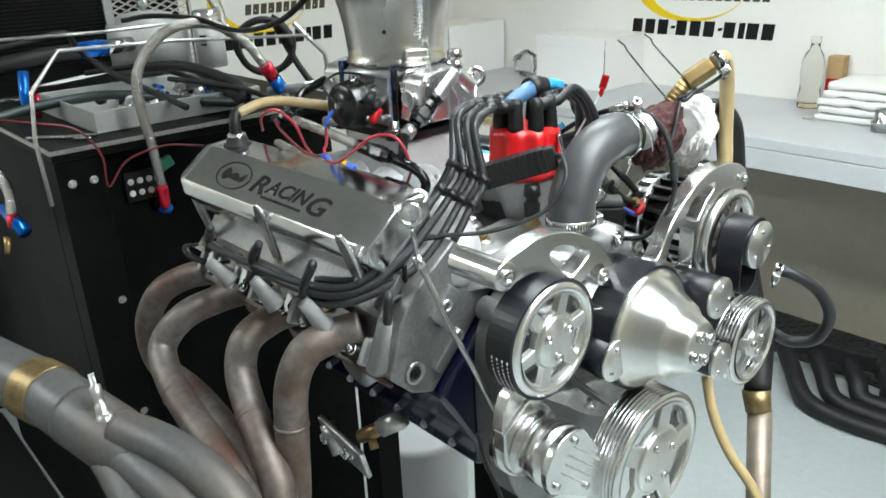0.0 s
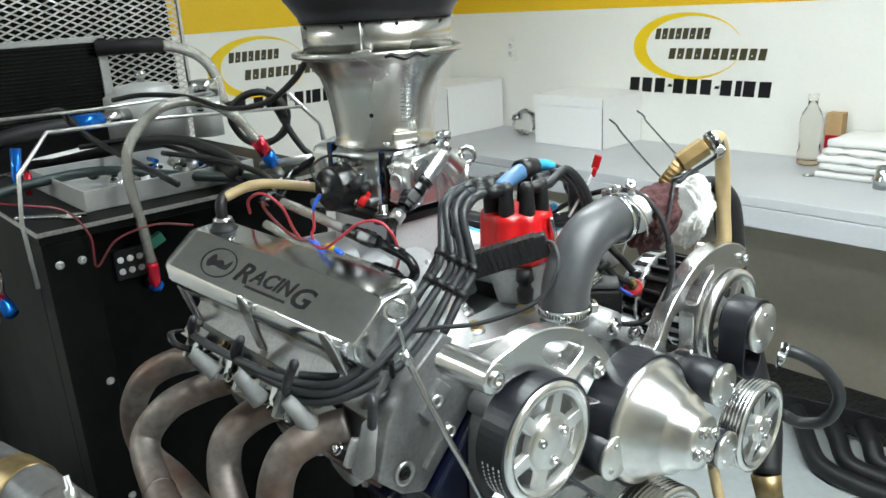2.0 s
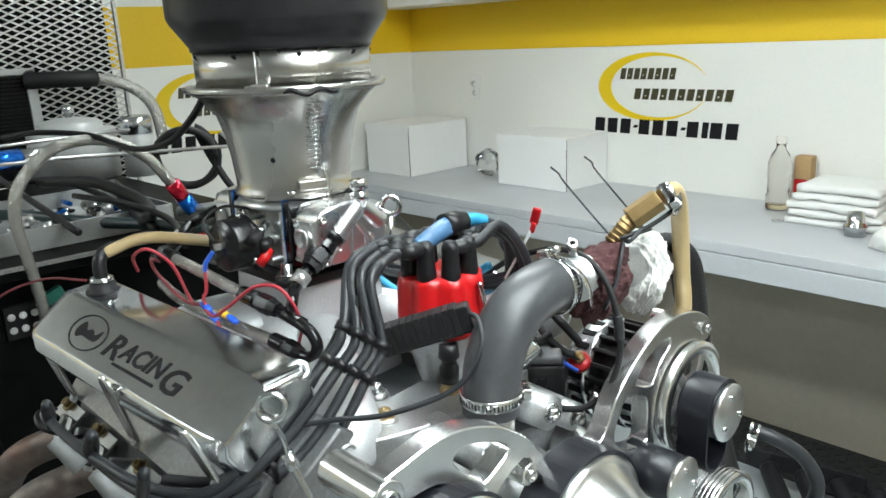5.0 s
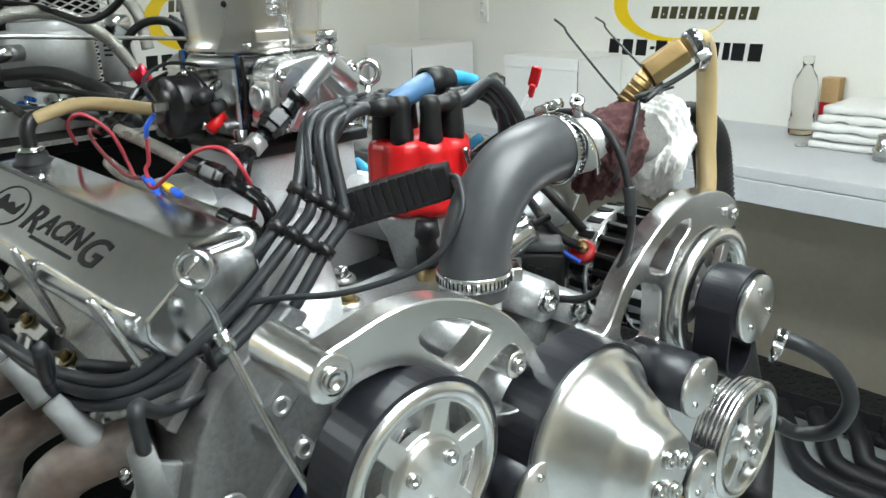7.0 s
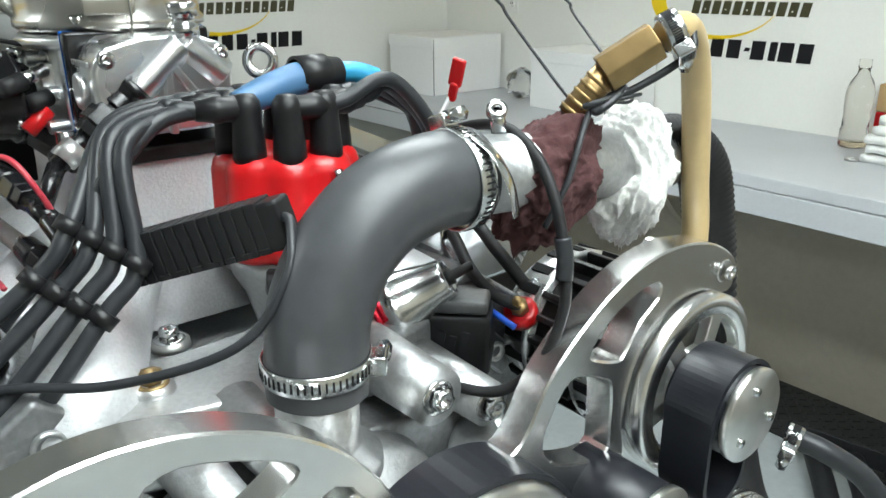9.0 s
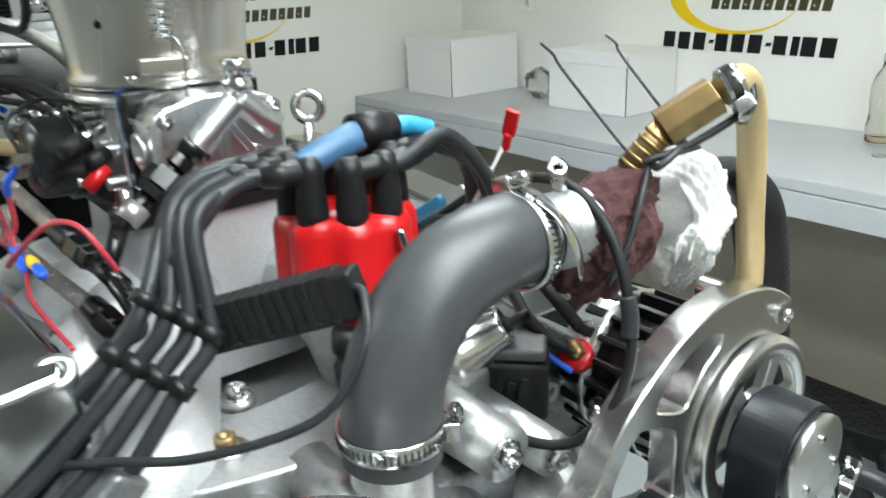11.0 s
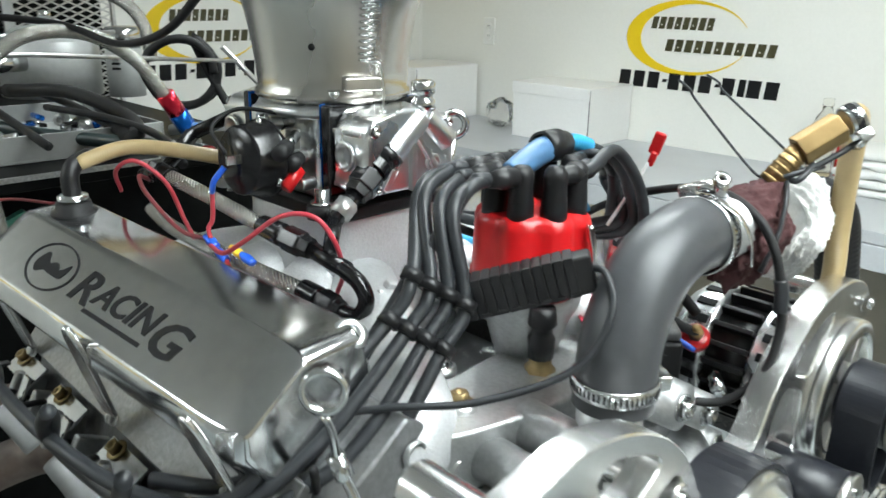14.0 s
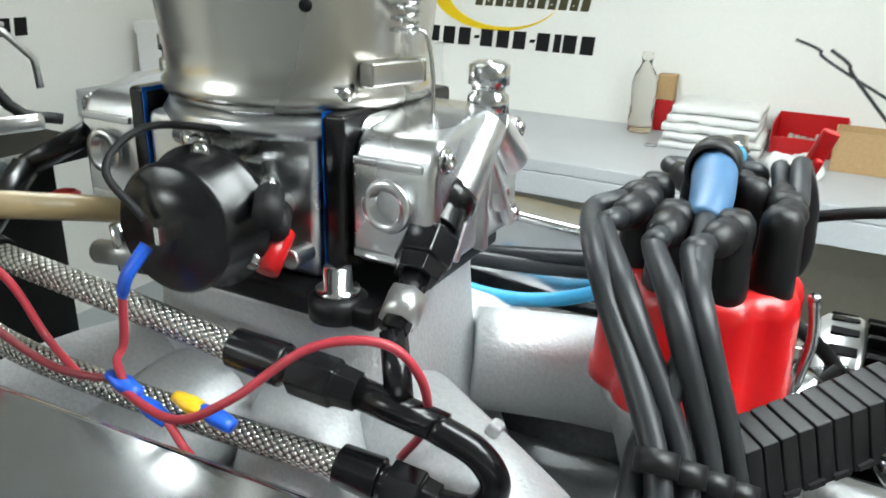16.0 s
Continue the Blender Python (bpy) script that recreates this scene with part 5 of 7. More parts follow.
def band(x0, x1, wheels, name="band"):
    """wheels: (y, z, r, start, end): arcs in degrees, joined by straight runs."""
    pts = []
    for y, z, r, a0, a1 in wheels:
        n = max(2, int(abs(a1 - a0) / 6))
        for k in range(n + 1):
            a = radians(a0 + (a1 - a0) * k / n)
            pts.append((V(0, y + r * math.cos(a), z + r * math.sin(a)), V(0, math.cos(a), math.sin(a)) * (1 if a1 < a0 else -1)))
    bm = bmesh.new()
    rows = [[bm.verts.new(p + V(x, 0, 0) + d * t) for x, t in ((x0, 0), (x0, 0.0042), (x1, 0.0042), (x1, 0))] for p, d in pts]
    for p, q in zip(rows, rows[1:] + rows[:1]):
        for k in range(4):
            bm.faces.new((p[k], p[(k + 1) % 4], q[(k + 1) % 4], q[k]))
    bmesh.ops.recalc_face_normals(bm, faces=bm.faces)
    part(name, bm, BELT, belt)


band(-0.428, -0.387, [(P1[1], P1[2], 0.0758, 359, 0)], "pump_wrap")
band(-0.434, -0.388, [(CY, CZ, 0.0905, 359, 0)], "water_pump_wrap")
band(-0.393, -0.352, [(IT[1], IT[2], 0.0385, 180, 0), (IT[1] - 0.014, IT[2] - 0.052, 0.025, 0, -180)], "idler_wrap")
bm = bmesh.new()
p, q = V(-0.412, 0.940, 1.102), V(-0.412, 1.045, 1.000)
box(bm, (p + q) / 2, (0.04, (q - p).length, 0.0042), Euler((math.atan2(q.z - p.z, q.y - p.y), 0, 0)).to_matrix())
part("inner_run", bm, BELT, belt)

# alternator
alt = thing("alternator", (-0.50, 1.36, 1.10), "finned black and polished alternator on the front bracket", "alternator")
AY, AZ = 1.362, 1.180
bm = bmesh.new()
lathe(bm, [(0, 0), (0, 0.058), (0.010, 0.070), (0.042, 0.074), (0.046, 0.071), (0.046, 0)], (-0.437, AY, AZ), (-1, 0, 0), 56)
shell = part("front_shell", bm, POLISH, alt, "polished front housing")
bm = bmesh.new()
lathe(bm, [(0.046, 0), (0.046, 0.064), (0.092, 0.064), (0.092, 0)], (-0.437, AY, AZ), (-1, 0, 0), 48)
part("stator", bm, BLACK, alt, "black stator ring")
bm = bmesh.new()
lathe(bm, [(0.092, 0), (0.092, 0.071), (0.098, 0.074), (0.122, 0.072), (0.138, 0.058), (0.142, 0.040), (0.142, 0)], (-0.437, AY, AZ), (-1, 0, 0), 56)
rear = part("rear_shell", bm, POLISH, alt, "polished rear housing")
for k in range(13):
    a = radians(70 + 17 * k)
    d = V(0, math.cos(a), math.sin(a))
    m = Matrix((V(1, 0, 0), d, V(0, -d.z, d.y))).transposed()
    bm = bmesh.new()
    box(bm, V(-0.506, AY, AZ) + d * 0.066, (0.045, 0.018, 0.0055), m)
    part("fin", bm, BLACK, alt, bevel=0.001)
    for parent, x in ((shell, -0.463), (rear, -0.546)):
        bm = bmesh.new()
        box(bm, V(x, AY, AZ) + d * 0.0712, (0.022, 0.007, 0.0095), m)
        part("vent", bm, INK, parent, bevel=0.001)
bm = bmesh.new()
lathe(bm, [(0, 0), (0, 0.0155), (0.008, 0.0155), (0.011, 0.012), (0.011, 0)], (-0.540, 1.293, 1.208), (0.25, -0.55, 0.8), 28)
part("insulator", bm, RED, alt, "red terminal insulator")
bm = bmesh.new()
lathe(bm, [(0, 0), (0, 0.0085), (0.008, 0.0085), (0.008, 0.005), (0.015, 0.005), (0.015, 0)], (-0.537, 1.287, 1.217), (0.25, -0.55, 0.8), 6)
part("terminal_nut", bm, BRASS, alt)
for pts, r, m in (([(-0.534, 1.284, 1.221), (-0.552, 1.268, 1.232), (-0.575, 1.262, 1.250), (-0.62, 1.275, 1.272), (-0.70, 1.30, 1.27)], 0.0055, RUBBER),
                  ([(-0.545, 1.300, 1.235), (-0.570, 1.290, 1.262), (-0.62, 1.295, 1.285), (-0.70, 1.31, 1.28)], 0.0060, RUBBER),
                  ([(-0.530, 1.275, 1.205), (-0.560, 1.262, 1.222), (-0.60, 1.262, 1.236)], 0.0030, BLUE_CAP)):
    bm = bmesh.new()
    sweep(bm, pts, r, 12)
    part("cable", bm, m, alt)
bm = bmesh.new()
rod(bm, (-0.508, 1.285, 1.178), (-0.495, 1.268, 1.172), 0.0085, seg=6)
rod(bm, (-0.515, 1.300, 1.184), (-0.500, 1.276, 1.176), 0.0055, seg=12)
part("zinc_bolt", bm, CHROME, alt)
box_m = thing("ignition_coil", (-0.60, 1.225, 1.18), "grey and black coil box with raised bars behind the elbow hose", "coil")
bm = bmesh.new()
box(bm, (-0.585, 1.228, 1.198), (0.105, 0.065, 0.055), Euler((0, 0, 0.75)).to_matrix())
body = part("body", bm, BLACK, box_m, bevel=0.005)
bm = bmesh.new()
box(bm, (-0.585, 1.228, 1.232), (0.100, 0.060, 0.012), Euler((0, 0, 0.75)).to_matrix())
part("cover", bm, COLLECTOR, box_m, "grey cover", bevel=0.004)
side = V(math.sin(0.75), -math.cos(0.75), 0)
run = V(math.cos(0.75), math.sin(0.75), 0)
for k, (a, w, h) in enumerate(((-0.020, 0.006, 0.026), (-0.008, 0.016, 0.006), (0.010, 0.006, 0.026), (0.020, 0.006, 0.018), (0.030, 0.006, 0.026))):
    bm = bmesh.new()
    box(bm, V(-0.585, 1.228, 1.200 if k != 1 else 1.210) + side * 0.033 + run * a, (w, 0.003, h), Euler((0, 0.2, 0.75)).to_matrix())
    part("raised_bar", bm, HEADER_BLACK, body)
bm = bmesh.new()
lathe(bm, [(0, 0.0105), (0.003, 0.0105), (0.003, 0.006), (-0.004, 0.006)], V(-0.585, 1.228, 1.208) + side * 0.033 - run * 0.042, side, 18)
part("screw_boss", bm, STEEL, body)
sol = thing("vacuum_canister", (-0.59, 1.20, 1.22), "zinc plated cone shaped canister behind the elbow hose", "canister")
CE = V(-0.5636, 1.2278, 1.2545)
ca = V(0.025, 0.030, 0.022).normalized()
bm = bmesh.new()
lathe(bm, [(-0.062, 0), (-0.062, 0.024), (-0.050, 0.031), (-0.046, 0.031), (-0.044, 0.0285), (-0.012, 0.0195), (-0.004, 0.0185), (0, 0.017), (0, 0.0145), (-0.002, 0.014), (-0.002, 0)], CE, ca, 40)
part("cone", bm, CHROME, sol)
bm = bmesh.new()
lathe(bm, [(-0.002, 0), (-0.002, 0.0075), (0.004, 0.007), (0.004, 0.0045), (0.022, 0.0042), (0.024, 0)], CE, ca, 18)
part("stub", bm, RUBBER, sol, "black rubber stub")
bm = bmesh.new()
lathe(bm, [(-0.066, 0.020), (-0.066, 0.0275), (-0.062, 0.0275), (-0.062, 0.020)], CE, ca, 32, closed=True)
part("band", bm, RED_ANO, sol, "red ring")
# cable looped from the rags down behind the bracket
loop = thing("sensor_cable", (-0.45, 1.25, 1.2), "black sensor cable looped in front of the alternator", "cable")
bm = bmesh.new()
sweep(bm, [(-0.695, 1.26, 1.313), (-0.63, 1.255, 1.353), (-0.563, 1.245, 1.38), (-0.506, 1.235, 1.389), (-0.466, 1.228, 1.375), (-0.444, 1.225, 1.348), (-0.433, 1.224, 1.313), (-0.427, 1.22, 1.277), (-0.43, 1.205, 1.241), (-0.452, 1.19, 1.211), (-0.481, 1.175, 1.204), (-0.524, 1.165, 1.204), (-0.579, 1.17, 1.209)], 0.0042, 12)
part("cable", bm, RUBBER, loop)
bm = bmesh.new()
sweep(bm, [(-0.435, 1.224, 1.324), (-0.432, 1.224, 1.31), (-0.43, 1.222, 1.295)], 0.0062, 12)
part("sleeve", bm, WIRE, loop)

# fuel pump below the left pulley
fp = thing("fuel_pump", (-0.40, 0.88, 0.95), "machined belt driven fuel pump with a grooved cover", "fuel pump")
c1, c2 = (-0.385, 0.925, 0.977), (-0.385, 1.025, 0.887)
bm = bmesh.new()
lathe(bm, [(0, 0), (0, 0.048), (-0.03, 0.048), (-0.032, 0.044), (-0.05, 0.044), (-0.052, 0.05), (-0.09, 0.05), (-0.09, 0)], (-0.387, c1[1], c1[2]), (1, 0, 0), 40)
part("body", bm, BILLET, fp)
dy, dz = c2[1] - c1[1], c2[2] - c1[2]
ang = math.atan2(dz, dy)
ln = math.hypot(dy, dz)
out = [(0.05 * math.cos(a), 0.05 * math.sin(a)) for a in [math.pi / 2 + 0.25 + k * (math.pi - 0.5) / 14 for k in range(15)]]
out += [(ln + 0.022 * math.cos(a), 0.022 * math.sin(a)) for a in [-math.pi / 2 + k * math.pi / 8 for k in range(9)]]
bm = bmesh.new()
plate(bm, out, [], (-0.386, c1[1], c1[2]), (0, math.cos(ang), math.sin(ang)), (0, -math.sin(ang), math.cos(ang)), 0.012)
cov = part("cover", bm, BILLET, fp, bevel=0.002)
for k in range(4):
    bm = bmesh.new()
    o = V(-0.373, c1[1], c1[2]) + V(0, -math.sin(ang), math.cos(ang)) * (0.022 - 0.013 * k) + V(0, math.cos(ang), math.sin(ang)) * 0.025
    box(bm, o, (0.002, 0.075, 0.003), Euler((ang, 0, 0)).to_matrix())
    part("groove", bm, STEEL, cov)
for a, b in ((-0.02, 0.03), (0.06, 0.03), (0.06, -0.018), (-0.01, -0.035)):
    bm = bmesh.new()
    lathe(bm, [(0, 0), (0, 0.005), (0.004, 0.005), (0.004, 0)], V(-0.374, c1[1], c1[2]) + V(0, math.cos(ang), math.sin(ang)) * a + V(0, -math.sin(ang), math.cos(ang)) * b, (1, 0, 0), 12)
    part("screw", bm, CHROME, cov)
bm = bmesh.new()
lathe(bm, [(0, 0.052), (0, 0.056), (0.022, 0.056), (0.022, 0.052)], (-0.475, c1[1], c1[2]), (1, 0, 0), 40, closed=True)
ringp = part("clamp_ring", bm, BILLET, fp)
bm = bmesh.new()
plate(bm, yz((-0.450, 0.865, 1.020), (-0.450, 0.917, 1.054), (-0.450, 0.941, 1.042), (-0.450, 0.903, 0.968), (-0.450, 0.866, 0.988)), [], (-0.462, 0, 0), (0, 1, 0), (0, 0, 1), 0.022)
part("arm", bm, BILLET, fp, bevel=0.003)

# dipstick
dip = thing("dipstick", (-0.475, 0.885, 1.02), "chrome dipstick and tube with a round handle", "dipstick")
pr, pm, pl = V(-0.550, 0.815, 1.322), V(-0.570, 0.838, 1.248), V(-0.486, 0.900, 1.010)
bm = bmesh.new()
sweep(bm, [pm, pm.lerp(pl, 0.4) + V(0.004, -0.004, 0), pm.lerp(pl, 0.75), pl], 0.0042, 12)
part("tube", bm, CHROME, dip)
bm = bmesh.new()
sweep(bm, [pr + V(0, 0, -0.02), pr.lerp(pm, 0.6), pm], 0.0032, 10)
lathe(bm, [(-0.006, 0), (-0.006, 0.007), (0.012, 0.0075), (0.014, 0.005), (0.014, 0)], pm, pl - pm, 16)
part("rod", bm, CHROME, dip)
bm = bmesh.new()
lathe(bm, [(-0.007, 0.0115), (-0.007, 0.0155), (0.007, 0.0155), (0.007, 0.0115)], pr, (0.75, -0.65, 0.1), 28, closed=True)
part("handle", bm, CHROME, dip)

# pipes and hoses at the right of the pulleys
drop = thing("drain_pipe", (-0.30, 1.36, 0.3), "stained steel pipe with a brass coupling and black hose", "pipe")
bm = bmesh.new()
rod(bm, (-0.364, 1.467, 0.809), (-0.253, 1.337, 0.330), 0.022, seg=20)
part("pipe", bm, surface("stained_steel", (0.27, 0.22, 0.18), 0.45, 0.6, 40, 0.2, 0.1, patch=0.6, patch_scale=9), drop)
bm = bmesh.new()
rod(bm, (-0.378, 1.472, 0.844), (-0.365, 1.465, 0.807), 0.027, 0.024, seg=8)
part("coupling", bm, GOLD, drop)
bm = bmesh.new()
sweep(bm, [(-0.42, 1.44, 1.12), (-0.40, 1.45, 1.03), (-0.404, 1.521, 0.921), (-0.376, 1.473, 0.842)], 0.024, 16)
part("hose", bm, RUBBER, drop)
bow = thing("heater_hose", (-0.34, 1.42, 1.1), "black rubber hose bowed out from a steel fitting", "hose")
bm = bmesh.new()
sweep(bm, [(-0.379, 1.490, 1.080), (-0.350, 1.500, 1.076), (-0.317, 1.530, 1.045), (-0.299, 1.550, 0.994), (-0.319, 1.560, 0.938), (-0.359, 1.550, 0.921), (-0.383, 1.530, 0.937)], 0.0105, 16)
part("hose", bm, WIRE, bow)
clamp((-0.374, 1.491, 1.080), (0.9, 0.3, -0.2), 0.0112, bow, 0.4)
lower = thing("bypass_tubing", (-0.3, 1.19, 0.6), "amber plastic tubing hanging below the pulleys", "tubing")
bm = bmesh.new()
sweep(bm, [(-0.383, 1.288, 0.952), (-0.356, 1.271, 0.901), (-0.318, 1.264, 0.846), (-0.271, 1.269, 0.791), (-0.226, 1.261, 0.721)], 0.0085, 14)
part("tube", bm, TAN, lower)

thinw = thing("ground_wire", (-0.6, 0.85, 1.1), "thin black wires hanging beside the dipstick", "wire")
for pts, r in (([(-0.589, 0.830, 1.236), (-0.610, 0.850, 1.181), (-0.598, 0.870, 1.119), (-0.587, 0.890, 1.064), (-0.579, 0.900, 1.030)], 0.0035),
               ([(-0.450, 0.825, 1.038), (-0.440, 0.829, 0.995), (-0.430, 0.847, 0.930), (-0.430, 0.860, 0.848)], 0.003)):
    bm = bmesh.new()
    sweep(bm, pts, r, 10)
    part("wire", bm, RUBBER, thinw)

# ---- carburettor, air inlet and fuel lines ----
carb = thing("carburetor", (-0.895, YC, 1.34), "polished four barrel carburetor with black metering blocks", "carburetor")
bm = bmesh.new()
span(bm, (-0.985, 1.0, 1.338), (-0.79, 1.17, 1.352))
part("spacer", bm, BLACK, carb, "black insulating spacer", bevel=0.003)
for x, y in ((-0.818, 1.008), (-0.96, 1.008), (-0.818, 1.162), (-0.96, 1.162)):
    bm = bmesh.new()
    lathe(bm, [(0, 0), (0, 0.017), (0.012, 0.017), (0.014, 0.013), (0.014, 0)], (x, y, 1.340), seg=20)
    ear = part("ear", bm, BLACK, carb)
    bm = bmesh.new()
    lathe(bm, [(0, 0), (0, 0.013), (0.003, 0.013), (0.003, 0.0085), (0.016, 0.008), (0.016, 0)], (x, y, 1.354), seg=12)
    part("nut", bm, CHROME, ear)
bm = bmesh.new()
span(bm, (-0.968, 1.018, 1.352), (-0.838, 1.152, 1.440))
part("body", bm, POLISH, carb, bevel=0.006)
bm = bmesh.new()
lathe(bm, [(0, 0), (0, 0.085), (0.006, 0.088), (0.012, 0.084), (0.014, 0.07), (0.014, 0)], (-0.895, YC, 1.436), seg=48)
part("airhorn", bm, POLISH, carb)


def bowl(x, s):
    """Float bowl with its metering block, sight window, fuel inlet and boss. s: +1 front, -1 rear."""
    bm = bmesh.new()
    span(bm, (x, 1.02, 1.358), (x + s * 0.014, 1.148, 1.452))
    part("metering_block", bm, ANODIZED, carb, "black metering block", bevel=0.003)
    bm = bmesh.new()
    span(bm, (x + s * 0.0002, 1.0196, 1.3575), (x + s * 0.0008, 1.1484, 1.4523))
    part("gasket", bm, BLUE_ANO, carb)
    bm = bmesh.new()
    x0, x1 = x + s * 0.0145, x + s * 0.068
    prism(bm, [(1.03, 1.366), (1.024, 1.374), (1.024, 1.425), (1.034, 1.442), (1.07, 1.450), (1.11, 1.450), (1.138, 1.440), (1.145, 1.425), (1.145, 1.374), (1.138, 1.366)], min(x0, x1), max(x0, x1))
    b = part("float_bowl", bm, POLISH, carb, bevel=0.005)
    for k in range(4):
        bm = bmesh.new()
        z = 1.372 + 0.018 * k
        span(bm, (x0 + s * 0.004, 1.0215, z), (x1 - s * 0.006, 1.0245, z + 0.005))
        if not (1.385 < z < 1.415):
            part("rib", bm, POLISH, b, bevel=0.001)
        else:
            bm.free()
    bm = bmesh.new()
    lathe(bm, [(-0.002, 0.0105), (0.004, 0.0155), (0.006, 0.0145), (0.006, 0.0095), (-0.008, 0.009), (-0.008, 0)], (x + s * 0.042, 1.0235, 1.406), (0, -1, 0), 28)
    sight = part("sight_window", bm, POLISH, b)
    bm = bmesh.new()
    lathe(bm, [(0, 0), (0, 0.0092), (0.001, 0)], (x + s * 0.042, 1.026, 1.406), (0, -1, 0), 20)
    part("glass", bm, GOLD, sight)
    # angled fuel inlet arms on both sides of the bowl's end
    for t in (-1, 1):
        bm = bmesh.new()
        if t < 0:
            rod(bm, (x1 - s * 0.006, 1.100, 1.440), (x1 - s * 0.006, 1.060, 1.406), 0.0135, 0.0150, 24)
        else:
            rod(bm, (x1 - s * 0.006, 1.104, 1.440), (x1 - s * 0.004, 1.136, 1.412), 0.0130, 0.0140, 24)
        part("inlet_arm", bm, POLISH, b, bevel=0.001)
    bm = bmesh.new()
    lathe(bm, [(0, 0), (0, 0.013), (0.01, 0.0125), (0.012, 0.010), (0.016, 0.010), (0.017, 0.0125), (0.028, 0.0125), (0.03, 0.009), (0.03, 0.004), (0.026, 0.0)], (x1 - s * 0.008, YC + 0.022, 1.446), seg=6 + 12)
    part("needle_seat", bm, CHROME, b)
    # cast ribs across the bowl's end
    for (ya, za), (yb, zb) in (((1.084, 1.366), (1.084, 1.436)), ((1.044, 1.372), (1.080, 1.425)), ((1.126, 1.372), (1.088, 1.425))):
        bm = bmesh.new()
        box(bm, (x1 + s * 0.002, (ya + yb) / 2, (za + zb) / 2), (0.008, 0.007, math.hypot(yb - ya, zb - za)), Euler((-math.atan2(yb - ya, zb - za), 0, 0)).to_matrix())
        part("end_rib", bm, POLISH, b, bevel=0.0015)
    for ya in (1.056, 1.112):
        bm = bmesh.new()
        lathe(bm, [(-0.002, 0.009), (0.004, 0.009), (0.005, 0.007), (0.001, 0.006), (0.001, 0)], (x1, ya, 1.392), (s, 0, 0), 20)
        part("end_boss", bm, POLISH, b)
    for y in (1.036, 1.134):
        for z in (1.375, 1.432):
            bm = bmesh.new()
            bolt(bm, (x1, y, z), (s, 0, 0), 0.005, 0.005)
            part("bowl_screw", bm, CHROME, b)
    return b


bowl(-0.835, 1)
bowl(-0.970, -1)
# shafts, arms, small fittings on the near side
for pts, r, m, nm in (
        ([(-0.865, 1.01, 1.418), (-0.845, 0.985, 1.412)], 0.006, CHROME, "tube_stub"),
        ([(-0.846, 0.987, 1.412), (-0.832, 0.968, 1.408)], 0.008, RUBBER, "rubber_cap"),
        ([(-0.858, 1.008, 1.395), (-0.846, 0.99, 1.392)], 0.008, RUBBER, "rubber_cap"),
        ([(-0.853, 1.005, 1.385), (-0.85, 0.985, 1.368)], 0.0075, RED, "red_cap"),
        ([(-0.93, 1.01, 1.43), (-0.90, 0.995, 1.432)], 0.006, CHROME, "lever"),
        ([(-0.955, 1.012, 1.39), (-0.95, 0.985, 1.37)], 0.006, CHROME, "shaft"),
        ([(-0.985, 0.985, 1.352), (-0.94, 0.985, 1.358)], 0.008, STEEL, "linkage"),
        ([(-0.962, 0.982, 1.375), (-0.962, 0.985, 1.345)], 0.005, CHROME, "link_rod"),
        ([(-0.835, 1.04, 1.452), (-0.83, 1.035, 1.465)], 0.006, CHROME, "screw_stud")):
    bm = bmesh.new()
    rod(bm, pts[0], pts[1], r, seg=14)
    part(nm, bm, m, carb)
rng = random.Random(3)
for k in range(9):
    bm = bmesh.new()
    x = -0.955 + 0.0135 * k
    z = 1.366 + 0.06 * rng.random()
    if k % 3:
        rod(bm, (x, 1.02, z), (x, 1.006 - 0.006 * rng.random(), z), 0.004 + 0.004 * rng.random(), seg=10)
    else:
        box(bm, (x, 1.014, z), (0.012, 0.014, 0.02 + 0.02 * rng.random()))
    part("casting_boss", bm, POLISH, carb, bevel=0.0015)
bm = bmesh.new()
for k in range(4):
    lathe(bm, [(0.004 * k, 0.0065), (0.004 * k + 0.002, 0.0095), (0.004 * k + 0.004, 0.0065)], (-1.01, 0.985, 1.372), seg=16)
part("return_spring", bm, RED, carb, "red spring")
# throttle position sensor: black drum
tps = thing("throttle_drum", (-0.885, 0.965, 1.36), "black plastic choke drum with blue wire terminals", "choke housing")
ax = V(0.12, -0.98, 0.05)
at = V(-0.888, 0.985, 1.394)
bm = bmesh.new()
lathe(bm, [(-0.012, 0), (-0.012, 0.030), (0.0, 0.032), (0.0, 0.041), (0.005, 0.041), (0.007, 0.037), (0.030, 0.036), (0.033, 0.033), (0.033, 0.025), (0.035, 0.024), (0.035, 0)], at, ax, 44)
part("drum", bm, ANODIZED, tps)
u_, w_, a_ = frame_of(ax)
for k in range(3):
    ang = 0.5 + k * math.tau / 3
    bm = bmesh.new()
    lathe(bm, [(0, 0), (0, 0.0055), (0.004, 0.005), (0.004, 0)], at + a_ * 0.005 + (u_ * math.cos(ang) + w_ * math.sin(ang)) * 0.0375, a_, 12)
    part("screw", bm, CHROME, tps)
for sx in (-0.009, 0.007):
    bm = bmesh.new()
    box(bm, at + a_ * 0.042 + V(sx, 0, -0.004 + sx), (0.003, 0.016, 0.009))
    part("blade", bm, CHROME, tps)
bm = bmesh.new()
sweep(bm, [at + a_ * 0.046 + V(-0.006, 0, -0.006), at + a_ * 0.056 + V(-0.012, 0, -0.02), at + a_ * 0.056 + V(-0.018, 0, -0.032)], 0.0052, 12, 4, flat=0.6)
part("terminal", bm, BLUE_CAP, tps, "blue crimp terminal")
bm = bmesh.new()
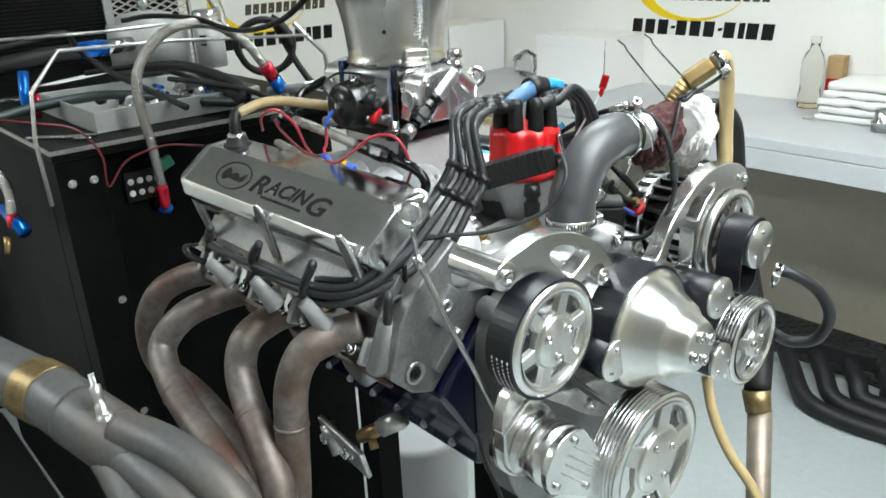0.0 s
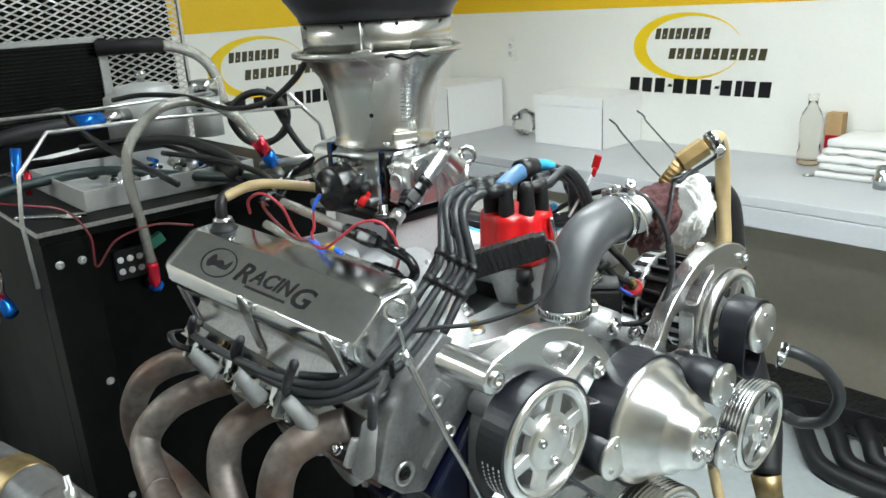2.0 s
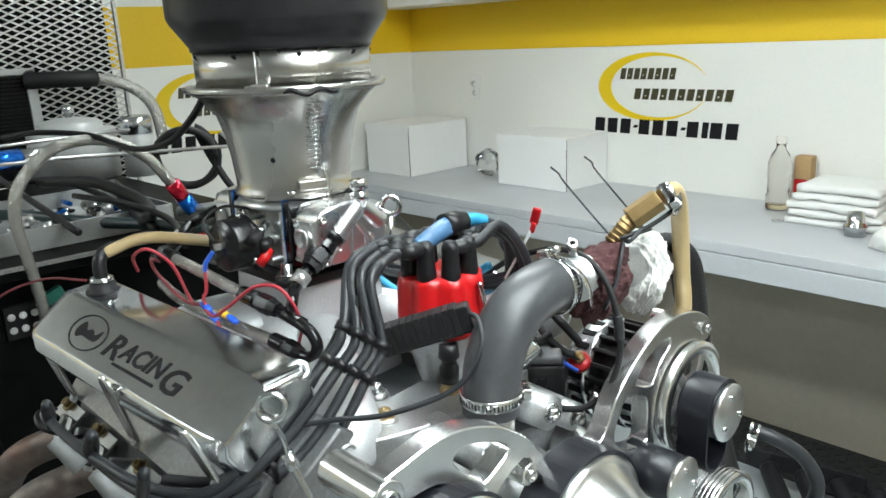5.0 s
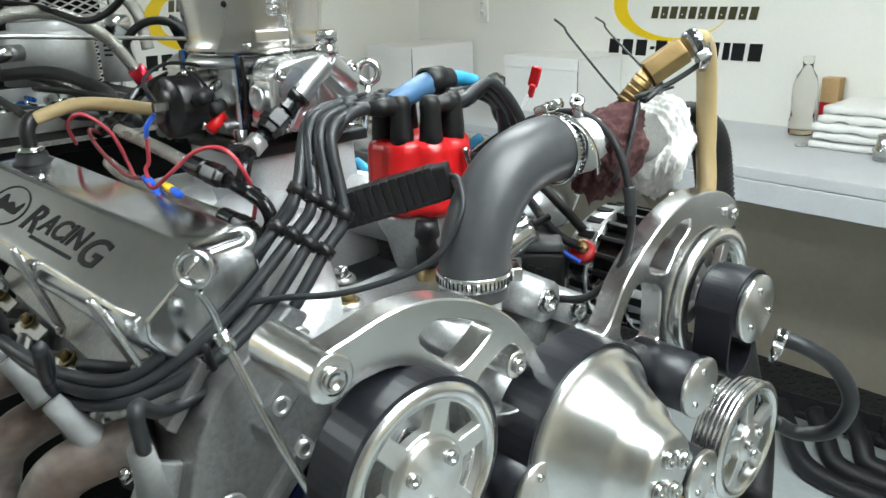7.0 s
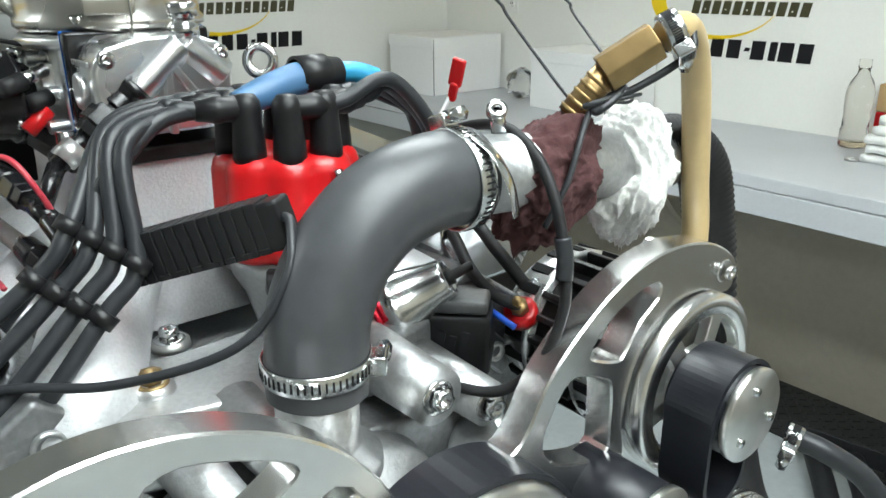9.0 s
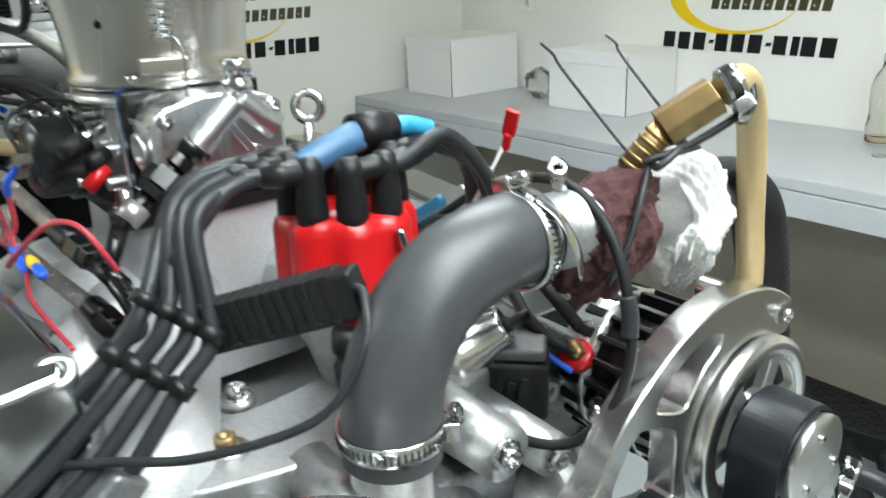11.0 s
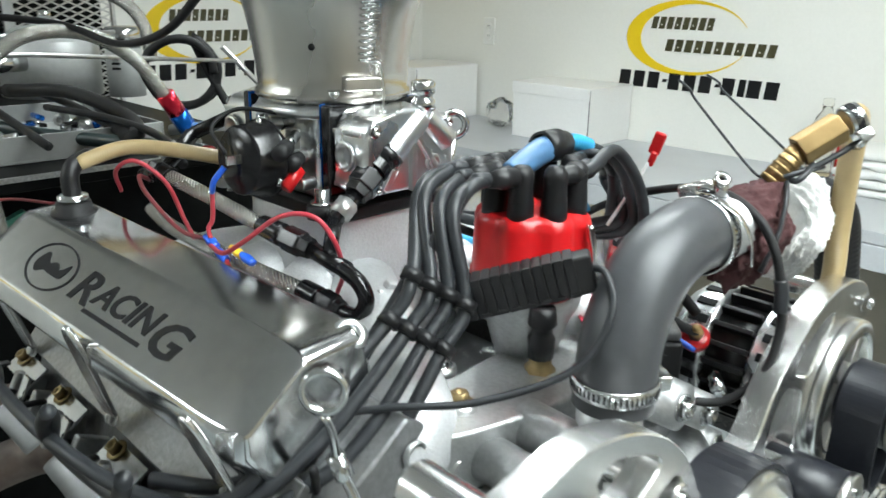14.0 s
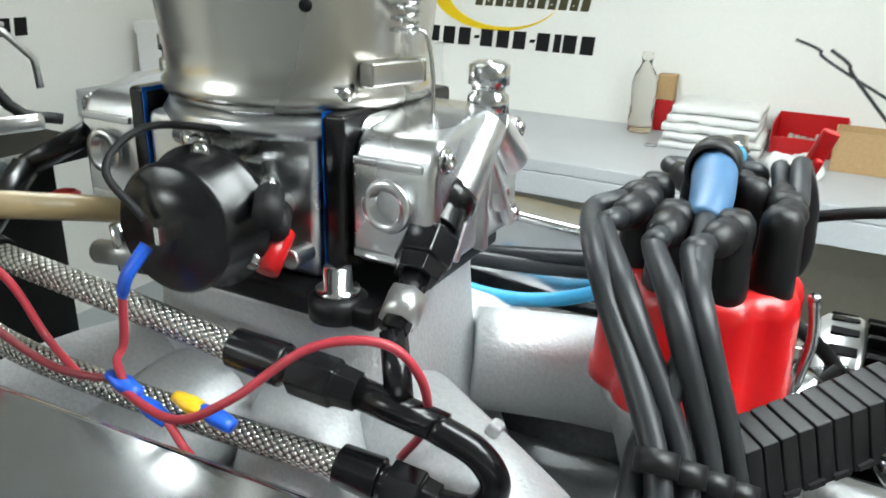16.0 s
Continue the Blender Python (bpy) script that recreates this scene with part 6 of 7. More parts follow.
sweep(bm, [at + a_ * 0.040 + V(-0.012, 0, 0.006), at + a_ * 0.041 + V(-0.035, 0, 0.03), at + a_ * 0.01 + V(-0.03, 0, 0.048), at + V(0.01, 0.02, 0.045)], 0.0022, 8)
part("wire", bm, RUBBER, tps)

# air inlet stack
stack = thing("air_stack", (-0.895, YC, 1.45), "flared spun aluminium air inlet stack with a wire spring", "air inlet")
SX, SY = -0.897, 1.084
prof = [(0, 0.080), (0.004, 0.0855), (0.010, 0.0855), (0.014, 0.082), (0.03, 0.083), (0.06, 0.0865), (0.09, 0.092), (0.115, 0.100), (0.132, 0.112), (0.143, 0.125), (0.150, 0.135)]
bm = bmesh.new()
lathe(bm, prof + [(0.150, 0.132), (0.140, 0.120), (0.11, 0.096), (0.06, 0.083), (0, 0.077)], (SX, SY, 1.450), seg=72, closed=True)
part("cone", bm, STAINLESS, stack)
bm = bmesh.new()
lathe(bm, [(0.150 + 0.005 * math.sin(a), 0.136 + 0.005 * math.cos(a)) for a in [k * math.tau / 12 for k in range(12)]], (SX, SY, 1.452), seg=72, closed=True)
part("rolled_rim", bm, STAINLESS, stack)
toward = V(0.77, -0.64, 0)
side = V(0.64, 0.77, 0)


def on_cone(ang, h, off=0.002):
    r = float(np.interp(h, [p[0] for p in prof], [p[1] for p in prof])) + off
    d = toward * math.cos(ang) + side * math.sin(ang)
    return V(SX, SY, 1.450 + h) + d * r, d


p, d = on_cone(-0.18, 0.058, -0.001)
bm = bmesh.new()
lathe(bm, [(0, 0), (0, 0.004), (0.002, 0.003), (0.002, 0)], p, d, 16)
part("hole_plug", bm, INK, stack)
# wire spring down the near side
pts = []
for k in range(15 * 10 + 1):
    h = 0.135 - 0.092 * k / 150
    q, d = on_cone(0.42 + 0.085 * math.cos(k * math.tau / 10), h, 0.010 + 0.007 * math.sin(k * math.tau / 10))
    pts.append(q)
bm = bmesh.new()
sweep(bm, pts, 0.0011, 6, 1)
part("spring", bm, CHROME, stack)
bm = bmesh.new()
q0, d = on_cone(0.44, 0.045, 0.01)
sweep(bm, [q0, q0 + V(0.008, 0.008, -0.003), q0 + V(0.012, 0.01, -0.03), q0 + V(0.014, 0.004, -0.062)], 0.0013, 6)
part("spring_hook", bm, CHROME, stack)
bm = bmesh.new()
q, d = on_cone(0.40, 0.022, 0.006)
box(bm, q, (0.012, 0.042, 0.014), Matrix((d, V(0, 0, 1).cross(d), V(0, 0, 1))).transposed())
part("clip_bracket", bm, STAINLESS, stack, bevel=0.002)
bm = bmesh.new()
sweep(bm, [on_cone(0.10 + 0.07 * k, 0.149, 0.010)[0] + V(0, 0, 0.003 * math.sin(k * 1.7)) for k in range(8)], 0.0105, 10, 3, radii=[0.006, 0.0105, 0.0095, 0.011, 0.010, 0.0105, 0.009, 0.005], flat=0.35, up=(0, 0, 1))
part("tape", bm, RUBBER, stack, "torn black tape on the rim", bevel=0.001)

duct = thing("air_duct", (SX, SY, 1.60), "steel cuff and black rubber air duct above the stack", "air duct")
bm = bmesh.new()
lathe(bm, [(0, 0.121), (0.05, 0.1215), (0.05, 0.118), (0, 0.118)], (SX, SY, 1.602), seg=72, closed=True)
part("cuff", bm, STAINLESS, duct)
for k in range(9):
    a = k * math.tau / 9 + 0.3
    bm = bmesh.new()
    lathe(bm, [(0, 0), (0, 0.003), (0.002, 0.002), (0.002, 0)], (SX + 0.1215 * math.cos(a), SY + 0.1215 * math.sin(a), 1.645), (math.cos(a), math.sin(a), 0), 10)
    part("rivet", bm, INK, duct)
bm = bmesh.new()
rr = [(0, 0.119), (0, 0.124), (0.006, 0.1245), (0.02, 0.134), (0.036, 0.146), (0.045, 0.150), (0.07, 0.150), (0.085, 0.152), (0.11, 0.150), (0.3, 0.152), (0.9, 0.155), (1.09, 0.155), (1.09, 0.146), (0.05, 0.144), (0.02, 0.126)]
lathe(bm, rr, (SX, SY, 1.651), seg=72, closed=True)
part("rubber_duct", bm, surface("duct_rubber", (0.014, 0.014, 0.016), 0.33, 0, 60, 0.15, 0.04, patch=0.3), duct, "black rubber duct")
bm = bmesh.new()
q = V(SX, SY, 1.604) + (toward * math.cos(-0.15) + side * math.sin(-0.15)) * 0.128
box(bm, q, (0.02, 0.03, 0.012), Matrix((toward, side, V(0, 0, 1))).transposed())
part("clip", bm, STAINLESS, duct, bevel=0.003)
bm = bmesh.new()
sweep(bm, [q + V(0, 0, 0.005), q + V(-0.001, 0.001, 0.045)], 0.0012, 6)
part("pin", bm, STEEL, duct)

# fuel lines
fuel = thing("fuel_line", (-0.80, 0.96, 1.3), "braided steel fuel lines with black hose ends and a tee", "fuel line")


def fit_end(p0, p1, r, parent, m=None, name="hose_end"):
    """A swivel hose end: socket, hex and collar."""
    a, b = Vector(p0), Vector(p1)
    L = (b - a).length
    bm = bmesh.new()
    lathe(bm, [(0, 0), (0, r * 0.95), (L * 0.42, r * 1.05), (L * 0.44, r * 0.8), (L * 0.52, r * 0.8)], a, b - a, 20)
    lathe(bm, [(L * 0.5, 0), (L * 0.5, r * 1.16), (L * 0.82, r * 1.16), (L * 0.84, r), (L, r * 0.9), (L, 0)], a, b - a, 6)
    return part(name, bm, m or ANODIZED, parent, bevel=0.0008)


U0, U1 = V(-1.02, 0.940, 1.358), V(-0.845, 0.955, 1.334)
L0, L1 = V(-0.995, 0.930, 1.303), V(-0.778, 0.955, 1.284)
TEE = V(-0.752, 0.966, 1.322)
bm = bmesh.new()
sweep(bm, [U0, U0.lerp(U1, 0.5) + V(0, -0.001, 0.002), U1], 0.0082, 16, 14)
part("upper_hose", bm, BRAID, fuel, "braided steel hose")
bm = bmesh.new()
sweep(bm, [V(-1.10, 0.95, 1.30), L0, L0.lerp(L1, 0.5) + V(0, -0.002, -0.001), L1], 0.0082, 16, 14)
part("lower_hose", bm, BRAID, fuel, "braided steel hose")
fit_end(U1 - V(0.004, 0, -0.001), TEE + V(-0.022, -0.003, 0.004), 0.0115, fuel)
fit_end(L1 - V(0.004, 0, -0.001), V(-0.727, 0.962, 1.276), 0.0115, fuel)
bm = bmesh.new()
rod(bm, TEE - V(0.024, 0.003, -0.004), TEE + V(0.024, 0.003, -0.006), 0.0085, seg=16)
part("tee", bm, ANODIZED, fuel)
bm = bmesh.new()
sweep(bm, [TEE + V(0.02, 0, -0.004), V(-0.709, 0.968, 1.309), V(-0.699, 0.968, 1.294), V(-0.708, 0.965, 1.278), V(-0.730, 0.962, 1.276)], 0.0078, 16)
part("return_bend", bm, ANODIZED, fuel, "black anodized return bend")
CT, CB = V(-0.776, 1.058, 1.404), V(-0.768, 0.986, 1.352)
fit_end(CT, CT.lerp(CB, 0.62), 0.0145, fuel)
bm = bmesh.new()
lathe(bm, [(-0.004, 0), (-0.004, 0.0175), (0.003, 0.0175), (0.012, 0.0145), (0.012, 0)], CT, CB - CT, 28)
part("collar", bm, ANODIZED, fuel)
bm = bmesh.new()
rod(bm, CT.lerp(CB, 0.55), CB, 0.0085, seg=6)
rod(bm, CB, TEE, 0.0075, seg=14)
part("down_tube", bm, ANODIZED, fuel)
bm = bmesh.new()
rod(bm, CT.lerp(CB, 0.74), CT.lerp(CB, 0.93), 0.0115, seg=6)
part("hex_nut", bm, STEEL, fuel)
Y0 = V(-1.035, 0.938, 1.362)
fit_end(U0 + V(0.006, 0, 0), Y0 + V(-0.015, -0.002, 0.002), 0.0115, fuel)
bm = bmesh.new()
rod(bm, Y0, (-1.070, 0.933, 1.350), 0.010, seg=16)
rod(bm, Y0, (-1.050, 0.988, 1.397), 0.009, seg=6)
part("y_block", bm, ANODIZED, fuel)
bm = bmesh.new()
rod(bm, (-1.055, 0.952, 1.368), (-1.050, 0.971, 1.385), 0.0105, seg=6)
part("hex_nut", bm, STEEL, fuel)
bm = bmesh.new()
rod(bm, (-1.050, 0.988, 1.397), (-1.03, 1.04, 1.42), 0.008, seg=12)
part("rear_tube", bm, ANODIZED, fuel)

# loose wiring with crimp terminals
loom = thing("loose_wiring", (-0.85, 0.93, 1.3), "loose red wires with blue and yellow crimp terminals", "wiring")
W1 = at + a_ * 0.056 + V(-0.018, 0, -0.032)
JB = V(-0.888, 0.925, 1.306)
for pts, m in (([W1, W1 + V(-0.004, 0.0, -0.03), V(-0.905, 0.925, 1.325), JB + V(-0.012, 0, 0.004)], RED_WIRE),
               ([JB + V(-0.02, 0, 0.002), V(-0.85, 0.91, 1.315), V(-0.815, 0.915, 1.335), V(-0.783, 0.935, 1.362), V(-0.752, 0.95, 1.366), V(-0.738, 0.962, 1.345), V(-0.742, 0.975, 1.31), V(-0.76, 0.98, 1.28)], RED_WIRE),
               ([JB + V(0.016, 0, -0.008), V(-0.845, 0.92, 1.283), V(-0.80, 0.925, 1.270), V(-0.76, 0.93, 1.262)], RED_WIRE),
               ([JB + V(-0.02, 0, 0.006), V(-0.95, 0.915, 1.315), V(-1.0, 0.905, 1.345), V(-1.03, 0.91, 1.36), V(-1.05, 0.93, 1.35)], DARK_RED),
               ([V(-1.06, 0.90, 1.34), V(-1.03, 0.885, 1.37), V(-1.0, 0.895, 1.385), V(-0.985, 0.92, 1.36), V(-0.97, 0.93, 1.32), V(-0.93, 0.92, 1.31)], RED_WIRE)):
    bm = bmesh.new()
    sweep(bm, pts, 0.0024, 10)
    part("wire", bm, m, loom)
for c, d, m in ((JB + V(-0.014, 0, 0.006), V(1, 0.05, -0.35), BLUE_CAP), (JB + V(0.006, 0, -0.004), V(1, 0.05, -0.45), BLUE_CAP), (JB + V(0.03, 0.005, 0.004), V(1, 0.05, -0.25), YELLOW_CAP), (JB + V(0.046, 0.006, 0.001), V(1, 0.05, -0.25), BLUE_CAP)):
    bm = bmesh.new()
    a = d.normalized()
    sweep(bm, [c - a * 0.011, c, c + a * 0.011], 0.0052, 10, 3, radii=[0.0035, 0.0058, 0.0045], flat=0.75)
    part("crimp_terminal", bm, m, loom)
# throttle bracket eye at the far side
eye = thing("lifting_eye", (-0.82, 1.20, 1.38), "zinc plated ring beside the carburetor", "ring")
bm = bmesh.new()
lathe(bm, [(-0.002, 0.009), (-0.002, 0.018), (0.002, 0.018), (0.002, 0.009)], (-0.82, 1.198, 1.416), (0.7, -0.65, 0.1), 28, closed=True)
rod(bm, (-0.82, 1.198, 1.40), (-0.825, 1.19, 1.34), 0.005, seg=10)
part("ring", bm, CHROME, eye)

bluehose = thing("light_blue_hose", (-0.80, 1.24, 1.3), "light blue plastic hose along the far valve cover", "hose")
bm = bmesh.new()
sweep(bm, [(-0.862, 1.200, 1.293), (-0.830, 1.210, 1.276), (-0.783, 1.220, 1.273), (-0.732, 1.220, 1.290), (-0.687, 1.220, 1.320), (-0.649, 1.230, 1.347)], 0.006, 12)
part("hose", bm, SKY_BLUE, bluehose)
harness = thing("black_harness", (-0.80, 1.22, 1.27), "black wiring harness below the blue hose", "harness")
for k in range(3):
    bm = bmesh.new()
    sweep(bm, [(-0.888, 1.190, 1.254), (-0.824, 1.200, 1.258), (-0.764, 1.200, 1.259), (-0.715, 1.200, 1.269)] if k == 0 else [(-0.894, 1.190, 1.242), (-0.808, 1.190, 1.249), (-0.737, 1.190, 1.257), (-0.699, 1.190, 1.273)] if k == 1 else [(-0.882, 1.180, 1.242), (-0.813, 1.210, 1.249), (-0.726, 1.210, 1.257)], 0.006, 10)
    part("cable", bm, RUBBER, harness)

# ---- exhaust header on the near bank ----
header = thing("exhaust_header", (-0.9, 0.70, 0.5), "heat stained steel four tube exhaust header", "exhaust header")
bm = bmesh.new()
y0, z0 = bank(0.305, -0.112)
prism(bm, [bank(0.272, -0.1), bank(0.338, -0.1), bank(0.336, -0.108), bank(0.270, -0.108)], -1.15, -0.62)
part("flange", bm, HEADER, header, bevel=0.002)
RUNS = (
    [(-1.126, 0.790, 1.083), (-1.171, 0.755, 1.067), (-1.201, 0.715, 1.038), (-1.254, 0.700, 0.959), (-1.254, 0.705, 0.874), (-1.112, 0.710, 0.867), (-0.960, 0.700, 0.857), (-0.877, 0.690, 0.800), (-0.804, 0.670, 0.726)],
    [(-0.978, 0.790, 1.092), (-1.033, 0.755, 1.067), (-1.046, 0.695, 1.051), (-1.063, 0.655, 1.000), (-0.992, 0.635, 0.964), (-0.879, 0.620, 0.953), (-0.778, 0.610, 0.942), (-0.690, 0.600, 0.917), (-0.636, 0.580, 0.865)],
    [(-0.812, 0.790, 1.109), (-0.832, 0.755, 1.101), (-0.832, 0.705, 1.083), (-0.827, 0.685, 1.039), (-0.783, 0.670, 1.000), (-0.721, 0.655, 0.968), (-0.673, 0.645, 0.921), (-0.653, 0.630, 0.831)],
    [(-0.644, 0.790, 1.138), (-0.664, 0.760, 1.131), (-0.678, 0.715, 1.115), (-0.693, 0.695, 1.058), (-0.691, 0.685, 0.978), (-0.698, 0.680, 0.875), (-0.702, 0.660, 0.755)])
for run in RUNS:
    bm = bmesh.new()
    sweep(bm, run, 0.0245, 22, 7)
    t = part("tube", bm, HEADER, header)
    path = smooth_path(run, 7)
    k = 30 if len(run) > 7 else 26
    d = path[k + 1] - path[k - 1]
    bm = bmesh.new()
    lathe(bm, [(-0.003, 0.0243), (-0.0015, 0.026), (0.0015, 0.026), (0.003, 0.0243)], path[k], d, 24)
    part("weld_bead", bm, HEADER, t)
coll = thing("exhaust_collector", (-1.0, 0.48, 0.9), "grey coated exhaust collector pipe with a sensor", "exhaust pipe")
C = [(-1.430, 0.371, 1.003), (-1.261, 0.422, 0.984), (-1.102, 0.467, 0.976), (-0.990, 0.491, 0.968)]
bm = bmesh.new()
sweep(bm, C, 0.050, 32, 8)
part("pipe", bm, COLLECTOR, coll)
bm = bmesh.new()
sweep(bm, [(-1.002, 0.487, 0.970), (-0.916, 0.506, 0.961), (-0.837, 0.525, 0.951)], 0.05, 32, 8, radii=[0.0505, 0.05, 0.044])
part("merge", bm, COLLECTOR, coll)
a, b = Vector((-1.132, 0.458, 0.978)), Vector((-1.079, 0.473, 0.975))
bm = bmesh.new()
L = (b - a).length
lathe(bm, [(k * L / 16, 0.0508 + (0.0022 if k % 2 else 0)) for k in range(17)], a, b - a, 36)
part("threaded_band", bm, GOLD, coll, "discoloured threaded sleeve")
for q in ([(-0.883, 0.512, 0.989), (-0.821, 0.534, 0.989), (-0.741, 0.555, 0.982), (-0.652, 0.571, 0.948), (-0.609, 0.557, 0.899)],
          [(-0.894, 0.498, 0.960), (-0.807, 0.513, 0.955), (-0.721, 0.523, 0.945), (-0.646, 0.521, 0.908)],
          [(-0.916, 0.494, 0.941), (-0.830, 0.489, 0.931), (-0.753, 0.483, 0.911)]):
    bm = bmesh.new()
    sweep(bm, q, 0.030, 20, 7)
    part("inlet_tube", bm, COLLECTOR, coll)
bm = bmesh.new()
sp, sq = Vector((-0.902, 0.499, 1.002)), Vector((-0.934, 0.501, 1.067))
L = (sq - sp).length
lathe(bm, [(-0.01, 0), (-0.01, 0.013), (L * 0.10, 0.013), (L * 0.10, 0.011), (L * 0.18, 0.011)], sp, sq - sp, 6)
lathe(bm, [(L * 0.18, 0.0095), (L * 0.34, 0.0095), (L * 0.36, 0.007), (L * 0.5, 0.007), (L * 0.52, 0.0085), (L * 0.74, 0.0085), (L * 0.76, 0.0045), (L, 0.0045), (L, 0)], sp, sq - sp, 18)
part("sensor", bm, STEEL, coll, "threaded steel exhaust sensor")

# wire brackets and steel clips along the head
clips = thing("plug_wire_bracket", (-0.85, 0.74, 1.19), "bent steel bracket strips bolted below the valve cover", "bracket")
for k, x in enumerate((-1.09, -0.97, -0.83, -0.70)):
    y, z = bank(0.372, -0.05)
    bm = bmesh.new()
    box(bm, (x, y - 0.006, z - 0.004), (0.075, 0.028, 0.004), Euler((radians(35), 0, 0)).to_matrix())
    box(bm, (x + 0.03, y - 0.02, z - 0.014), (0.016, 0.004, 0.03), Euler((radians(-25), 0, 0)).to_matrix())
    part("strip", bm, CHROME, clips, bevel=0.001)
    bm = bmesh.new()
    sweep(bm, [(x - 0.02, y - 0.02, z - 0.0), (x - 0.01, y - 0.045, z + 0.006), (x + 0.015, y - 0.05, z - 0.004), (x + 0.03, y - 0.03, z - 0.018)], 0.006, 10, 5, flat=0.5)
    part("clip", bm, BLACK, clips)
    bm = bmesh.new()
    bolt(bm, (x - 0.015, y - 0.002, z + 0.002), (0, -0.5, 0.85), 0.007, 0.01)
    part("bolt", bm, GOLD, clips)

# engine mount, brass fitting and stand leg under the block
mount = thing("engine_mount", (-0.7, 0.85, 0.7), "steel engine mount plate with bolts", "mount")
bm = bmesh.new()
c = Vector((-0.834, 0.860, 0.803))
box(bm, c, (0.13, 0.01, 0.07), Euler((0.3, 0.15, 0)).to_matrix())
part("plate", bm, STEEL, mount, bevel=0.003)
for dx in (-0.045, 0.02):
    bm = bmesh.new()
    bolt(bm, c + V(dx, -0.006, 0.0), (0, -1, 0.2), 0.011, 0.012)
    part("bolt", bm, CHROME, mount)
bm = bmesh.new()
rod(bm, (-0.879, 0.855, 0.831), (-0.855, 0.860, 0.779), 0.014, seg=12)
part("cable_clamp", bm, CAST, mount)
drain = thing("drain_fitting", (-0.6, 0.86, 0.85), "brass drain cock with a steel hex screwed into the block", "fitting")
bm = bmesh.new()
rod(bm, (-0.710, 0.900, 0.900), (-0.751, 0.885, 0.871), 0.017, seg=6)
part("hex", bm, STEEL, drain)
bm = bmesh.new()
rod(bm, (-0.746, 0.885, 0.874), (-0.791, 0.870, 0.841), 0.013, seg=18)
rod(bm, (-0.772, 0.875, 0.856), (-0.755, 0.870, 0.832), 0.008, seg=12)
part("cock", bm, BRASS, drain)
leg = thing("stand_leg", (-0.72, 0.95, F0), "black painted steel test stand upright", "stand")
for x in (-1.02, -0.66):
    bm = bmesh.new()
    span(bm, (x - 0.03, 1.04, F0), (x + 0.03, 1.10, 0.80))
    part("post", bm, PANEL, leg, bevel=0.004)
    bm = bmesh.new()
    span(bm, (x - 0.08, 0.9, F0), (x + 0.08, 1.3, F0 + 0.015))
    part("foot", bm, PANEL, leg)
bm = bmesh.new()
span(bm, (-1.08, 0.985, 0.10), (-0.6, 1.215, 0.14))
part("cross_plate", bm, PANEL, leg, bevel=0.004)
tank = thing("waste_drum", (-1.237, 1.349, F0), "pale grey plastic drum on the floor under the engine", "drum")
bm = bmesh.new()
lathe(bm, [(0, 0), (0, 0.122), (0.02, 0.134), (0.2, 0.134), (0.21, 0.138), (0.22, 0.134), (0.53, 0.134), (0.545, 0.140), (0.56, 0.138), (0.565, 0.124), (0.555, 0.0)], (-1.237, 1.349, F0), seg=48)
part("drum", bm, COUNTER, tank)

# ---- test stand cabinet, its top and the things on it ----
TX, TY0, TY1, TZ = -1.545, 0.672, 1.42, 1.27
dyno = thing("dyno_cabinet", (-2.1, 1.0, F0), "black sheet metal test stand cabinet with a worn top edge", "cabinet")
bm = bmesh.new()
span(bm, (-2.95, TY0, F0), (TX - 0.09, TY1, TZ - 0.03))
part("body", bm, PANEL, dyno, bevel=0.003)
bm = bmesh.new()
span(bm, (-2.97, TY0 - 0.002, TZ - 0.03), (TX, TY1 + 0.01, TZ - 0.004))
part("top", bm, PANEL, dyno, bevel=0.002)
bm = bmesh.new()
span(bm, (TX - 0.088, TY0, F0), (TX - 0.004, 0.768, TZ - 0.032))
part("side_panel", bm, PANEL, dyno, bevel=0.002)
bm = bmesh.new()
span(bm, (TX, TY0 - 0.004, TZ - 0.012), (TX + 0.0035, TY1 + 0.01, TZ - 0.003))
span(bm, (-2.97, TY0 - 0.006, TZ - 0.012), (TX + 0.0035, TY0 - 0.0025, TZ - 0.003))
part("edge_trim", bm, EDGE, dyno, "worn bright metal edge")
for y, z in ((0.70, 1.19), (0.745, 1.19), (0.70, 0.6), (0.745, 0.6), (0.75, 0.9)):
    bm = bmesh.new()
    bolt(bm, (TX - 0.004, y, z), (1, 0, 0), 0.006, 0.005)
    part("screw", bm, STEEL, dyno)
port = thing("fuel_port", (-1.6, 0.88, 1.08), "red and blue anodized fuel port on the black panel", "fitting")
Q = V(-1.60, 0.90, 1.085)
bm = bmesh.new()
rod(bm, V(-1.634, 0.90, 1.075), Q, 0.016, seg=16)
part("bulkhead", bm, ANODIZED, port)
bm = bmesh.new()
rod(bm, Q + V(0.02, 0.0, 0.0), Q + V(0.035, -0.005, -0.004), 0.017, seg=6)
part("blue_nut", bm, BLUE_ANO, port)
bm = bmesh.new()
sweep(bm, [Q + V(0.005, 0, -0.006), Q + V(0.03, -0.004, 0.01), Q + V(0.036, -0.006, 0.055)], 0.0145, 16, 5)
part("red_elbow", bm, RED_ANO, port)
strip = thing("terminal_block", (-1.60, 0.85, 1.15), "small black terminal block with white studs on the black panel", "terminal block")
bm = bmesh.new()
span(bm, (-1.632, 0.83, 1.10), (-1.615, 0.90, 1.17))
part("base", bm, BLACK, strip, bevel=0.002)
for k in range(6):
    bm = bmesh.new()
    bolt(bm, (-1.615, 0.843 + 0.022 * (k % 3), 1.12 + 0.028 * (k // 3)), (1, 0, 0), 0.005, 0.005)
    part("screw", bm, CARTON, strip)
bm = bmesh.new()
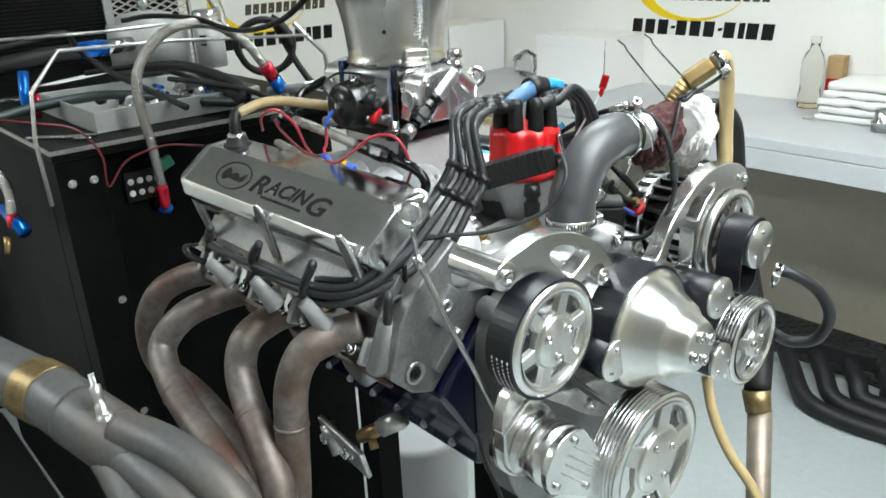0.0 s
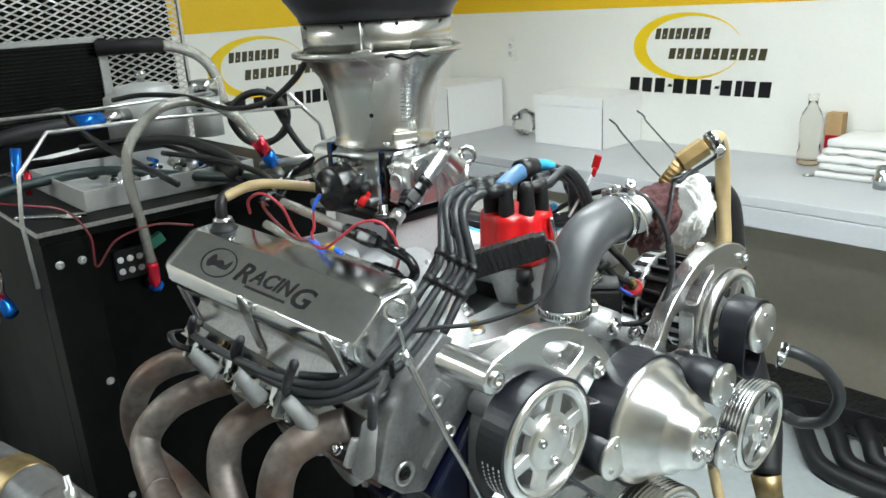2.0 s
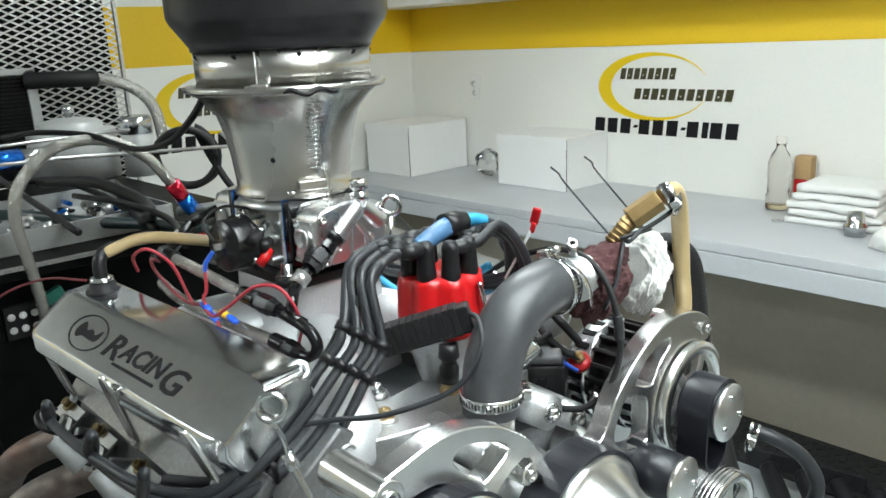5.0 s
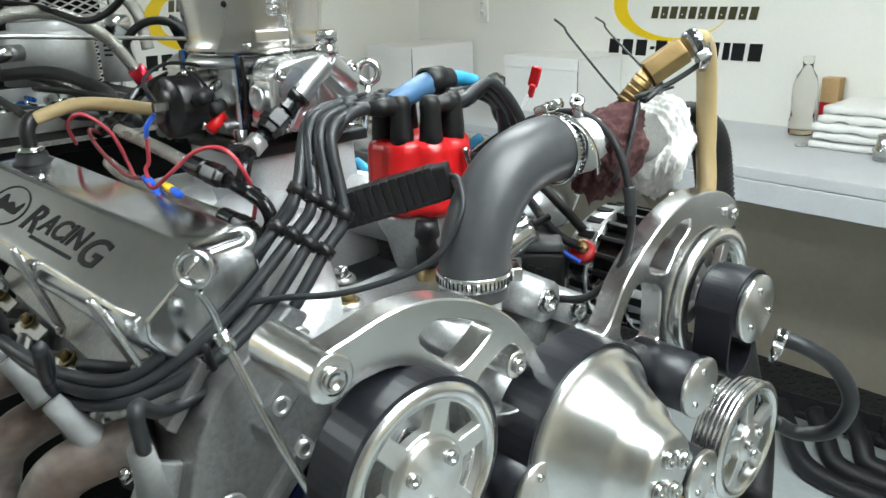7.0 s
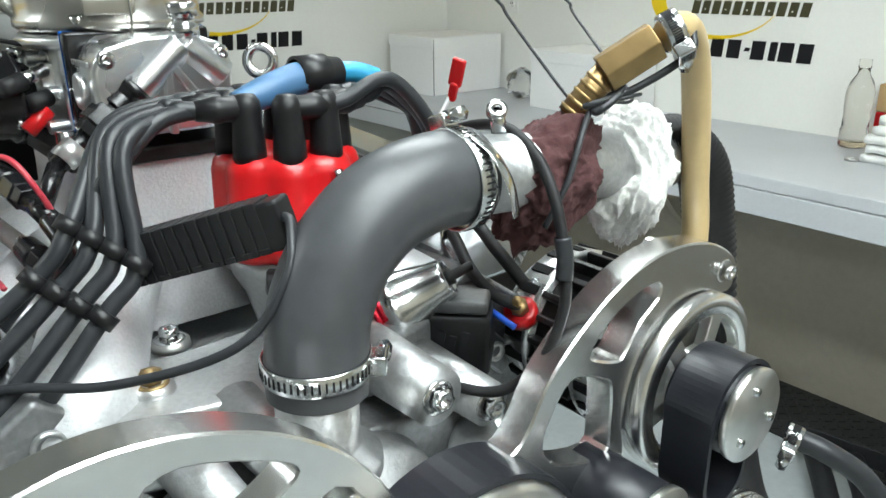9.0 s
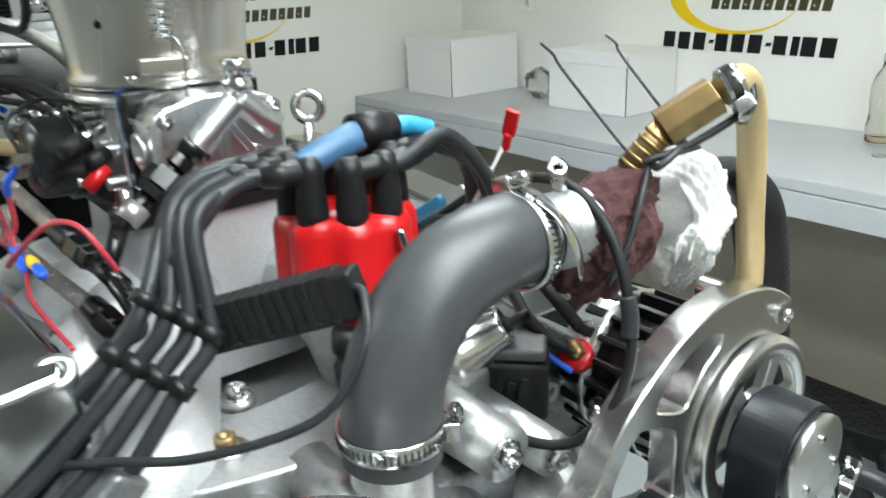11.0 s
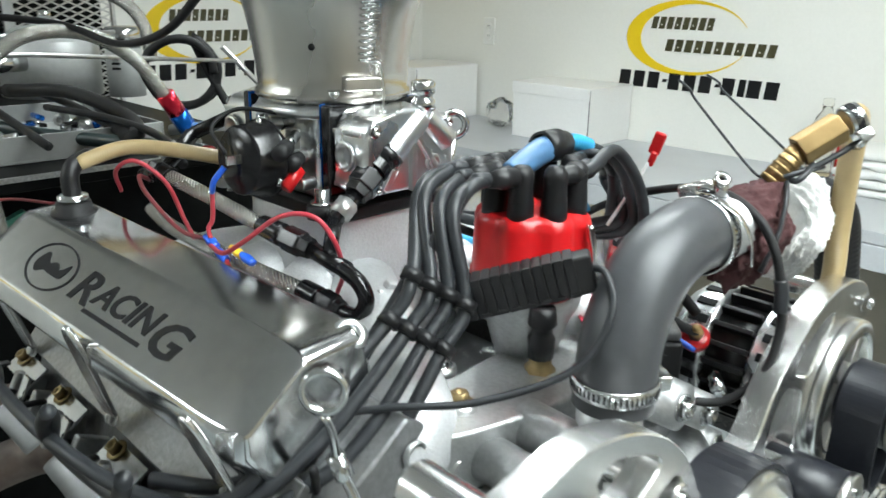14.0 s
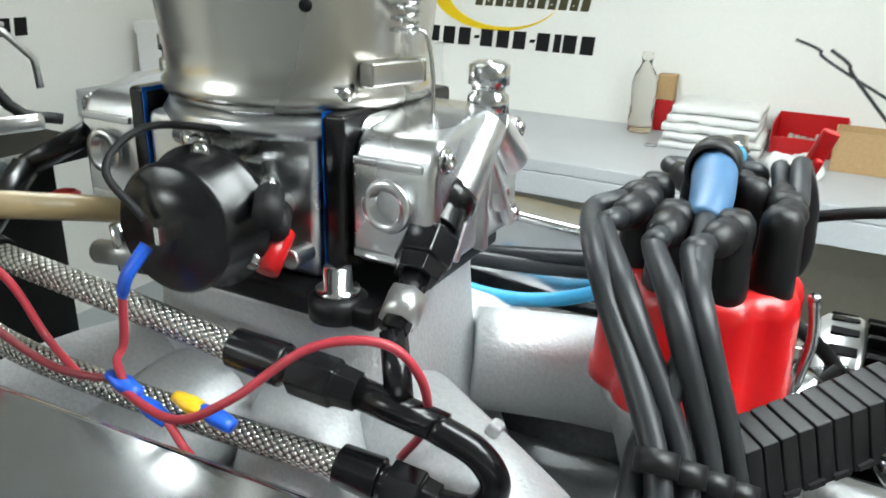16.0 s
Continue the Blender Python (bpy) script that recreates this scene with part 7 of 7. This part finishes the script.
box(bm, (-1.61, 0.925, 1.175), (0.02, 0.045, 0.025), Euler((0.4, 0, 0)).to_matrix())
part("tag", bm, surface("green_plastic", (0.02, 0.16, 0.11), 0.4), strip, "green plastic tag", bevel=0.003)

bigh = thing("supply_hose", (-1.55, 0.9, 1.1), "braided steel supply hose arched over the cabinet top", "hose")
H0 = Q + V(0.036, -0.006, 0.055)
bm = bmesh.new()
sweep(bm, [H0, (-1.540, 0.879, 1.244), (-1.520, 0.862, 1.363), (-1.510, 0.882, 1.433), (-1.500, 0.948, 1.488), (-1.500, 1.040, 1.491), (-1.500, 1.117, 1.447), (-1.500, 1.166, 1.381)], 0.0112, 18, 14)
part("hose", bm, BRAID, bigh)
A0, A1 = Vector((-1.500, 1.164, 1.386)), Vector((-1.500, 1.204, 1.317))
bm = bmesh.new()
rod(bm, A0, A0.lerp(A1, 0.5), 0.0165, seg=18)
part("red_socket", bm, RED_ANO, bigh)
bm = bmesh.new()
rod(bm, A0.lerp(A1, 0.5), A0.lerp(A1, 0.95), 0.0175, seg=6)
part("blue_nut", bm, BLUE_ANO, bigh)
bm = bmesh.new()
rod(bm, A0.lerp(A1, 0.9), A1 + (A1 - A0) * 0.35, 0.009, seg=12)
rod(bm, A1 + V(-0.03, -0.02, 0.0), A1 + V(0.09, 0.05, 0.02), 0.010, seg=12)
part("block", bm, STEEL, bigh)
sh = thing("side_hose", (-1.62, 0.66, 1.1), "braided steel hose with a red fitting beside the cabinet", "hose")
bm = bmesh.new()
sweep(bm, [(-1.742, 0.609, 1.094), (-1.774, 0.621, 1.146), (-1.831, 0.615, 1.190), (-1.930, 0.585, 1.220)], 0.0115, 16, 10)
part("hose", bm, BRAID, sh)
bm = bmesh.new()
rod(bm, (-1.744, 0.611, 1.100), (-1.733, 0.607, 1.074), 0.014, seg=12)
part("red_nut", bm, RED_ANO, sh)
bm = bmesh.new()
rod(bm, (-1.782, 0.606, 1.109), (-1.703, 0.619, 1.064), 0.016, seg=10)
part("body", bm, BLUE_ANO, sh)
bm = bmesh.new()
rod(bm, (-1.737, 0.590, 1.053), (-1.727, 0.579, 1.017), 0.011, 0.007, seg=10)
part("drain_cock", bm, BRASS, sh)


def bar(name, label, runs, r, m):
    t = thing(name, runs[0], label, "rod")
    bm = bmesh.new()
    sweep(bm, runs, r, 8, 1, flat=1.0)
    part("bar", bm, m, t)
    return t


bar("throttle_bar", "bent bare steel control rod fixed to the cabinet corner", [(-1.530, 0.646, 1.159), (-1.530, 0.644, 1.298), (-1.540, 0.660, 1.391), (-1.560, 0.732, 1.464), (-1.620, 0.994, 1.452), (-1.750, 1.451, 1.412)], 0.0045, STEEL)
bar("control_rod", "straight steel control rod above the cabinet top", [(-1.800, 0.653, 1.477), (-1.800, 0.908, 1.472), (-1.800, 1.210, 1.477)], 0.004, STEEL)
bar("second_rod", "bent dark steel rod behind the cabinet top", [(-1.900, 1.500, 1.432), (-1.900, 1.600, 1.333), (-1.900, 1.604, 1.280)], 0.007, STEEL)

# grey parts tray with hardware
rng = random.Random(12)
tr = thing("parts_tray", (-1.95, 1.0, TZ), "grey steel parts tray full of loose hardware", "tray")
t0, t1 = (-2.05, 0.80), (-1.64, 1.22)
for nm, lo, hi in (("tray_floor", (t0[0], t0[1], TZ - 0.003), (t1[0], t1[1], TZ + 0.002)), ("tray_side", (t0[0], t0[1], TZ + 0.002), (t1[0], t0[1] + 0.004, TZ + 0.045)), ("tray_side", (t0[0], t1[1] - 0.004, TZ + 0.002), (t1[0], t1[1], TZ + 0.045)),
                   ("tray_side", (t0[0], t0[1] + 0.004, TZ + 0.002), (t0[0] + 0.004, t1[1] - 0.004, TZ + 0.045)), ("tray_side", (t1[0] - 0.004, t0[1] + 0.004, TZ + 0.002), (t1[0], t1[1] - 0.004, TZ + 0.045))):
    bm = bmesh.new()
    span(bm, lo, hi)
    part(nm, bm, GREY_PAINT, tr, bevel=0.001)
for k in range(46):
    x, y = rng.uniform(t0[0] + 0.03, t1[0] - 0.04), rng.uniform(t0[1] + 0.03, t1[1] - 0.04)
    a = rng.uniform(0, math.tau)
    bm = bmesh.new()
    c = V(x, y, TZ + 0.012 + rng.uniform(0, 0.02))
    d = V(math.cos(a), math.sin(a), rng.uniform(-0.1, 0.2))
    if k % 4 == 0:
        lathe(bm, [(0, 0.006), (0, 0.013), (0.02, 0.013), (0.02, 0.006)], c, d, 12, closed=True)
    else:
        rod(bm, c, c + d * rng.uniform(0.03, 0.07), rng.uniform(0.004, 0.009), seg=8)
    part("hardware", bm, rng.choice([STEEL, CHROME, STEEL, BLACK, RED_ANO, BLUE_ANO] if k % 5 == 0 else [STEEL, CHROME, BLACK]), tr)
for k in range(5):
    w = thing("wrench", (-2.25, 0.8, TZ), "chrome combination wrench lying on the cabinet top", "wrench", "wrenches")
    bm = bmesh.new()
    o = V(-2.30 + 0.035 * k, 0.74 + 0.028 * k, TZ + 0.002)
    d = V(0.35, 1, 0).normalized()
    box(bm, o + d * 0.10 + V(0, 0, 0.005), (0.012, 0.17, 0.006), Euler((0, 0, -0.34)).to_matrix())
    lathe(bm, [(0, 0.008), (0, 0.016), (0.01, 0.016), (0.01, 0.008)], o, (0, 0, 1), 18, closed=True)
    part("wrench", bm, CHROME, w, bevel=0.001)
open_w = thing("open_wrench", (-1.66, 0.76, TZ), "open ended steel wrench lying at the table edge", "wrench")
bm = bmesh.new()
plate(bm, [(0, -0.008), (0.11, -0.008), (0.125, -0.022), (0.155, -0.02), (0.16, -0.01), (0.138, -0.006), (0.138, 0.008), (0.16, 0.012), (0.152, 0.022), (0.125, 0.022), (0.11, 0.008), (0, 0.008)], [], (-1.72, 0.675, TZ - 0.003), (0.75, 0.66, 0), (-0.66, 0.75, 0), 0.007)
part("wrench", bm, CHROME, open_w, bevel=0.0015)
driver = thing("screwdriver", (-1.72, 0.70, TZ), "screwdriver with a blue handle standing in the corner bracket", "screwdriver")
bm = bmesh.new()
rod(bm, (-2.034, 0.773, 1.375), (-2.002, 0.750, 1.278), 0.014, 0.011, 10)
part("handle", bm, BLUE_ANO, driver)
pl2 = thing("pliers", (-1.7, 0.72, TZ), "red handled pliers hung beside the control rod", "pliers")
bm = bmesh.new()
rod(bm, (-1.920, 0.762, 1.331), (-1.901, 0.752, 1.279), 0.009, 0.007, 8)
part("handle", bm, RED_ANO, pl2)
paper = thing("note_sheet", (-2.35, 1.05, TZ), "white sheet of paper on the cabinet top", "paper")
bm = bmesh.new()
box(bm, (-2.36, 1.02, TZ + 0.03), (0.16, 0.26, 0.002), Euler((0.05, -0.12, 0.2)).to_matrix())
part("sheet", bm, CARTON, paper)

# cables and hoses across the top
CABS = (
    ("battery_cable", [(-1.834, 0.630, 1.300), (-1.879, 0.768, 1.310), (-1.876, 0.931, 1.310), (-1.686, 1.040, 1.300), (-1.523, 1.122, 1.300), (-1.301, 1.127, 1.320)], 0.0125, surface("dark_green_rubber", (0.015, 0.03, 0.03), 0.4)),
    ("battery_cable", [(-2.201, 0.974, 1.330), (-2.109, 1.104, 1.340), (-1.873, 1.132, 1.330), (-1.640, 1.125, 1.310), (-1.460, 1.102, 1.300)], 0.008, RUBBER),
    ("battery_cable", [(-2.024, 1.056, 1.350), (-1.837, 1.120, 1.360), (-1.618, 1.148, 1.330), (-1.537, 1.109, 1.310), (-2.015, 1.231, 1.320)], 0.014, RUBBER),
    ("battery_cable", [(-2.248, 0.783, 1.420), (-2.013, 0.811, 1.450), (-1.998, 0.883, 1.460), (-2.142, 0.953, 1.400), (-2.047, 1.000, 1.340), (-1.547, 0.977, 1.310)], 0.008, RUBBER),
    ("battery_cable", [(-1.867, 1.081, 1.330), (-1.657, 1.121, 1.330), (-1.415, 1.110, 1.330), (-1.148, 1.019, 1.340)], 0.007, RUBBER))
for nm, pts, r, m in CABS:
    t = thing(nm, pts[2], "black rubber cable lying across the cabinet top", "cable", "cables on the cabinet")
    bm = bmesh.new()
    sweep(bm, pts, r, 12, 8)
    part("cable", bm, m, t)
coilh = thing("coiled_cable", (-1.85, 1.35, TZ), "black cable coiled behind the carburetor", "cable")
bm = bmesh.new()
cc = Vector((-1.847, 1.364, 1.382))
e, f = V(0.55, 0.8, 0.0), V(0.1, -0.05, 1)
sweep(bm, [cc + e * (0.075 + 0.004 * k % 0.012) * math.cos(k * 0.6) + f * 0.075 * math.sin(k * 0.6) + V(-0.004, 0.003, 0) * k * 0.3 for k in range(24)] + [cc + e * 0.12 - f * 0.10, cc + e * 0.2 - f * 0.13], 0.0095, 12, 4)
part("loop", bm, RUBBER, coilh)
scav = thing("throttle_cable", (-1.4, 1.2, 1.5), "black control cable hung from the air stack rim", "cable")
bm = bmesh.new()
sweep(bm, [(-1.000, 1.021, 1.604), (-1.050, 1.010, 1.555), (-1.200, 1.034, 1.506), (-1.400, 1.053, 1.480), (-1.500, 1.012, 1.504), (-1.550, 0.934, 1.515), (-1.600, 0.887, 1.507)], 0.0055, 12)
part("cable", bm, RUBBER, scav)
thin = thing("thin_wire", (-1.5, 0.75, 1.2), "thin dark red wire drooping along the cabinet front", "wire")
bm = bmesh.new()
sweep(bm, [(-1.600, 0.596, 1.341), (-1.550, 0.654, 1.330), (-1.530, 0.726, 1.306), (-1.520, 0.762, 1.246), (-1.520, 0.764, 1.176), (-1.500, 0.806, 1.228), (-1.450, 0.872, 1.256), (-1.350, 0.915, 1.263)], 0.0022, 8)
part("wire", bm, DARK_RED, thin)

# tank, canister, radiator and mesh screen behind
tk = thing("swirl_tank", (-2.55, 1.30, TZ), "grey painted round tank with a lid and blue hose fittings", "tank")
bm = bmesh.new()
c = V(-2.60, 1.335, TZ - 0.004)
lathe(bm, [(0, 0), (0, 0.135), (0.15, 0.135), (0.155, 0.128), (0.158, 0.10), (0.175, 0.098), (0.185, 0.085), (0.195, 0.03), (0.195, 0)], c, seg=48)
part("body", bm, GREY_PAINT, tk)
bm = bmesh.new()
lathe(bm, [(0, 0), (0, 0.012), (0.02, 0.012), (0.022, 0.02), (0.04, 0.018), (0.045, 0)], c + V(0.0, 0, 0.19), seg=20)
part("cap", bm, CHROME, tk)
bm = bmesh.new()
rod(bm, c + V(0.09, -0.10, 0.10), c + V(0.13, -0.20, 0.10), 0.024, seg=20)
part("neck", bm, CHROME, tk)
bm = bmesh.new()
rod(bm, c + V(0.13, -0.20, 0.10), c + V(0.15, -0.29, 0.10), 0.028, seg=8)
part("blue_fitting", bm, BLUE_ANO, tk)
bm = bmesh.new()
sweep(bm, [c + V(0.15, -0.29, 0.10), c + V(0.17, -0.40, 0.10), c + V(0.18, -0.55, 0.08), c + V(0.1, -0.8, 0.0)], 0.024, 14)
part("hose", bm, RUBBER, tk)
cn = thing("filter_canister", (-2.42, 1.46, TZ), "small grey filter canister with a steel cap and label bars", "canister")
c = V(-2.44, 1.485, TZ - 0.004)
bm = bmesh.new()
lathe(bm, [(0, 0), (0, 0.05), (0.13, 0.05), (0.135, 0.046), (0.135, 0)], c, seg=36)
part("body", bm, GREY_PAINT, cn)
bm = bmesh.new()
lathe(bm, [(0, 0), (0, 0.05), (0.045, 0.05), (0.055, 0.043), (0.058, 0.02), (0.058, 0)], c + V(0, 0, 0.136), seg=36)
part("cap", bm, CHROME, cn)
bm = bmesh.new()
for k in range(3):
    box(bm, c + V(0.035, -0.038, 0.08 + 0.014 * k), (0.02, 0.018, 0.006), Euler((0, 0, 0.8)).to_matrix())
part("label_bar", bm, INK, cn)

rad = thing("radiator", (-3.05, 1.05, TZ), "black finned oil cooler with an aluminium frame", "radiator")
RX, RY0, RY1, RZ0, RZ1 = -3.02, 0.55, 1.345, TZ - 0.02, 1.612
bm = bmesh.new()
span(bm, (RX - 0.05, RY0, RZ0), (RX - 0.012, RY1, RZ1 - 0.02))
part("core", bm, BLACK, rad)
for k in range(24):
    bm = bmesh.new()
    z = RZ0 + 0.01 + k * (RZ1 - RZ0 - 0.03) / 24
    span(bm, (RX - 0.012, RY0, z), (RX, RY1, z + 0.006))
    part("fin", bm, PANEL, rad)
for lo, hi in (((RX - 0.055, RY1, RZ0), (RX + 0.005, RY1 + 0.035, RZ1)), ((RX - 0.055, RY0 - 0.03, RZ1 - 0.018), (RX + 0.005, RY1 + 0.035, RZ1 + 0.004))):
    bm = bmesh.new()
    span(bm, lo, hi)
    part("frame_bar", bm, GREY_PAINT, rad, bevel=0.003)
bm = bmesh.new()
p0 = V(RX + 0.0, RY1 + 0.02, 1.572)
sweep(bm, [p0 + V(0, -0.02, 0), p0 + V(0.05, 0.06, 0.0), p0 + V(0.08, 0.14, -0.002), p0 + V(0.08, 0.20, -0.005)], 0.03, 20)
part("boot", bm, RUBBER, rad)
bm = bmesh.new()
sweep(bm, [p0 + V(0.08, 0.19, -0.004), p0 + V(0.10, 0.26, -0.02), p0 + V(0.13, 0.33, -0.06), p0 + V(0.16, 0.37, -0.13), p0 + V(0.18, 0.38, -0.25)], 0.022, 18, 12)
part("hose", bm, BRAID, rad)

mesh = thing("mesh_screen", (-3.3, 1.2, TZ), "expanded steel mesh guard screen with a frame", "screen")
MX, MY0, MY1, MZ0, MZ1 = -3.15, 0.35, 1.745, 1.0, 2.35
bm = bmesh.new()
cw, ch = 0.058, 0.027
ny, nz = int((MY1 - MY0) / cw), int((MZ1 - MZ0) / ch)
for i in range(ny):
    for j in range(nz):
        y0_, z0_ = MY0 + i * cw, MZ0 + j * ch
        for a, b in (((0, ch / 2), (cw / 2, ch)), ((cw / 2, ch), (cw, ch / 2)), ((cw, ch / 2), (cw / 2, 0)), ((cw / 2, 0), (0, ch / 2))):
            if j % 1 == 0:
                p, q = V(MX, y0_ + a[0], z0_ + a[1]), V(MX + 0.004, y0_ + b[0], z0_ + b[1])
                n = V(0, -(q - p).z, (q - p).y).normalized() * 0.0028
                vs = [bm.verts.new(w) for w in (p - n, q - n, q + n, p + n)] + [bm.verts.new(w + V(0.004, 0, 0)) for w in (p - n, q - n, q + n, p + n)]
                bm.faces.new(vs[4:])
                bm.faces.new((vs[0], vs[1], vs[5], vs[4]))
                bm.faces.new((vs[3], vs[2], vs[6], vs[7]))
tagged(part("mesh_panel", bm, STEEL, mesh, smooth=False), kind="stuff")
for lo, hi in (((MX - 0.01, MY1, F0), (MX + 0.01, MY1 + 0.012, MZ1)), ((MX - 0.01, MY0 - 0.02, MZ1), (MX + 0.01, MY1 + 0.012, MZ1 + 0.02))):
    bm = bmesh.new()
    span(bm, lo, hi)
    part("frame_bar", bm, STEEL, mesh)
guard = thing("fan_guard", (-3.4, 1.0, F0), "dark equipment housing behind the mesh screen", "housing")
bm = bmesh.new()
span(bm, (-3.5, 0.35, F0), (-3.24, 1.745, 2.36))
part("housing", bm, PANEL, guard, bevel=0.01)
for ya, yb in ((0.38, 1.01), (1.03, 1.74)):
    bm = bmesh.new()
    span(bm, (-3.24, ya, 0.2), (-3.232, yb, 2.3))
    part("front_panel", bm, PANEL, guard, bevel=0.002)
